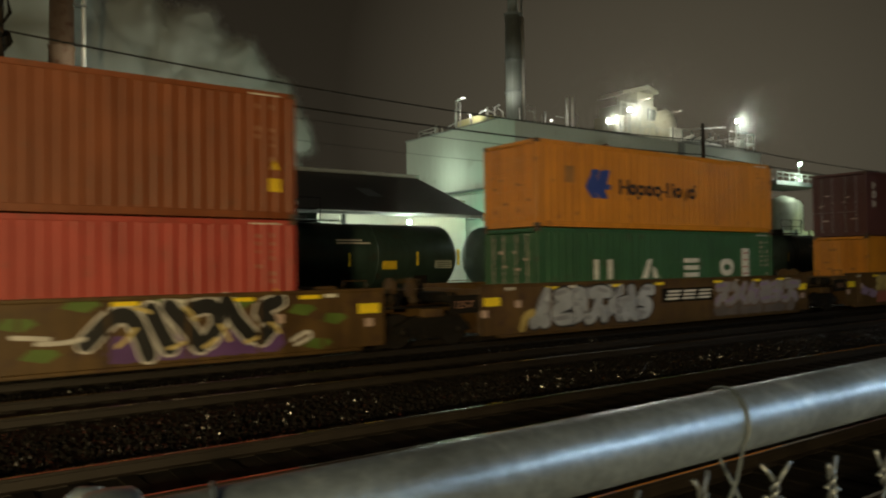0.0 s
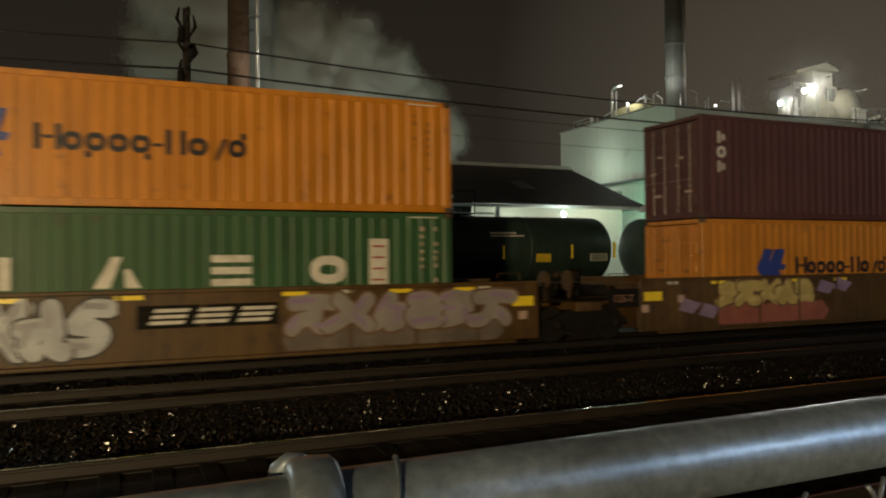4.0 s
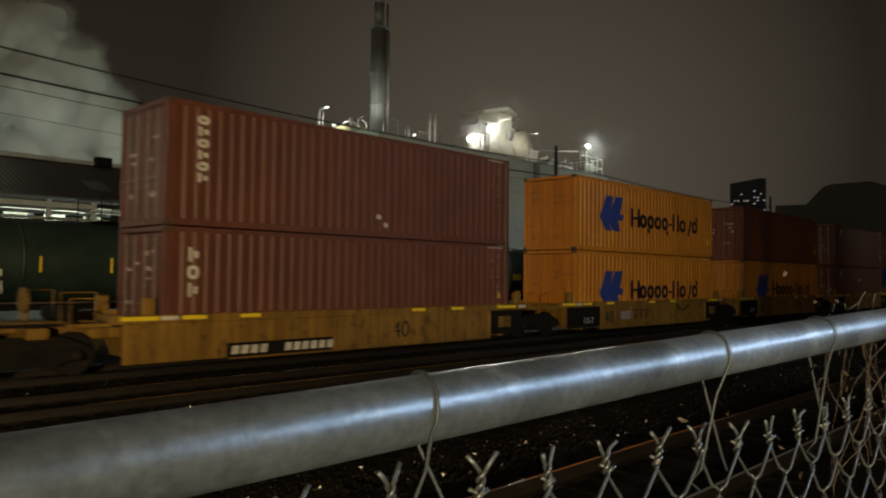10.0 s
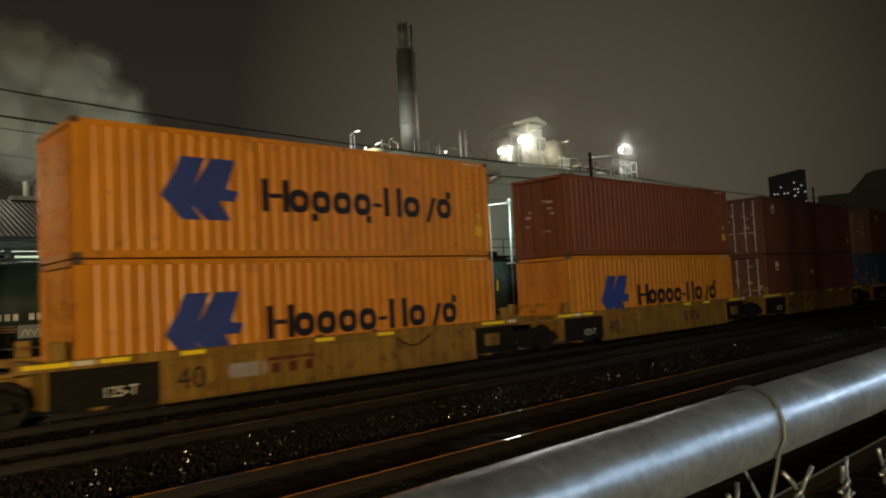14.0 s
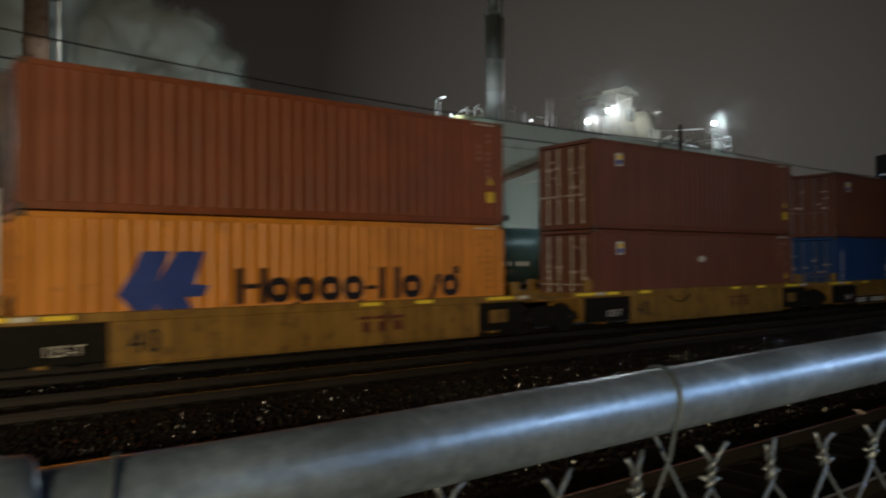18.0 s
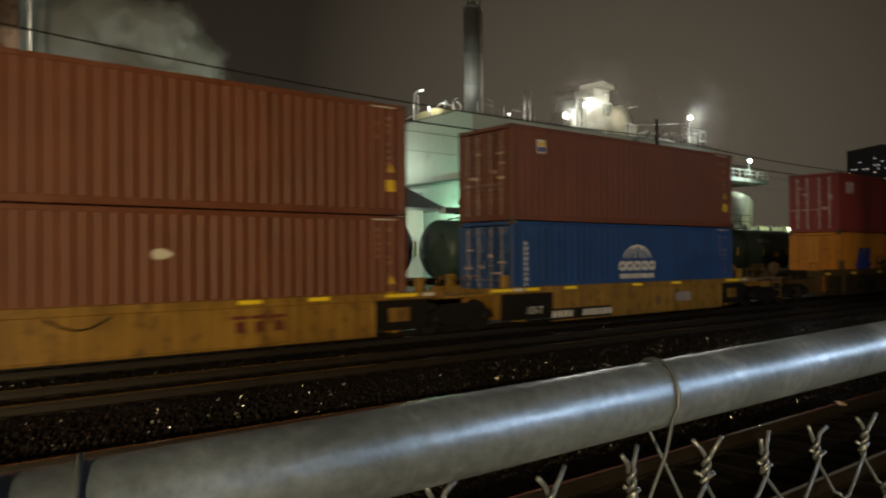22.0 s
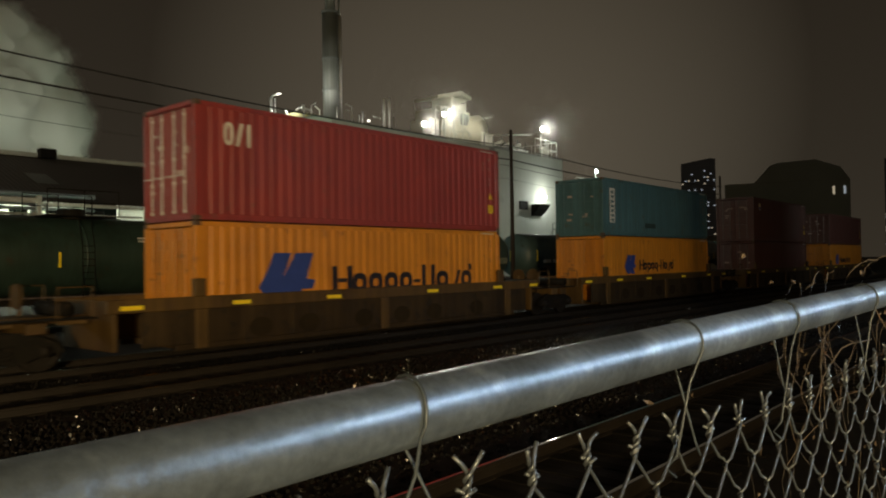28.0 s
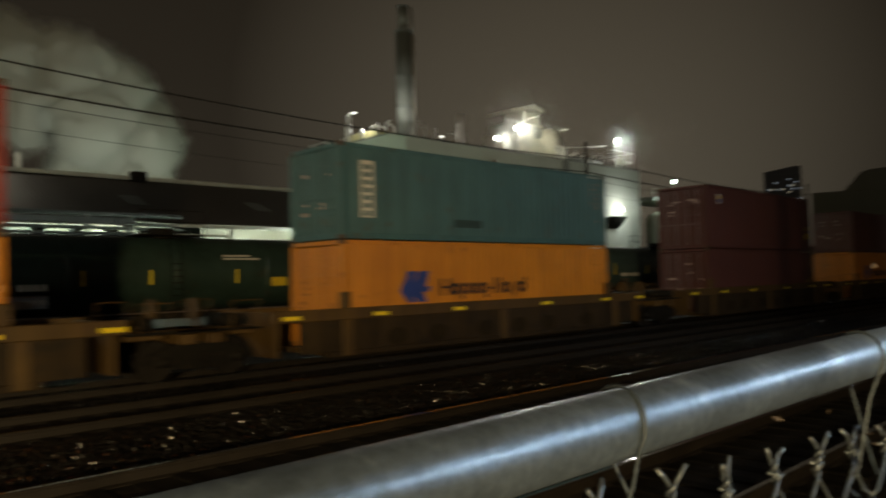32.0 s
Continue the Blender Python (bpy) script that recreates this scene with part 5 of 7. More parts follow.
    if patch:
        base = part("painted_panel", box_geo(2.70, 3.95, -R * 0.90, -R * 0.82, 1.42, 1.86, 0.004), M_GRAF["grey"], car, "pale blue-white sprayed panel")
        for k in range(6):
            g = geo()
            x = 2.8 + 0.19 * k
            ribbon(g, [(x, 1.50), (x + tag.uniform(0.05, 0.15), 1.76), (x + 0.18, 1.56)], 0.05, -R * 0.90 - 0.006)
            part("graffiti", g, M_GRAF["white"], base)
    return car


def bogie_still(parent, x):
    for y in (-1.0, 1.0):
        g = geo()
        extrude(g, [(x - 1.2, 0.42), (x - 1.1, 0.62), (x - 0.5, 0.84), (x + 0.5, 0.84), (x + 1.1, 0.62), (x + 1.2, 0.42), (x + 0.45, 0.26), (x - 0.45, 0.26)], y - 0.07, y + 0.07, "y")
        part("side_frame", g, M_DARK, parent)
    for dx in (-0.88, 0.88):
        g = geo()
        prof = [(0.09, -0.98), (0.12, -0.80), (0.44, -0.80), (0.46, -0.66), (0.12, -0.68)]
        lathe(g, prof + [(r, -h) for r, h in reversed(prof)], 18, "y", (x + dx, 0, 0.46))
        part("wheelset", g, M_WHEEL, parent)


TANKS = (
    (-34.0, M_TANKBLACK, "black tank car with yellow reflectors, end of the row", None, False),
    (-15.0, M_TANKBLACK, "black tank car with white graffiti and yellow reflectors", ((12.5, 3), (14.2, 4), (15.6, 4)), False),
    (3.75, M_TANKCAR, "black tank car with white marks and a sprayed panel", None, True),
    (22.3, M_TANKGREEN, "dark green tank car with yellow reflectors", None, False),
    (41.0, M_TANKGREEN, "dark green tank car lit by a wall lamp", None, False),
    (59.6, M_TANKGREEN, "dark green tank car far down the siding", None, False),
    (78.2, M_TANKCAR, "black tank car at the end of the siding", None, False),
)
for x0, m, lab, tags, patch in TANKS:
    tank_car(x0, m, lab, tags, patch)

# ---- utility poles and cables ----


def utility_pole(x, y, h, label, arms=True):
    p = empty("utility_pole", (x, y, -0.2), label, "utility pole", "poles along the siding")
    g = geo()
    tube(g, [(0, 0, 0), (0.02, 0, h * 0.5), (0, 0, h)], [0.17, 0.15, 0.11] if arms else [0.15, 0.12, 0.09], 12)
    part("shaft", g, M_POLE, p, smooth=True)
    if not arms:
        return p
    for k, z in enumerate((h - 0.45, h - 1.35, h - 2.2)):
        g = geo()
        box(g, -0.06, 0.06, -0.9 + 0.25 * k, 0.9 - 0.25 * k, z, z + 0.11, 0.01)
        arm = part("crossarm", g, M_POLE, p)
        for yy in (-0.8 + 0.25 * k, -0.35, 0.35, 0.8 - 0.25 * k):
            g = geo()
            lathe(g, [(0.03, 0), (0.06, 0.03), (0.035, 0.08), (0.06, 0.12), (0.02, 0.17)], 10, "z", (0, yy, z + 0.11))
            part("insulator", g, M_DARK, arm)
    for dx, za, zb in ((-0.30, 0.75, 0.05), (0.26, 0.95, 0.25), (-0.26, 1.45, 0.80), (0.30, 1.75, 1.15), (-0.22, 2.3, 1.7)):
        g = geo()
        tube(g, [(dx * 0.3, -0.1, h - za), (dx, -0.16, h - (za + zb) / 2), (dx * 0.75, -0.2, h - zb)], [0.03, 0.06, 0.025], 8)
        part("cable_bracket", g, M_DARK, p, smooth=True)
    for dz, dx in ((0.2, -0.16), (0.7, 0.17), (1.6, -0.18)):
        g = geo()
        lathe(g, [(0.08, 0), (0.11, 0.03), (0.11, 0.42), (0.07, 0.47)], 12, "z", (dx, -0.12, h - 0.9 - dz))
        part("cable_box", g, M_DARK, p)
    return p


PY = 25.0
POLES = [(-31.5, 10.3), (1.86, 10.5), (35.5, 10.05), (69.0, 10.0)]
for x, h in POLES:
    if x > 10:
        utility_pole(x, PY, h, "plain dark wooden utility pole holding the cables", False)
    else:
        utility_pole(x, PY, h, "tall dark wooden utility pole with crossarms and cables")


def cable(y, heights, sag, r):
    g = geo()
    for (xa, _), (xb, _), za, zb in zip(POLES, POLES[1:], heights, heights[1:]):
        pts = []
        for k in range(15):
            f = k / 14
            pts.append((xa + (xb - xa) * f, y, za + (zb - za) * f - sag * 4 * f * (1 - f)))
        tube(g, pts, r, 5)
    tagged(part("overhead_cable", g, M_CABLE), "black overhead cable sagging between the poles", "cable", "cables on the poles")


cable(24.8, (9.2, 9.14, 8.85, 8.8), 0.42, 0.030)
cable(25.0, (8.40, 8.35, 8.1, 8.1), 0.35, 0.036)
cable(25.3, (8.15, 8.08, 7.8, 7.8), 0.42, 0.013)
cable(25.2, (7.35, 7.25, 7.0, 7.0), 0.45, 0.008)

# street lamp behind the train
sl = empty("street_lamp", (29.8, 26.4, -0.2), "thin pale steel lamp post with a long sloping arm", "street lamp")
g = geo()
tube(g, [(-0.12, 0, 0), (0, 0, 7.1)], [0.075, 0.055], 10)
part("post", g, M_POSTWHITE, sl, smooth=True)
g = geo()
lathe(g, [(0.02, 0), (0.12, 0.02), (0.12, 0.12), (0.03, 0.18)], 10, "z", (0, 0, 7.1))
part("cap", g, M_POSTWHITE, sl, smooth=True)
g = geo()
tube(g, [(0, 0, 7.05), (-2.6, 0, 6.72), (-5.3, 0, 6.2)], [0.05, 0.042, 0.03], 8)
part("arm", g, M_POSTWHITE, sl, smooth=True)
g = geo()
tube(g, [(-0.55, -0.1, 3.76), (0.10, -0.1, 3.76)], 0.06, 8)
part("bracket", g, M_POSTWHITE, sl)
BP = empty("braced_post", (28.82, 27.0, -0.2), "thin grey-green post with a slanting brace", "post")
g = geo()
tube(g, [(0, 0, 0), (0, 0, 7.0)], [0.06, 0.05], 8)
part("shaft", g, M_PALE, BP, smooth=True)
g = geo()
tube(g, [(-0.62, 0, 0.2), (-0.05, 0, 3.3)], 0.035, 8)
part("brace", g, M_PALE, BP, smooth=True)

PPST = empty("pale_post", (2.74, 26.6, -0.2), "short pale steel post beside the siding", "post")
g = geo()
tube(g, [(0, 0, 0), (0, 0, 4.72)], [0.11, 0.10], 10)
part("shaft", g, M_POSTWHITE, PPST, smooth=True)
part("cap", box_geo(-0.12, 0.12, -0.12, 0.12, 4.72, 4.78, 0.01), M_POSTWHITE, PPST)

# ---- plant: shed, pipe rack, tan building ----
SH = empty("loading_shed", (0, 0, 0), "long open loading shed with a dark sheet roof, lit inside", "shed")
g = geo()
EZ, RZ, EY, RY, BY, X0, X1 = 6.05, 10.15, 46.5, 57.0, 67.0, 9.0, 37.6
n = 90
for k in range(n):
    xa = X0 + (X1 - X0) * k / n
    xb = X0 + (X1 - X0) * (k + 1) / n
    xm = (xa + xb) / 2
    quad(g, (xa, EY, EZ), (xm, EY, EZ + 0.05), (xm, RY, RZ + 0.05), (xa, RY, RZ))
    quad(g, (xm, EY, EZ + 0.05), (xb, EY, EZ), (xb, RY, RZ), (xm, RY, RZ + 0.05))
quad(g, (X0, RY, RZ), (X1, RY, RZ), (X1, BY, EZ), (X0, BY, EZ))
part("roof_sheet", g, M_ROOFDARK, SH)
g = geo()
for k in range(24):
    f0, f1 = k / 24, (k + 1) / 24
    fm = (f0 + f1) / 2
    for a, b, da, db in ((f0, fm, 0, 0.07), (fm, f1, 0.07, 0)):
        ya, yb = EY + (BY - EY) * a, EY + (BY - EY) * b
        tri = [(X1 + 1.6 + da, ya, EZ), (X1 + 1.6 + db, yb, EZ)]
        za = RZ - abs(ya - RY) / (RY - EY) * (RZ - EZ) if ya < RY else RZ - (ya - RY) / (BY - RY) * (RZ - EZ)
        zb = RZ - abs(yb - RY) / (RY - EY) * (RZ - EZ) if yb < RY else RZ - (yb - RY) / (BY - RY) * (RZ - EZ)
        quad(g, tri[0], tri[1], (X1, yb, max(zb, EZ)), (X1, ya, max(za, EZ)))
part("hip_end", g, M_STACK, SH, "ribbed metal hip end of the roof")
g = geo()
extrude(g, [(46.7, 2.4), (66.8, 2.4), (66.8, 5.95), (RY, RZ - 0.06), (46.7, 5.95)], X0 + 0.05, X0 + 0.15)
part("gable_wall", g, M_DARK, SH)
part("ridge_cap", box_geo(X0 + 4, X1, RY - 0.35, RY + 0.35, RZ - 0.02, RZ + 0.28, 0.04), M_PALE, SH, "pale ridge capping catching light")
part("eave_beam", box_geo(X0, X1 + 1.6, EY - 0.15, EY + 0.1, EZ - 0.22, EZ - 0.01, 0.02), M_PALE, SH)
for x in (10.5, 17.4, 24.4):
    part("column", box_geo(x - 0.16, x + 0.14, EY - 0.1, EY + 0.18, -0.2, EZ - 0.22, 0.02), M_PALE, SH)
part("front_wall", box_geo(24.8, 38.9, 51.4, 51.6, -0.2, EZ + 1.7), M_BAY, SH, "pale cream wall under the eave")
part("canopy", box_geo(36.6, 41.0, 45.4, 46.3, EZ - 0.42, EZ + 0.06, 0.03), M_ROOFDARK, SH, "dark canopy at the shed corner")
g = geo()
tube(g, [(37.2, 45.9, 5.15), (41.0, 45.9, 5.7)], 0.06, 8)
part("canopy_strut", g, M_DARK, SH)
part("back_wall", box_geo(X0, 24.6, 56.0, 56.2, -0.2, EZ + 2.4), M_BAY, SH, "pale wall inside the shed")
part("tie_beam", box_geo(X0, 24.3, EY + 0.3, EY + 0.45, EZ - 0.75, EZ - 0.62, 0.01), M_PALE, SH)
for k, (z, r, m) in enumerate(((5.0, 0.16, M_PALE), (4.55, 0.10, M_DARK), (5.35, 0.08, M_DARK), (4.2, 0.14, M_PALE))):
    g = geo()
    tube(g, [(X0 + 0.5, 48 + k, z), (24.3, 48 + k, z)], r, 10)
    part("pipe", g, m, SH, smooth=True)
rng = random.Random(8)
for k in range(6):
    x = 11 + k * 2.2
    part("hanging_unit", box_geo(x, x + rng.uniform(0.4, 1.3), 50, 51, 4.6 + rng.uniform(0, 0.5), 5.9, 0.03), rng.choice((M_DARK, M_DARK, M_CREAM)), SH)
# Paler sheets added here stand in for a hazy patch on the roof.
for x in (19.0, 28.5):
    g = geo()
    quad(g, (x, 50.2, EZ + 1.52), (x + 1.4, 50.2, EZ + 1.52), (x + 1.4, 52.4, EZ + 2.38), (x, 52.4, EZ + 2.38))
    part("paler_roof_sheet", g, M_STACK, SH, "paler grey sheet laid on the roof")
part("roof_vent", box_geo(21.5, 22.6, RY - 0.9, RY - 0.1, RZ - 0.1, RZ + 0.6, 0.05), M_DARK, SH)
g = geo()
lathe(g, [(0.05, 0), (0.16, 0.02), (0.18, 0.10), (0.10, 0.2)], 12, "y", (29.57, 45.9, 5.35))
tagged(part("shed_lamp", g, M_LAMPGREEN, smooth=True), "bright bluish-white lamp under the shed eave", "lamp")

RK = empty("pipe_rack", (0, 0, 0), "pale steel pipe rack with long pipes in front of the plant", "pipe rack")
for x in (-26, -17, -8, 1.35, 8.2, 10.6):
    part("column", box_geo(x + 6, x + 6.25, 43.8, 44.05, -0.2, 6.2, 0.02), M_PALE, RK)
part("beam", box_geo(-26, 16.6, 43.75, 44.1, 5.75, 6.05, 0.02), M_PALE, RK)
part("beam", box_geo(-26, 16.6, 43.8, 44.0, 5.05, 5.2, 0.02), M_FASCIA, RK)
for z, r in ((6.3, 0.14), (5.5, 0.1), (4.85, 0.12)):
    g = geo()
    tube(g, [(-26, 44.4, z), (20, 44.4, z)], r, 10)
    part("pipe", g, M_STACK, RK, smooth=True)

TB = empty("plant_building", (0, 0, 0), "tall windowless plant building, tan above grey-green cladding", "industrial building")
part("upper_wall", box_geo(-2.9, 10.7, 60, 74, 11.65, 15.8, 0.05), M_TAN, TB, "tan upper cladding")
part("lower_wall", box_geo(-2.9, 10.7, 60.02, 74, -0.2, 11.65, 0.02), M_GREYCLAD, TB, "grey-green lower cladding")
for k in range(44):
    x = -2.85 + k * 0.31
    part("cladding_rib", box_geo(x, x + 0.10, 59.95, 60.03, 4.0, 11.6, 0.01), M_GREYCLAD, TB)
part("roof_edge", box_geo(-3.0, 10.8, 59.9, 74.1, 15.8, 15.98, 0.02), M_FASCIA, TB)
for x in (8.4, 9.1, 9.9):
    g = geo()
    tube(g, [(x, 59.7, 6), (x, 59.7, 11.6)], 0.11, 8)
    part("pipe", g, M_CREAM, TB, smooth=True)
for x, h in ((12.3, 12.8), (15.4, 12.4)):
    g = geo()
    tube(g, [(x, 62.5, 7.5), (x, 62.5, h)], 0.22, 10)
    part("vent_pipe", g, M_PALE, TB, smooth=True)
part("annex", box_geo(11, 24, 62, 68, -0.2, 9.4, 0.05), M_DARK, TB, "dark low annex behind the shed")

CH = empty("chimney", (0, 0, 0), "rusty round chimney with a bright pipe beside it", "chimney")
g = geo()
lathe(g, [(0.98, 0), (0.95, 20), (1.02, 20.1), (1.02, 20.3), (0.92, 20.4), (0.88, 42)], 28, "z", (9.35, 66, -0.2))
part("flue", g, M_STACKRUST, CH, smooth=True)
g = geo()
tube(g, [(10.9, 65.6, 14.0), (10.9, 65.6, 42)], 0.2, 10)
part("pipe", g, M_BRIGHTPIPE, CH, smooth=True)
for z in np.arange(17, 40, 3.2):
    part("clamp", box_geo(9.3, 11.1, 65.4, 65.8, z, z + 0.15, 0.01), M_STACK, CH)

# ---- plant: white building with its roof equipment ----
WB = empty("white_plant_building", (0, 0, 0), "large white clad plant building lit by floodlights", "industrial building")
WX0, WX1, WY0, WY1, WZ, RIDGE = 43.5, 82.4, 50.0, 68.0, 15.02, 15.56
g = geo()
extrude(g, [(WY0 + 0.3, -0.2), (WY1, -0.2), (WY1, RIDGE), (52.1, RIDGE), (WY0 + 0.3, WZ + 0.07)], WX0, WX0 + 0.3)
part("west_wall", g, M_WHITEWALL, WB, "pale wall lit greenish")
part("front_wall", box_geo(WX0, WX1, WY0, WY0 + 0.3, -0.2, WZ), M_WHITEWALL, WB)
g = geo()
extrude(g, [(WY0 + 0.3, -0.2), (WY1, -0.2), (WY1, RIDGE), (52.1, RIDGE), (WY0 + 0.3, WZ + 0.07)], WX1 - 0.3, WX1)
part("east_wall", g, M_WHITEWALL, WB)
part("back_wall", box_geo(WX0 + 0.3, WX1 - 0.3, WY1 - 0.3, WY1, -0.2, RIDGE), M_WHITEWALL, WB)
g = geo()
extrude(g, [(WY0 - 0.10, WZ + 0.004), (52.1, RIDGE + 0.004), (WY1 + 0.10, RIDGE + 0.004), (WY1 + 0.10, RIDGE + 0.13), (52.1, RIDGE + 0.13), (WY0 - 0.10, WZ + 0.13)], WX0 - 0.08, WX1 + 0.08)
part("roof", g, M_FASCIA, WB, "thin grey roof edge, bent down towards the front")
part("wall_louvre", box_geo(72.5, 74.2, WY0 - 0.15, WY0 + 0.02, 8.3, 9.3, 0.03), M_DARK, WB)
part("downpipe_casing", box_geo(66.6, 67.6, WY0 - 0.22, WY0 + 0.02, 0, WZ, 0.04), M_FASCIA, WB)
DK = empty("wall_hopper", (0, 0, 0), "dark duct hood beside a bright wall lamp on the white wall", "duct")
g = geo()
extrude(g, [(49.2, 8.2), (50.0, 7.6), (50.0, 9.0), (48.6, 9.0)], 75.0, 77.2)
part("hood", g, M_DARK, DK)
g = geo()
lathe(g, [(0.1, 0), (0.22, 0.05), (0.22, 0.25), (0.05, 0.3)], 12, "y", (77.2, 49.3, 9.95))
part("lamp_glass", g, M_LAMP, DK, smooth=True)
for x, z in ((78.5, 4.8), (79.6, 6.2)):
    bars("stair_frame", DK, [[(xx, 49.4, 0), (xx, 49.4, z + 1)] for xx in (x, x + 1.6)] + [[(x, 49.4, z - 1 + q), (x + 1.6, 49.4, z - 1 + q)] for q in range(3)], 0.05, M_PALE)


def railing(parent, pts, h=1.05, step=1.6, r=0.035):
    for (xa, ya, z), (xb, yb, _) in zip(pts, pts[1:]):
        d = math.hypot(xb - xa, yb - ya)
        m = max(1, round(d / step))
        lines = [[(xa, ya, z + h * q), (xb, yb, z + h * q)] for q in (1.0, 0.5)]
        lines += [[(xa + (xb - xa) * k / m, ya + (yb - ya) * k / m, z), (xa + (xb - xa) * k / m, ya + (yb - ya) * k / m, z + h)] for k in range(m + 1)]
        bars("railing", parent, lines, r, M_PALE)


RT = 14.97
RF = empty("roof_platform", (0, 0, 0), "pale railings and yellowish curb on the roof corner", "platform")
RR = RIDGE + 0.13
g = geo()
extrude(g, [(53.1, RR), (59.8, RR), (59.7, RR + 0.86), (56.0, RR + 0.98), (54.3, RR + 0.60), (53.1, RR + 0.06)], 44.3, 45.6)
part("curb", g, M_YELLOWCREAM, RF, "yellowish sheet curb sloping to the corner")
for (x, y), h, r in (((43.75, 59.1), 2.75, 0.16), ((43.75, 58.5), 2.55, 0.07), ((43.8, 56.8), 1.12, 0.15), ((43.7, 65.8), 0.72, 0.05), ((43.7, 62.5), 0.92, 0.20), ((43.7, 61.5), 0.58, 0.10),
                     ((51.0, 54.0), 1.65, 0.10), ((55.5, 54.0), 1.7, 0.07), ((47.3, 53.6), 1.55, 0.07), ((44.5, 54.0), 1.3, 0.08)):
    g = geo()
    tube(g, [(x, y, RR), (x, y, RR + h)], r, 10)
    part("vent_pipe", g, M_BRIGHTPIPE, RF, smooth=True)
g = geo()
tube(g, [(43.75, 59.1, RR + 2.7), (43.75, 58.8, RR + 2.86), (43.75, 58.1, RR + 2.88)], 0.11, 8)
part("lamp_arm", g, M_BRIGHTPIPE, RF, smooth=True)
part("lamp_head", box_geo(43.62, 43.88, 57.7, 58.2, RR + 2.82, RR + 2.92, 0.03), M_LAMPSMALL, RF, "small lit lamp head")
g = geo()
tube(g, [(44.0, 55.9, RR + 0.85), (44.0, 55.3, RR + 1.12), (44.0, 54.5, RR + 1.1), (44.0, 53.3, RR + 0.55)], 0.08, 8)
part("hoop_pipe", g, M_BRIGHTPIPE, RF, smooth=True)
g = geo()
tube(g, [(44.0, 54.5, RR), (44.0, 54.5, RR + 1.35)], 0.12, 8)
part("vent_pipe", g, M_BRIGHTPIPE, RF, smooth=True)
bars("railing", RF, [[(43.7, 65.8, RR + 0.7), (43.7, 62.5, RR + 0.72)], [(43.7, 62.5, RR + 0.35), (43.7, 65.8, RR + 0.35)], [(43.7, 60.4, RR + 0.42), (43.7, 59.1, RR + 0.62)], [(43.7, 65.8, RR + 0.7), (45.6, 65.8, RR + 0.7)]], 0.05, M_BRIGHTPIPE)
bars("stack_railing", RF, [[(44.5, 54, RR + 1.3), (45.1, 54, RR + 1.65)], [(44.9, 54, RR + 1.3), (45.5, 54, RR + 1.0)], [(45.5, 54, RR), (45.5, 54, RR + 1.0)], [(49.6, 54, RR), (49.6, 54, RR + 1.9)], [(48.8, 54, RR + 2.1), (49.6, 54, RR + 1.9)], [(48.8, 54, RR + 1.5), (49.6, 54, RR + 1.4)], [(50.6, 54, RR), (50.6, 54, RR + 1.3)], [(52.5, 54, RR + 1.35), (53.6, 54, RR + 1.3)]], 0.05, M_PALE)
for x, h in ((53.70, 3.35), (54.45, 3.5)):
    g = geo()
    tube(g, [(x, 53.6, RR), (x, 53.6, RR + h)], 0.14, 10)
    part("twin_vent", g, M_POSTWHITE, RF, smooth=True)
part("roof_lamp", box_geo(51.75, 52.0, 53.9, 54.1, RR + 0.75, RR + 0.95, 0.04), M_LAMPSMALL, RF, "small lit roof lamp")

ST = empty("exhaust_stack", (0, 0, 0), "tall grey steel exhaust stack with a slim pipe beside it", "chimney")
g = geo()
lathe(g, [(0.78, 0), (0.77, 11.85), (0.50, 11.9)], 28, "z", (47.80, 55.02, RT))
part("flue", g, M_FLUE, ST, smooth=True)
g = geo()
lathe(g, [(0.50, 11.85), (0.48, 14.4), (0.42, 14.4), (0.42, 12.4)], 24, "z", (47.80, 55.02, RT))
part("upper_flue", g, M_FLUE, ST, "narrower sooty top length of the stack", smooth=True)
for z, r in ((4.0, 0.78), (7.1, 0.78), (11.7, 0.78), (14.2, 0.52)):
    g = geo()
    lathe(g, [(r - 0.04, z), (r + 0.075, z), (r + 0.075, z + 0.18), (r - 0.04, z + 0.18)], 28, "z", (47.80, 55.02, RT))
    part("collar", g, M_STACK, ST)
g = geo()
tube(g, [(49.00, 55.0, RT), (49.00, 55.0, RT + 11.7)], 0.20, 10)
part("pipe", g, M_BRIGHTPIPE, ST, smooth=True)
g = geo()
tube(g, [(48.95, 55.0, RT + 11.6), (48.90, 55.0, RT + 14.5)], 0.11, 8)
part("vent_tip", g, M_FLUE, ST, smooth=True)
for z in (3.6, 6.8, 11.2):
    part("bracket", box_geo(48.45, 49.15, 54.93, 55.07, RT + z, RT + z + 0.12, 0.01), M_STACK, ST)

CT = empty("roof_plant", (0, 0, 0), "cream ductwork unit with a round fan housing, floodlit", "ventilation unit")
part("casing", box_geo(62.6, 67.8, 53.5, 57.5, RT, RT + 4.6, 0.08), M_CREAM, CT)
part("side_duct", box_geo(61.2, 62.6, 53.8, 57.0, RT, RT + 3.2, 0.08), M_CREAM, CT)
part("hatch", box_geo(66.0, 67.4, 53.38, 53.52, RT + 3.0, RT + 4.3, 0.03), M_STACK, CT)
part("neck", box_geo(65.0, 67.8, 54.0, 57.0, RT + 4.6, RT + 6.2, 0.1), M_CREAM, CT)
g = geo()
extrude(g, [(62.2, RT + 5.5), (62.2, RT + 5.85), (66.4, RT + 7.0), (68.2, RT + 6.5), (68.2, RT + 6.2), (66.4, RT + 6.5)], 53.6, 57.2, "y")
part("hood", g, M_CREAM, CT)
g = geo()
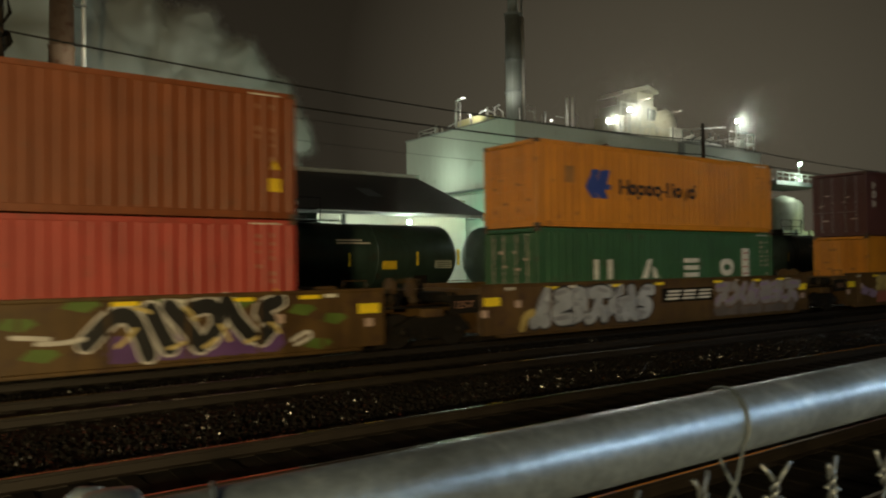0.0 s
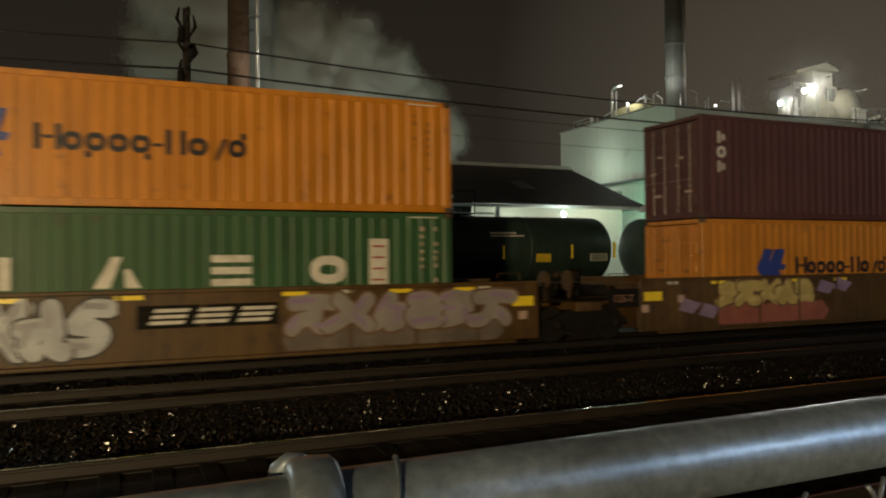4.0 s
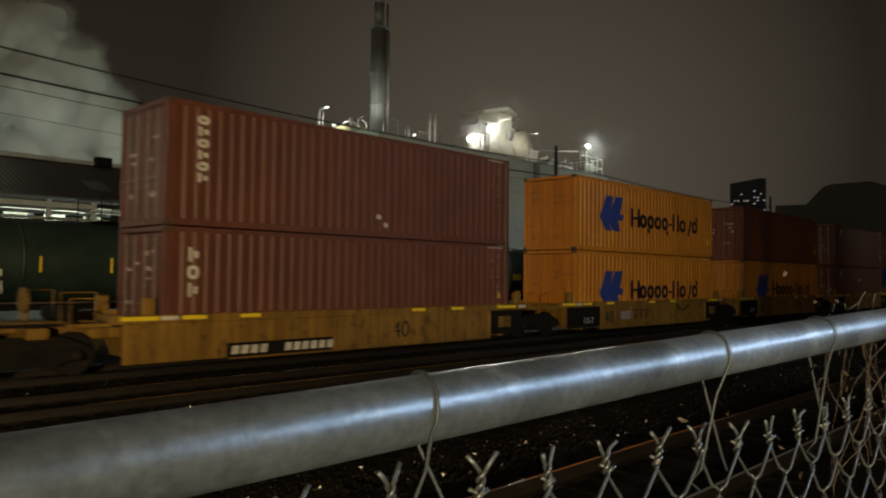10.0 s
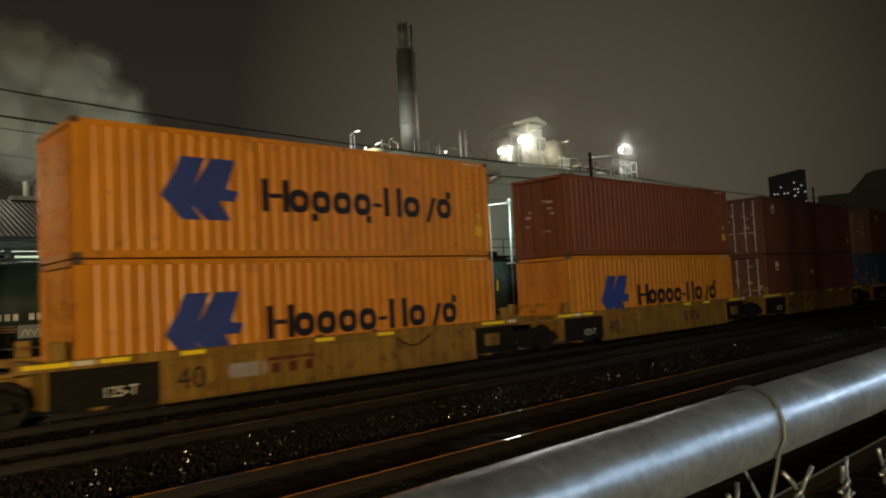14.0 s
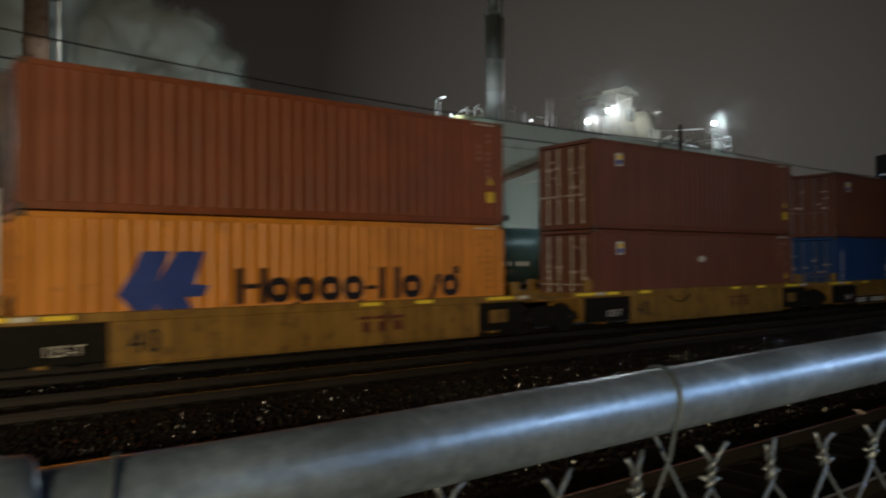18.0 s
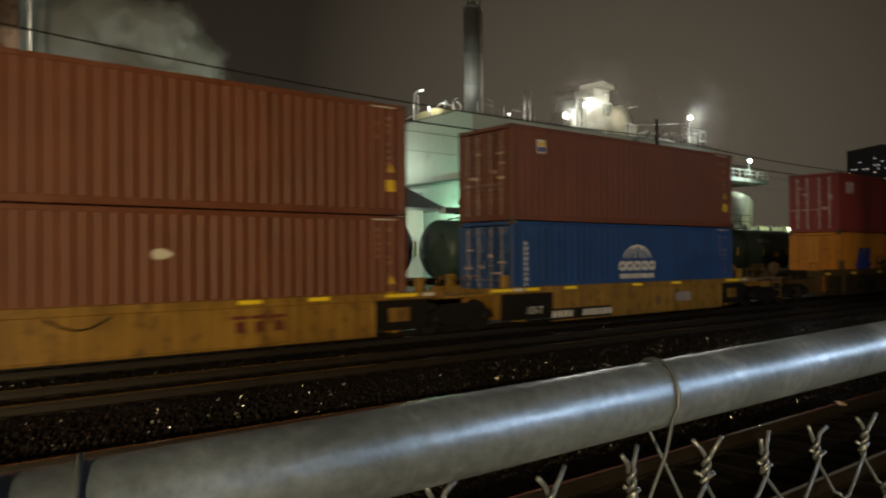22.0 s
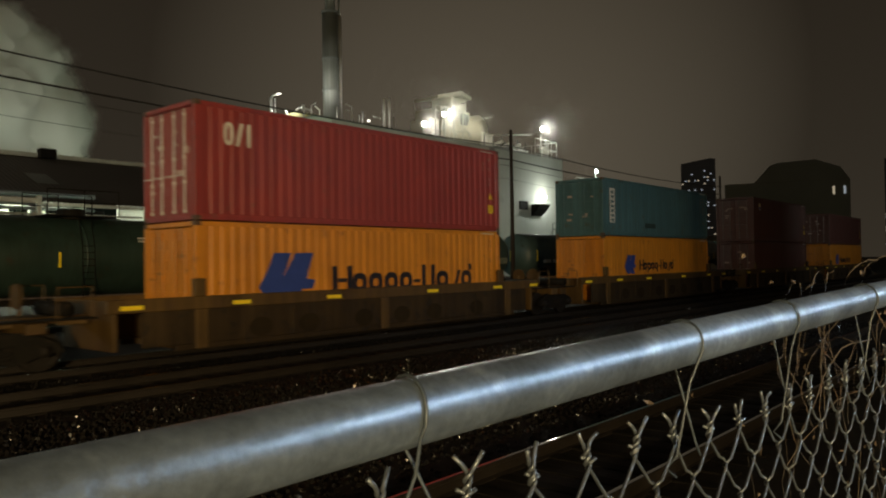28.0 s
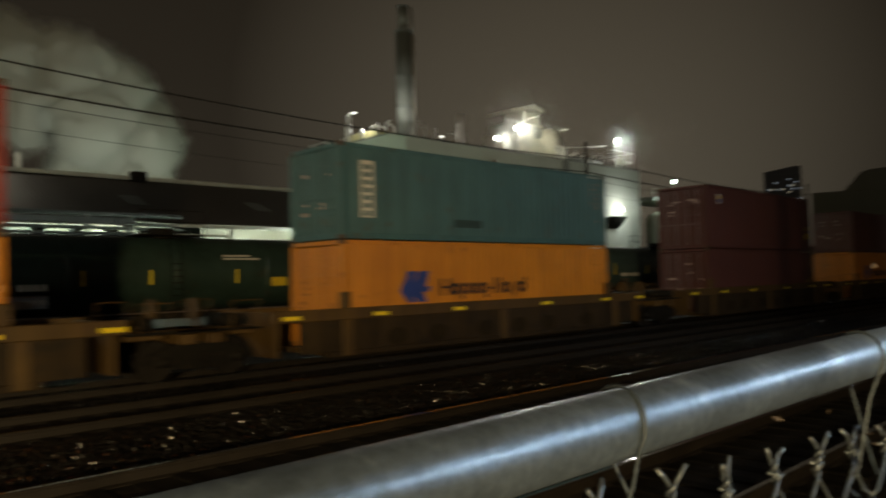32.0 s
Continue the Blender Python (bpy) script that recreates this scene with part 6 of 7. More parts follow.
lathe(g, [(0.3, 0), (1.95, 0.05), (1.95, 2.8), (0.4, 2.9)], 28, "y", (69.0, 53.2, RT + 2.5))
part("fan_housing", g, M_CREAM, CT, smooth=True)
part("discharge_box", box_geo(69.2, 71.2, 52.7, 53.1, RT + 0.3, RT + 2.4, 0.05), M_POSTWHITE, CT)
for x in (61.0, 62.6, 64.2, 65.8):
    g = geo()
    tube(g, [(x, 53.0, RT), (x, 53.0, RT + 4.4)], 0.08, 6)
    part("frame_post", g, M_PALE, CT)
railing(CT, [(59.5, 52.6, RT), (71.0, 52.6, RT)], 2.0, 1.1)
railing(CT, [(61.0, 53.0, RT + 3.3), (66.2, 53.0, RT + 3.3)], 1.1, 1.1)
for k in range(6):
    x = 61.2 + k * 1.0
    g = geo()
    tube(g, [(x, 52.9, RT + 1.6 + 0.45 * (k % 3)), (x + 1.0, 52.9, RT + 1.6 + 0.45 * ((k + 1) % 3))], 0.08, 6)
    part("small_duct", g, M_PALE, CT)

# Arms and hoods made up for the two fill lamps at the casing.
for x, z in ((62.9, 19.36), (67.9, 18.56)):
    g = geo()
    tube(g, [(x, 53.6, z), (x, 51.6, z + 0.12), (x, 50.5, z + 0.12)], 0.03, 6)
    arm = part("lamp_arm", g, M_PALE, CT)
    part("fill_lamp_hood", box_geo(x - 0.14, x + 0.14, 50.35, 50.85, z + 0.10, z + 0.18, 0.02), M_DARK, arm)


def floodlight(x, y, z, base, material=M_LAMP, r=0.26):
    f = empty("floodlight", (x, y, base), "bright white floodlight on a post", "lamp", "roof floodlights")
    g = geo()
    tube(g, [(0, 0, 0), (0, 0, z - base - 0.2)], 0.06, 8)
    part("post", g, M_PALE, f)
    g = geo()
    lathe(g, [(0.05, 0), (r, 0.05), (r, 0.28), (0.1, 0.42)], 14, "y", (0, -0.3, z - base))
    part("lamp_glass", g, material, f, smooth=True)
    # Dish added to keep the lamp's light off what stands behind it.
    g = geo()
    lathe(g, [(0.06, 0.46), (r * 1.9, 0.16), (r * 1.9, 0.10), (r * 1.8, 0.11), (0.06, 0.43)], 16, "y", (0, -0.3, z - base))
    part("shading_dish", g, M_DARK, f, "dark dish added behind the lamp glass to block its light", smooth=True)


floodlight(57.6, 51.75, 16.7, RT, r=0.21)
floodlight(60.9, 51.75, 18.2, RT, r=0.24)
floodlight(80.2, 51.75, 19.0, RT, r=0.23)

RP = empty("roof_pipework", (0, 0, 0), "low roof pipework and railed platform at the far roof corner", "pipework")
railing(RP, [(77.0, 50.6, RT), (82.0, 50.6, RT), (82.0, 57, RT)], 2.4, 1.3, 0.05)
for k in range(5):
    g = geo()
    tube(g, [(67.5, 52 + k, RT + 0.5 + k * 0.35), (77.5, 52 + k, RT + 0.9 + k * 0.35)], 0.09, 8)
    part("pipe", g, M_STACK if k % 2 else M_PALE, RP, smooth=True)
for k in range(6):
    x = 68.5 + k * 1.7
    for y in (52.0, 54.0, 55.8):
        part("support", box_geo(x, x + 0.12, y, y + 0.12, RT, RT + 2.2 - 0.2 * (k % 2), 0.01), M_STACK, RP)
for k in range(9):
    x = 70.4 + 0.62 * k
    part("valve", box_geo(x, x + 0.26, 51.7, 52.1, RT + 0.9 + 0.22 * (k % 3), RT + 1.25 + 0.22 * (k % 3), 0.05), M_BRIGHTPIPE, RP)
g = geo()
tube(g, [(68.5, 52.4, RT + 2.0), (73.0, 52.4, RT + 2.5), (79.0, 52.4, RT + 3.3)], 0.07, 6)
part("sloping_pipe", g, M_BRIGHTPIPE, RP, smooth=True)
part("ladder_frame", box_geo(79.2, 80.6, 51.0, 51.2, RT, RT + 1.7, 0.02), M_PALE, RP)
part("lit_hood", box_geo(74.8, 77.6, 52, 54, RT + 0.1, RT + 1.2, 0.3), M_PALE, RP)

SI = empty("storage_silo", (0, 0, 0), "pale storage silos with a dark deck on top", "silo")
for x, y in ((97.5, 56.0), (101.5, 57.5)):
    g = geo()
    lathe(g, [(2.0, 0), (2.0, 10.2), (1.5, 10.9), (0.3, 11.3)], 26, "z", (x, y, -0.2))
    part("silo_shell", g, M_CREAM, SI, smooth=True)
part("deck", box_geo(93.5, 104.5, 54.5, 60, 12.4, 13.0, 0.05), M_STACK, SI)
railing(SI, [(93.5, 54.5, 13.0), (104.5, 54.5, 13.0)], 1.1, 1.6, 0.05)
part("base_tank", box_geo(94.5, 103, 53.6, 55, 0, 3.2, 0.2), M_PALE, SI)
floodlight(98.0, 53.9, 15.3, 12.9, M_LAMPGREEN, 0.2)
part("retaining_wall", box_geo(90.0, 112.0, 52.4, 52.8, -0.2, 6.1, 0.03), M_PALE, SI)
for k in range(7):
    part("wall_pier", box_geo(90.6 + 3.4 * k, 91.0 + 3.4 * k, 52.2, 52.4, -0.2, 6.25, 0.02), M_FASCIA, SI)
floodlight(107.0, 44.9, 9.6, -0.2, M_LAMPGREEN, 0.24)
YL = empty("wall_lamp", (101.6, 50.2, -0.2), "small yellow-green lamp on a thin post by the silos", "lamp")
g = geo()
tube(g, [(0, 0, 0), (0, 0, 5.9)], 0.05, 8)
part("post", g, M_PALE, YL)
part("lamp_glass", box_geo(-0.2, 0.2, -0.35, -0.1, 5.8, 6.1, 0.04), glow("lamp_yellow_green", (0.85, 1.0, 0.45), 25.0), YL)
PH = empty("pump_house", (0, 0, 0), "low pump house with pale sheet walls lit green", "industrial building")
part("wall", box_geo(108.0, 118.0, 45.6, 50.5, -0.2, 8.7, 0.05), M_PALE, PH)
part("roof", box_geo(107.7, 118.3, 45.3, 50.8, 8.7, 8.9, 0.03), M_FASCIA, PH)
part("shutter", box_geo(109.0, 117.0, 45.5, 45.62, 4.6, 7.6, 0.02), M_DARK, PH)
part("side_tank", box_geo(108.2, 113.5, 43.6, 45.3, -0.2, 4.4, 0.3), M_PALE, PH)
# Stands made up for the added wall lights, hidden behind the tank cars.
for x in (48.0, 68.0):
    f = empty("added_ground_flood", (x, 39.2, -0.2), "unseen ground floodlight added to light the white wall", "lamp")
    part("stand", box_geo(-0.1, 0.1, -0.1, 0.1, 0, 2.3, 0.01), M_DARK, f)
    part("housing", box_geo(-0.35, 0.35, -0.3, 0.0, 2.3, 2.7, 0.03), M_DARK, f)

DP = empty("dark_post", (33.6, 40.0, -0.2), "dark iron post with a short crossarm by the shed", "post")
g = geo()
tube(g, [(0, 0, 0), (0, 0, 6.5), (0, 0, 6.55), (0, 0, 8.3)], [0.09, 0.08, 0.04, 0.03], 8)
part("shaft", g, M_DARK, DP, smooth=True)
part("crossarm", box_geo(-0.55, 0.55, -0.06, 0.06, 5.35, 5.47, 0.02), M_DARK, DP)
g = geo()
lathe(g, [(0.08, 6.05), (0.2, 6.1), (0.2, 6.3), (0.08, 6.36)], 12)
part("insulator", g, M_DARK, DP, smooth=True)
WD = empty("wall_duct", (0, 0, 0), "dark duct running along the pale wall and slanting up it", "duct")
g = geo()
tube(g, [(43.2, 61.5, 9.3), (43.2, 49.75, 9.15)], 0.14, 10)
part("level_run", g, M_STACK, WD, smooth=True)
g = geo()
tube(g, [(43.2, 49.55, 9.2), (44.3, 49.55, 9.8), (46.3, 49.55, 10.5), (55.0, 49.55, 13.6)], [0.16, 0.30, 0.36, 0.30], 12)
part("sloping_run", g, M_STACKRUST, WD, smooth=True)
for k in range(5):
    x = 44.2 + 2.4 * k
    z = 9.15 + (x - 42.85) * 0.358
    part("bracket", box_geo(x, x + 0.10, 49.6, 50.02, z - 0.3, z - 0.1, 0.01), M_STACK, WD)

# ---- smoke over the plant ----
SMOKE = tagged(new("steam_plume"), "pale steam billowing behind the plant, lit from below", "smoke")
PUFFS = []


def puff_mesh(seed, count):
    """A loose cloud of tiny flakes, one metre in radius, dense inside and thinning outwards."""
    rng = np.random.default_rng(seed)
    d = rng.normal(size=(count, 3))
    d /= np.linalg.norm(d, axis=1)[:, None]
    at = d * (0.92 * rng.random(count) ** 0.33 + np.abs(rng.normal(size=count)) * 0.075)[:, None]
    tri = rng.normal(size=(count, 3, 3)) * 0.006
    me = bpy.data.meshes.new("puff")
    me.from_pydata((at[:, None] + tri).reshape(-1, 3).tolist(), [], np.arange(count * 3).reshape(-1, 3).tolist())
    # Shading set by hand: normals bent towards the camera and the lamps below.
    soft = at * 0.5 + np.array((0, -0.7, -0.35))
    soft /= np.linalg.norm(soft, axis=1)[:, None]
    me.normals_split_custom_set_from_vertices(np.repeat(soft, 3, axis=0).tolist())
    me.materials.append(M_SMOKE)
    return me


def billow_mesh(seed):
    """One billow of steam: rounded lumps on lumps, with a fringe of loose flakes."""
    ox, oy, oz = Vector((seed * 3.1, 1, 0)), Vector((0, seed * 2.3, 2)), Vector((3, 0, seed * 1.7))

    def lump(q):
        return 0.74 + 0.24 * noise.noise(q * 1.1 + ox) + 0.34 * abs(noise.noise(q * 1.9 + oy)) + 0.13 * abs(noise.noise(q * 4.1 + oz)) + 0.04 * abs(noise.noise(q * 9.0 + ox))
    bm = bmesh.new()
    bmesh.ops.create_icosphere(bm, subdivisions=5, radius=1.0)
    for v in bm.verts:
        v.co *= lump(v.co)
    bm.normal_update()
    verts = [tuple(v.co * 0.90) for v in bm.verts]
    # Normals mostly bent to the lit side, which evens out the shading.
    bent_norms = [(v.normal * 0.10 + v.co.normalized() * 0.30 + Vector((0, -0.62, -0.25))).normalized() for v in bm.verts]
    faces = [tuple(v.index for v in f.verts) for f in bm.faces]
    bm.free()
    rng = np.random.default_rng(seed)
    count = 105000
    d = rng.normal(size=(count, 3))
    d /= np.linalg.norm(d, axis=1)[:, None]
    at = d * (np.array([lump(Vector(q)) for q in d.tolist()]) - 0.08 + 0.13 * np.abs(rng.normal(size=count)))[:, None]
    tri = rng.normal(size=(count, 3, 3)) * 0.0063
    turned = np.cross(tri[:, 1] - tri[:, 0], tri[:, 2] - tri[:, 0])[:, 1] > 0
    tri[turned] = tri[turned][:, ::-1]
    tri = at[:, None] + tri
    i = len(verts)
    verts += tri.reshape(-1, 3).tolist()
    faces += (np.arange(count * 3).reshape(-1, 3) + i).tolist()
    # The fringe gets the same bent normals.
    bent_norms += np.repeat(d * 0.40 + np.array((0, -0.62, -0.25)), 3, axis=0).tolist()
    me = bpy.data.meshes.new("puff")
    me.from_pydata(verts, [], faces)
    me.polygons.foreach_set("use_smooth", [True] * len(me.polygons))
    me.normals_split_custom_set_from_vertices([tuple(Vector(q).normalized()) for q in bent_norms])
    me.materials.append(M_SMOKE)
    return me


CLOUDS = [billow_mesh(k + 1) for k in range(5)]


def puff(x, y, z, r, k):
    ob = tagged(new("puff", CLOUDS[k % 5]), kind="stuff")
    ob.parent = SMOKE
    ob.location, ob.scale = (x, y, z), (r, r, r)
    PUFFS.append((ob, x, y, z, k))


prng = random.Random(4)
for k, (x, z, r) in enumerate(((33.4, 13.0, 3.6), (33.4, 17.4, 3.7), (32.2, 21.4, 3.9), (28.6, 24.4, 4.1), (24.4, 26.4, 4.3), (19.6, 27.6, 4.6), (14.8, 28.8, 5.0), (29.6, 12.4, 3.8), (28.8, 17.8, 4.9), (25.4, 21.2, 4.9),
                               (20.8, 22.6, 5.0), (15.6, 24.0, 5.2), (10.2, 28.8, 5.6), (10.0, 23.2, 5.2), (5.0, 29.4, 5.2), (4.8, 24.0, 4.8), (25.2, 14.6, 3.2), (9.6, 34.5, 4.6))):
    puff(x, 83 + prng.uniform(-3, 3), z, r, k)

# thin steam drifting low between the shed and the siding
WISP = tagged(new("steam_wisp"), "thin steam drifting low beside the loading shed", "smoke")
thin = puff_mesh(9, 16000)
for k, (x, y, z, r) in enumerate(((37.0, 43.0, 3.2, 3.0), (40.5, 44.0, 2.4, 2.4), (33.0, 42.5, 2.8, 2.6), (28.5, 43.0, 3.2, 2.4), (35.0, 38.0, 2.0, 2.2))):
    ob = tagged(new("puff", thin), kind="stuff")
    ob.parent = WISP
    ob.location, ob.scale, ob.rotation_euler = (x, y, z), (r, r, r * 0.7), (0, 0, k * 1.1)
    PUFFS.append((ob, x, y, z, k + 30))

# ---- tiny flakes added round the lamps to imitate their halos ----
drng = np.random.default_rng(77)
pts = []
for cx, cy, cz, m, reach in ((57.6, 50.9, 16.7, 40000, 6.0), (60.9, 50.9, 18.2, 80000, 9.0), (80.2, 50.9, 19.0, 80000, 9.0), (77.3, 47.8, 9.9, 9000, 3.0), (29.57, 44.5, 5.3, 9000, 3.0)):
    dd = drng.normal(size=(m, 3))
    dd /= np.linalg.norm(dd, axis=1)[:, None]
    pts.append(np.array((cx, cy, cz)) + dd * (0.5 + reach * drng.random(m)[:, None] ** 1.0))
for cx, cz in ((57.6, 16.7), (60.9, 18.2), (80.2, 19.0)):
    dd = drng.normal(size=(40000, 3))
    dd /= np.linalg.norm(dd, axis=1)[:, None]
    pts.append(np.array((cx, 51.3, cz)) + dd * (0.55 + 4.4 * drng.random(40000)[:, None] ** 1.0))
for cx, cz in ((57.6, 16.7), (60.9, 18.2), (80.2, 19.0)):
    dd = drng.normal(size=(5000, 3))
    dd /= np.linalg.norm(dd, axis=1)[:, None]
    pts.append(np.array((cx, 51.2, cz)) + dd * (0.25 + 1.5 * drng.random(5000)[:, None] ** 1.2))
pts = np.concatenate(pts)
dv = (pts[:, None] + drng.normal(size=(len(pts), 3, 3)) * 0.0065).reshape(-1, 3)
me = bpy.data.meshes.new("halo_flakes")
me.from_pydata(dv.tolist(), [], np.arange(len(dv)).reshape(-1, 3).tolist())
me.materials.append(M_SMOKE)
tagged(new("halo_flakes", me), "tiny flakes added round the lamps to imitate their halos", "rain", kind="stuff")

# ---- far buildings ----


def polar(az, dist):
    return dist * math.cos(radians(az)), dist * math.sin(radians(az))


def far_block(az0, az1, dist, h, name, label, depth, windows, seed, top=None, material=None, crest=None):
    """A distant block between two bearings, with lit windows that can be told apart."""
    (xa, ya), (xb, yb) = polar(az1, dist), polar(az0, dist)
    b = empty(name, ((xa + xb) / 2, (ya + yb) / 2, -0.2), label, "building")
    w = math.hypot(xb - xa, yb - ya)
    b.rotation_euler = (0, 0, math.atan2(yb - ya, xb - xa) + math.pi)
    part("wall", box_geo(-w / 2, w / 2, -depth, 0.0, 0, h, 0.2), material or M_DISTANT, b)
    if top:
        for x0, x1, z1 in top:
            part("roof_block", box_geo(x0 * w, x1 * w, -depth * 0.8, -1, h, z1, 0.2), material or M_DISTANT, b)
    if crest:
        g = geo()
        extrude(g, [((0.5 - f) * w, h + up) for f, up in crest], -depth * 0.8, -0.5, "y")
        part("roof_block", g, material or M_DISTANT, b)
    rr = random.Random(seed)
    cols, rows_, ww, wh, share = windows
    for i in range(cols):
        for j in range(rows_):
            if rr.random() < share:
                x = -w / 2 + (i + 0.5) * w / cols
                z = h * (0.10 + 0.86 * (j + 0.5) / rows_)
                part("window", box_geo(x - ww / 2, x + ww / 2, 0.0, 0.12, z - wh / 2, z + wh / 2), M_WINLIT if rr.random() < 0.5 else M_WINCOOL, b)
    return b


far_block(20.2, 22.6, 620, 76, "apartment_tower", "distant high-rise tower with scattered lit windows", 20, (11, 26, 1.4, 0.9, 0.17), 3, None, M_TOWER, ((0.0, -0.1), (0.0, 2.0), (0.85, 5.6), (1.0, 5.0), (1.0, -0.1)))
far_block(5.8, 9.6, 560, 66, "apartment_tower", "broad distant high-rise with lit windows", 24, (20, 26, 1.4, 1.0, 0.09), 5, [(-0.1, 0.4, 70)], M_TOWER)
far_block(11.6, 19.6, 190, 20, "grain_elevator", "dark bulky building without lights against the sky", 30, (12, 5, 0.45, 1.8, 0.06), 9, None, None, ((0.24, -0.1), (0.38, 4.0), (0.44, 4.5), (0.74, 4.8), (0.93, 2.8), (1.0, -0.1)))
far_block(-3.0, 3.2, 300, 14, "low_building", "low dark buildings with a few lights far along the tracks", 20, (20, 3, 1.4, 1.0, 0.14), 12)
far_block(19.6, 40.0, 230, 9, "low_building", "low dark buildings behind the yard", 20, (20, 2, 1.2, 1.0, 0.08), 15)
far_block(62.0, 125.0, 130, 8, "low_building", "low dark buildings behind the plant", 20, (10, 2, 1.2, 1.0, 0.04), 16)
g = geo()
lathe(g, [(0.05, 0), (0.35, 0.05), (0.35, 0.4), (0.05, 0.45)], 12, "y", (150, 3.5, 4.2))
sg = empty("signal_mast", (0, 0, 0), "signal mast with a small red light far along the tracks", "signal")
part("signal_light", g, M_WARNRED, sg, smooth=True)
part("mast", box_geo(149.9, 150.1, 3.4, 3.6, -0.2, 4.6, 0.01), M_DARK, sg)

# ---- the chain-link fence by the camera ----
FA, FZ = radians(-3.5), 0.0262
FX, FY, FH = 0.0, 0.34, 2.065


def on_fence(d, out=0.0, up=0.0):
    """A point d metres along the top rail from the post, out towards the tracks and up."""
    return Vector((FX + d * math.cos(FA) - out * math.sin(FA), FY + d * math.sin(FA) + out * math.cos(FA), FH + d * FZ + up))


PR = 0.0207
F = empty("chain_link_fence", (0, 0, 0), "galvanised chain-link fence with a round top rail", "fence")
g = geo()
tube(g, [on_fence(-3 + 0.25 * k) for k in range(61)], PR, 32)
part("top_rail", g, M_GALV, F, "scratched galvanised top rail", smooth=True)
for d in (-2.9, 0.0, 3.05, 6.1, 9.15):
    g = geo()
    base = on_fence(d, 0.0, 0.0)
    tube(g, [(base.x, base.y + 0.055, -0.2), (base.x, base.y + 0.055, base.z - 0.05)], 0.030, 16)
    post = part("line_post", g, M_GALV, F, smooth=True)
    g = geo()
    lathe(g, [(0.031, -0.09), (0.034, -0.085), (0.034, -0.05), (0.030, -0.03), (0.016, -0.02)], 16, "z", (base.x, base.y + 0.055, base.z))
    cap = part("post_cap", g, M_GALV, post, smooth=True)
    g = geo()
    prof = [(-0.0115, 0.0), (-0.0112, 0.0042), (-0.0085, 0.0066), (0.0, 0.0074), (0.0085, 0.0066), (0.0112, 0.0042), (0.0115, 0.0)]
    turns = [-0.9 + k * (2 * math.pi - 0.5) / 40 for k in range(41)]
    for ang in turns:
        for w, up in prof:
            g["v"].append(tuple(on_fence(d + w, math.cos(ang) * (PR + up), math.sin(ang) * (PR + up))))
    for k in range(40):
        for q in range(6):
            i = k * 7 + q
            g["f"].append((i, i + 1, i + 8, i + 7))
    part("cap_loop", g, M_GALV, cap, smooth=True)
    g = geo()
    tube(g, [on_fence(d - 0.002, 0.012, PR + 0.001), on_fence(d - 0.008, 0.016, PR + 0.001), on_fence(d - 0.013, 0.019, PR - 0.003), on_fence(d - 0.016, 0.020, PR - 0.008)], [0.0050, 0.0055, 0.0048, 0.0025], 12)
    part("cap_lug", g, M_GALV, cap, smooth=True)

# tie wires round the rail
for d, lean in ((0.045, 0.004), (0.374, 0.006), (0.734, -0.002), (0.99, 0.005), (1.33, 0.0), (1.69, 0.006), (2.04, -0.005), (2.4, 0.0), (2.75, 0.005), (3.1, 0.0), (3.5, 0.0), (3.9, 0.0), (4.3, 0.0)):
    g = geo()
    low = -0.060 - 0.078 * min(max(d - 0.22, -0.1), 0.75)
    pts = [on_fence(d + 0.030, 0.002, low - 0.014), on_fence(d + 0.024, 0.004, low), on_fence(d + 0.006, 0.014, -0.028)]
    for k in range(13):
        a = -math.pi * 0.20 + k * math.pi * 1.36 / 12
        pts.append(on_fence(d + 0.004 - 0.018 * k / 12, math.cos(a) * (PR + 0.0018), math.sin(a) * (PR + 0.0018)))
    pts += [on_fence(d - 0.018 + lean, -0.013, -0.033), on_fence(d - 0.030 + lean, -0.004, low), on_fence(d - 0.034 + lean, 0.004, low - 0.012), on_fence(d - 0.028 + lean, -0.003, low - 0.020)]
    tube(g, pts, 0.00125, 6)
    part("tie_wire", g, M_TIEWIRE, F, smooth=True)

# the woven wire: upright zigzag wires, hooked into one another
HALF, RISE, WR = 0.0363, 0.0363, 0.00165
MESH_TOP = 0.0
ROWS = 58


def zigzag(first, seed):
    """One upright wire, bent to and fro, a little uneven as old woven wire is."""
    rr = random.Random(seed)
    g = geo()
    pts = []
    for k in range(ROWS):
        side = (k + first) % 2
        x = HALF * side + rr.uniform(-0.0022, 0.0022)
        y = 0.0035 if side else -0.0035
        z = MESH_TOP - k * RISE + rr.uniform(-0.0025, 0.0025)
        s = -0.0045 if side else 0.0045
        pts += [(x + s, y, z + 0.0045), (x - s * 0.2, y * 0.5, z + 0.0018), (x - s * 0.2, -y * 0.5, z - 0.0018), (x + s, -y, z - 0.0045)]
    tube(g, pts, WR, 5)
    return mesh("mesh_wire", g, M_WIRE, True)


ZIG = [[zigzag(f, 10 * f + q) for q in range(4)] for f in (0, 1)]


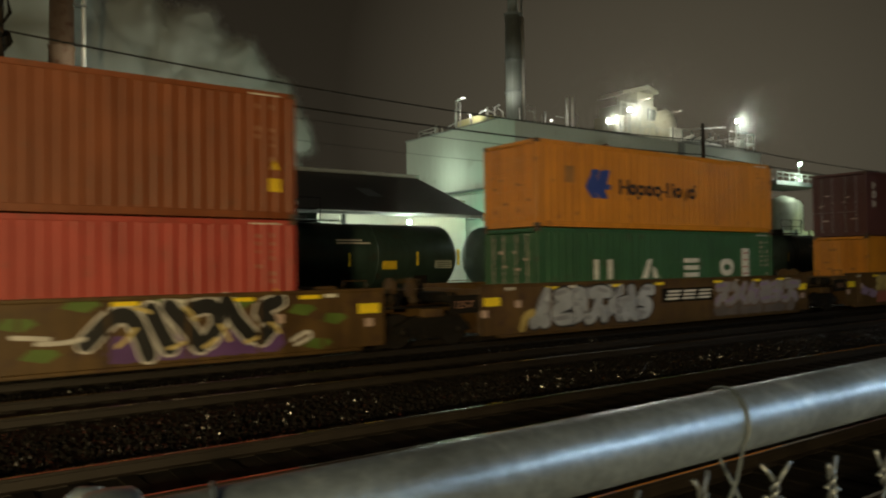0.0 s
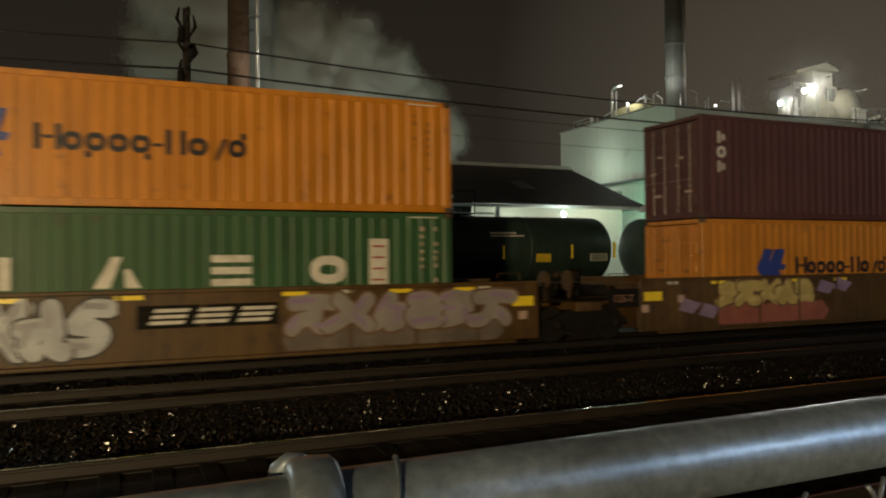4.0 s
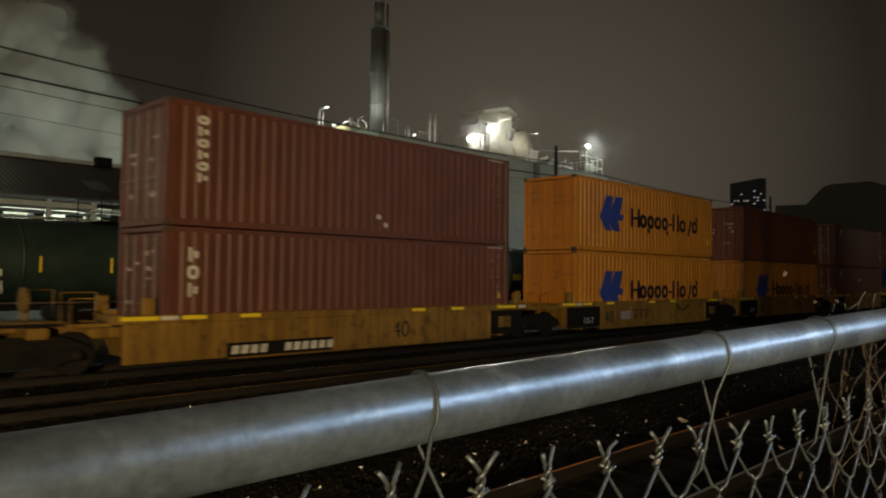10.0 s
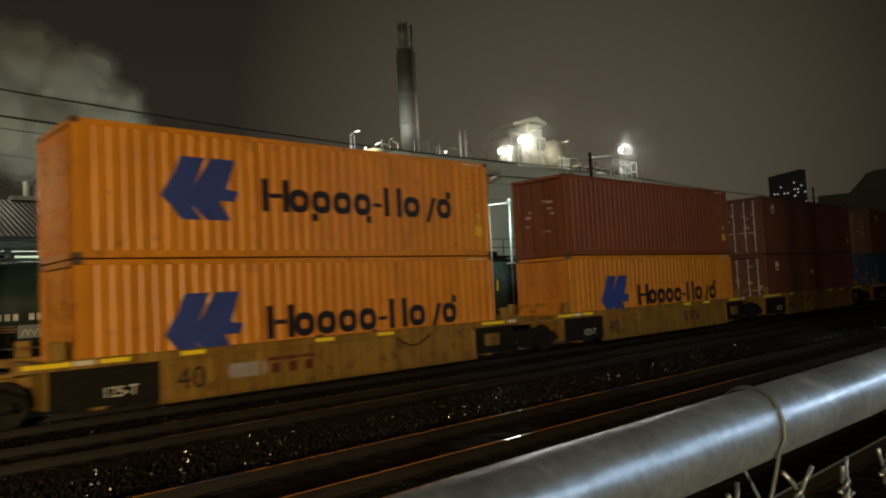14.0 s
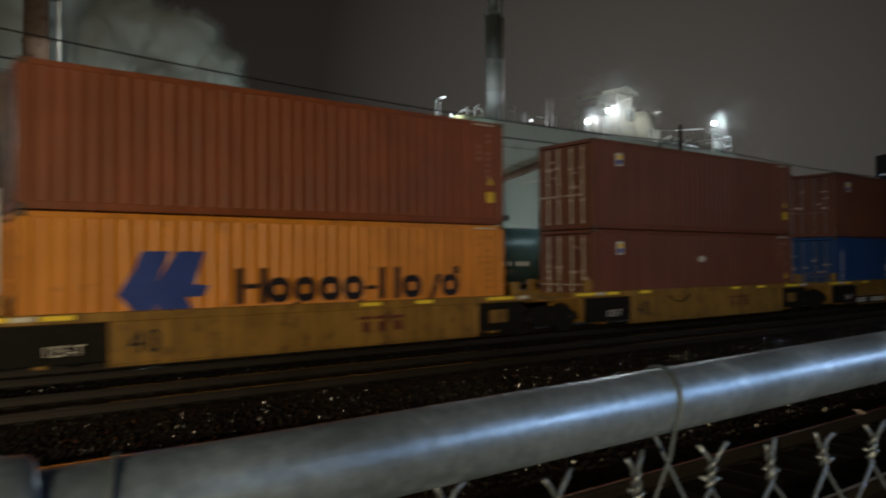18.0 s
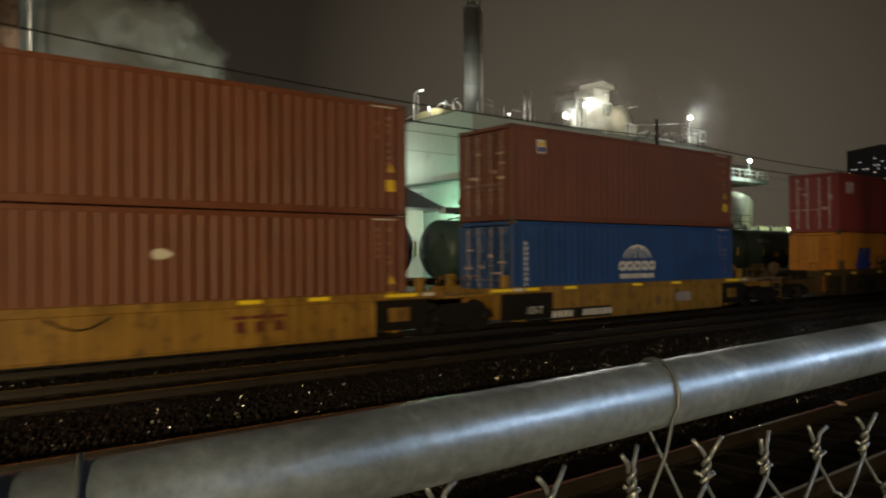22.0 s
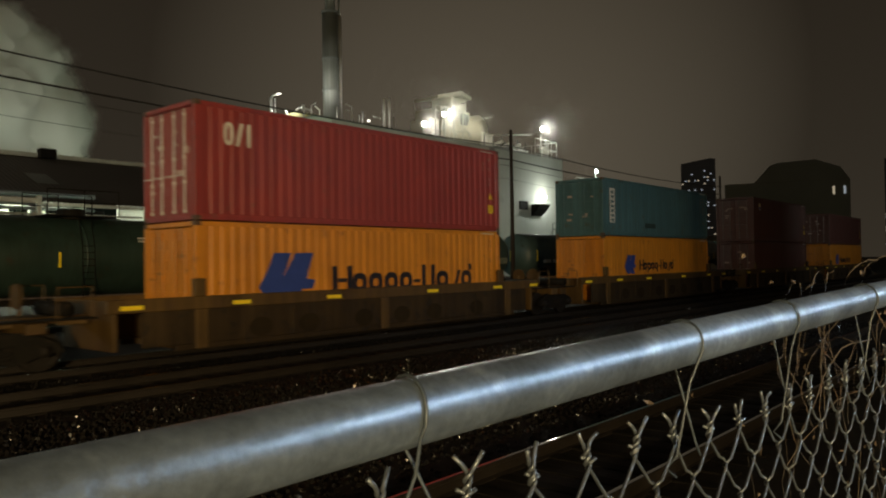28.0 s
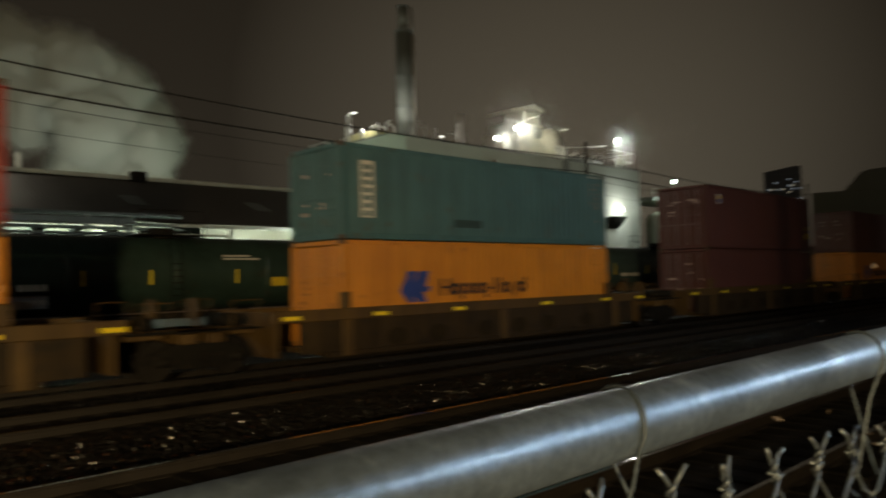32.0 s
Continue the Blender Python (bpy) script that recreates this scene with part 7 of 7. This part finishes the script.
def twisted(seed):
    """The top of two wires twisted together, with the cut ends spread in a Y."""
    rr = random.Random(seed)
    g = geo()
    lean = rr.uniform(-0.004, 0.004)
    turns, hgt = 2.3, 0.019
    for ph in (0.0, math.pi):
        pts = []
        for k in range(19):
            f = k / 18
            a = ph + f * turns * 2 * math.pi * 0.62
            pts.append((0.0021 * math.cos(a) + lean * f, 0.0021 * math.sin(a), MESH_TOP - 0.002 + hgt * f))
        e = Vector(pts[-1])
        sgn = 1 if ph else -1
        pts += [tuple(e + Vector((sgn * 0.003, 0.0, 0.004))), tuple(e + Vector((sgn * rr.uniform(0.006, 0.010), rr.uniform(-0.003, 0.003), rr.uniform(0.009, 0.013))))]
        tube(g, pts, WR, 6)
    return mesh("twisted_end", g, M_WIRE, True)


TWIST = [twisted(k) for k in range(5)]


def hang(d):
    """How far the top of the woven wire hangs under the middle of the rail."""
    return -0.052 - 0.078 * min(max(d - 0.22, -0.1), 0.75)


turn = Matrix.Rotation(FA, 4, "Z")
D0 = 0.2413 - HALF * 15
for k in range(200):
    d = D0 + k * HALF
    w = part("mesh_wire", ZIG[k % 2][(k * 5 // 2) % 4], None, F)
    w.matrix_basis = Matrix.Translation(on_fence(d, 0.004 * math.sin(d * 3.0), hang(d))) @ turn @ Matrix.Rotation(random.uniform(-0.02, 0.02), 4, "Y")
    if k % 2 == 0:
        tw = part("twisted_end", TWIST[(k * 7) % 5], None, F)
        tw.matrix_basis = Matrix.Translation(on_fence(d, 0.004 * math.sin(d * 3.0), hang(d) + random.uniform(-0.004, 0.004))) @ turn @ Matrix.Rotation(random.uniform(-0.5, 0.5), 4, "Z")

# dry brambles on the fence
BR = empty("dry_brambles", (0, 0, 0), "tangle of dry brown bramble stems hanging over the fence", "bush")
brng = random.Random(12)
for k in range(440):
    d = 1.5 + 5.2 * brng.random() ** 0.9
    g = geo()
    far = brng.random() < 0.45
    out = brng.uniform(0.02, 0.30) if far else brng.uniform(-0.03, 0.03)
    grow = min(1.0, max(0.1, (d - 1.1) / 1.8))
    p = on_fence(d, out, brng.uniform(-0.22, 0.0) + 0.05 * grow if far else brng.uniform(-0.30, -0.04))
    heading = Vector((brng.uniform(-1, 0.5), brng.uniform(-0.5, 0.5) if far else brng.uniform(-0.1, 0.1), brng.uniform(-0.6, 0.35) if far else brng.uniform(-1.0, 0.2))).normalized()
    pts = [tuple(p)]
    for q in range(brng.randint(8, 15)):
        heading += Vector((brng.uniform(-0.4, 0.4), brng.uniform(-0.3, 0.3) * (1.0 if far else 0.25), -0.30 + brng.uniform(-0.35, 0.35)))
        heading.normalize()
        p = p + heading * brng.uniform(0.014, 0.034)
        pts.append(tuple(p))
    r0 = brng.uniform(0.0008, 0.0020)
    tube(g, pts, [r0 * (1 - 0.6 * q / len(pts)) for q in range(len(pts))], 5)
    part("stem", g, M_TWIG, BR, smooth=True)
lv = geo()
for k in range(420):
    d = 1.3 + 5.4 * brng.random()
    p = on_fence(d, brng.uniform(-0.03, 0.40), brng.uniform(-0.75, 0.10))
    a = Vector((brng.uniform(-1, 1), brng.uniform(-1, 1), brng.uniform(-1, 1))).normalized() * brng.uniform(0.004, 0.012)
    b = a.orthogonal().normalized() * a.length * 0.5
    c = a.cross(b).normalized() * 0.003
    i = len(lv["v"])
    lv["v"] += [tuple(p - a), tuple(p + b + c), tuple(p + a), tuple(p - b + c), tuple(p + c * 2)]
    lv["f"] += [(i, i + 1, i + 4), (i + 1, i + 2, i + 4), (i + 2, i + 3, i + 4), (i + 3, i, i + 4)]
tagged(part("dry_leaves", lv, M_DRYLEAF, BR), kind="stuff")
# dry grass and weeds along the foot of the fence
wg = geo()
for k in range(420):
    d = 0.8 + 9.0 * brng.random()
    o = on_fence(d, brng.uniform(0.02, 0.7))
    p = Vector((o.x, o.y, -0.2))
    hgt = brng.uniform(0.4, 1.7)
    q = p + Vector((brng.uniform(-0.25, 0.25), brng.uniform(-0.2, 0.2), hgt))
    m = (p + q) / 2 + Vector((brng.uniform(-0.08, 0.08), brng.uniform(-0.08, 0.08), 0.05))
    tube(wg, [tuple(p), tuple(m), tuple(q)], [0.003, 0.0022, 0.001], 3, False)
tagged(part("dry_weeds", wg, M_TWIG), "tall dry weeds behind the fence", "weeds", kind="stuff")

# pole beside the fence
for px, py, r, m, lab in ((14.0, 1.62, 0.165, M_POLEDARK, "thick dark wooden pole beside the fence"), (14.7, 1.28, 0.15, M_POLEPALE, "pale weathered wooden pole behind a dark one")):
    NP = empty("wooden_pole", (px, py, -0.2), lab, "utility pole")
    g = geo()
    tube(g, [(0, 0, 0), (0.02, 0, 5), (0, 0, 11)], [r * 1.08, r, r * 0.9], 18)
    part("shaft", g, m, NP, smooth=True)

# posts for the lamps on this side; all stand unseen behind the camera
for x, y, h, lab in ((-12.0, -12.5, 3.7, "low street lamp with a warm light"), (0.8, -4.5, 4.1, "unseen lamp post added for the white light on the rail"), (4.2, -4.5, 4.1, "unseen lamp post added for the white light on the rail"), (9.5, -4.5, 4.1, "unseen lamp post added for the white light on the rail"), (17.0, -4.5, 4.1, "unseen lamp post added for the white light on the rail"), (24.0, -6.0, 8.95, "unseen tall lamp post added for the cool fill light"), (64.0, -4.0, 8.95, "unseen tall lamp post added for the cool fill light")):
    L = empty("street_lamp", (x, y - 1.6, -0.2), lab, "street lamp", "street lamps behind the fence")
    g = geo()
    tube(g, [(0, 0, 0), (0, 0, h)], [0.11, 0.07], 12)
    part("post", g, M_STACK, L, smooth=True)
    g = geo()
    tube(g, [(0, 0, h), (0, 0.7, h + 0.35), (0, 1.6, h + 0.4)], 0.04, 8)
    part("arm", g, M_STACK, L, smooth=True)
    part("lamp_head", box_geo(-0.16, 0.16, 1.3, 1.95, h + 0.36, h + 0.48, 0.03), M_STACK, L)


def motions():
    """The train rolls past and slows a little; its wheels turn; the steam drifts."""
    for ob, s, y, z in MOVERS:
        walk(ob, [(t, pose(s - covered(t), y, z)) for t in range(0, 33, 2)])
    for ob, x in WHEELS:
        walk(ob, [(k / 10, pose(x, 0, 0.46, 0, -math.degrees(covered(k / 10) / 0.46), 0)) for k in range(321)])
    for ob, x, y, z, seed in PUFFS:
        rows = []
        for t in range(0, 33, 4):
            a = t * 0.16 + seed
            rows.append((t, pose(x + 0.9 * math.sin(a), y, z + 0.7 * math.cos(a * 0.8) - (0.07 * t if z > 20 else 0.0), 0, 2.0 * t, 0)))
        walk(ob, rows)


motions()
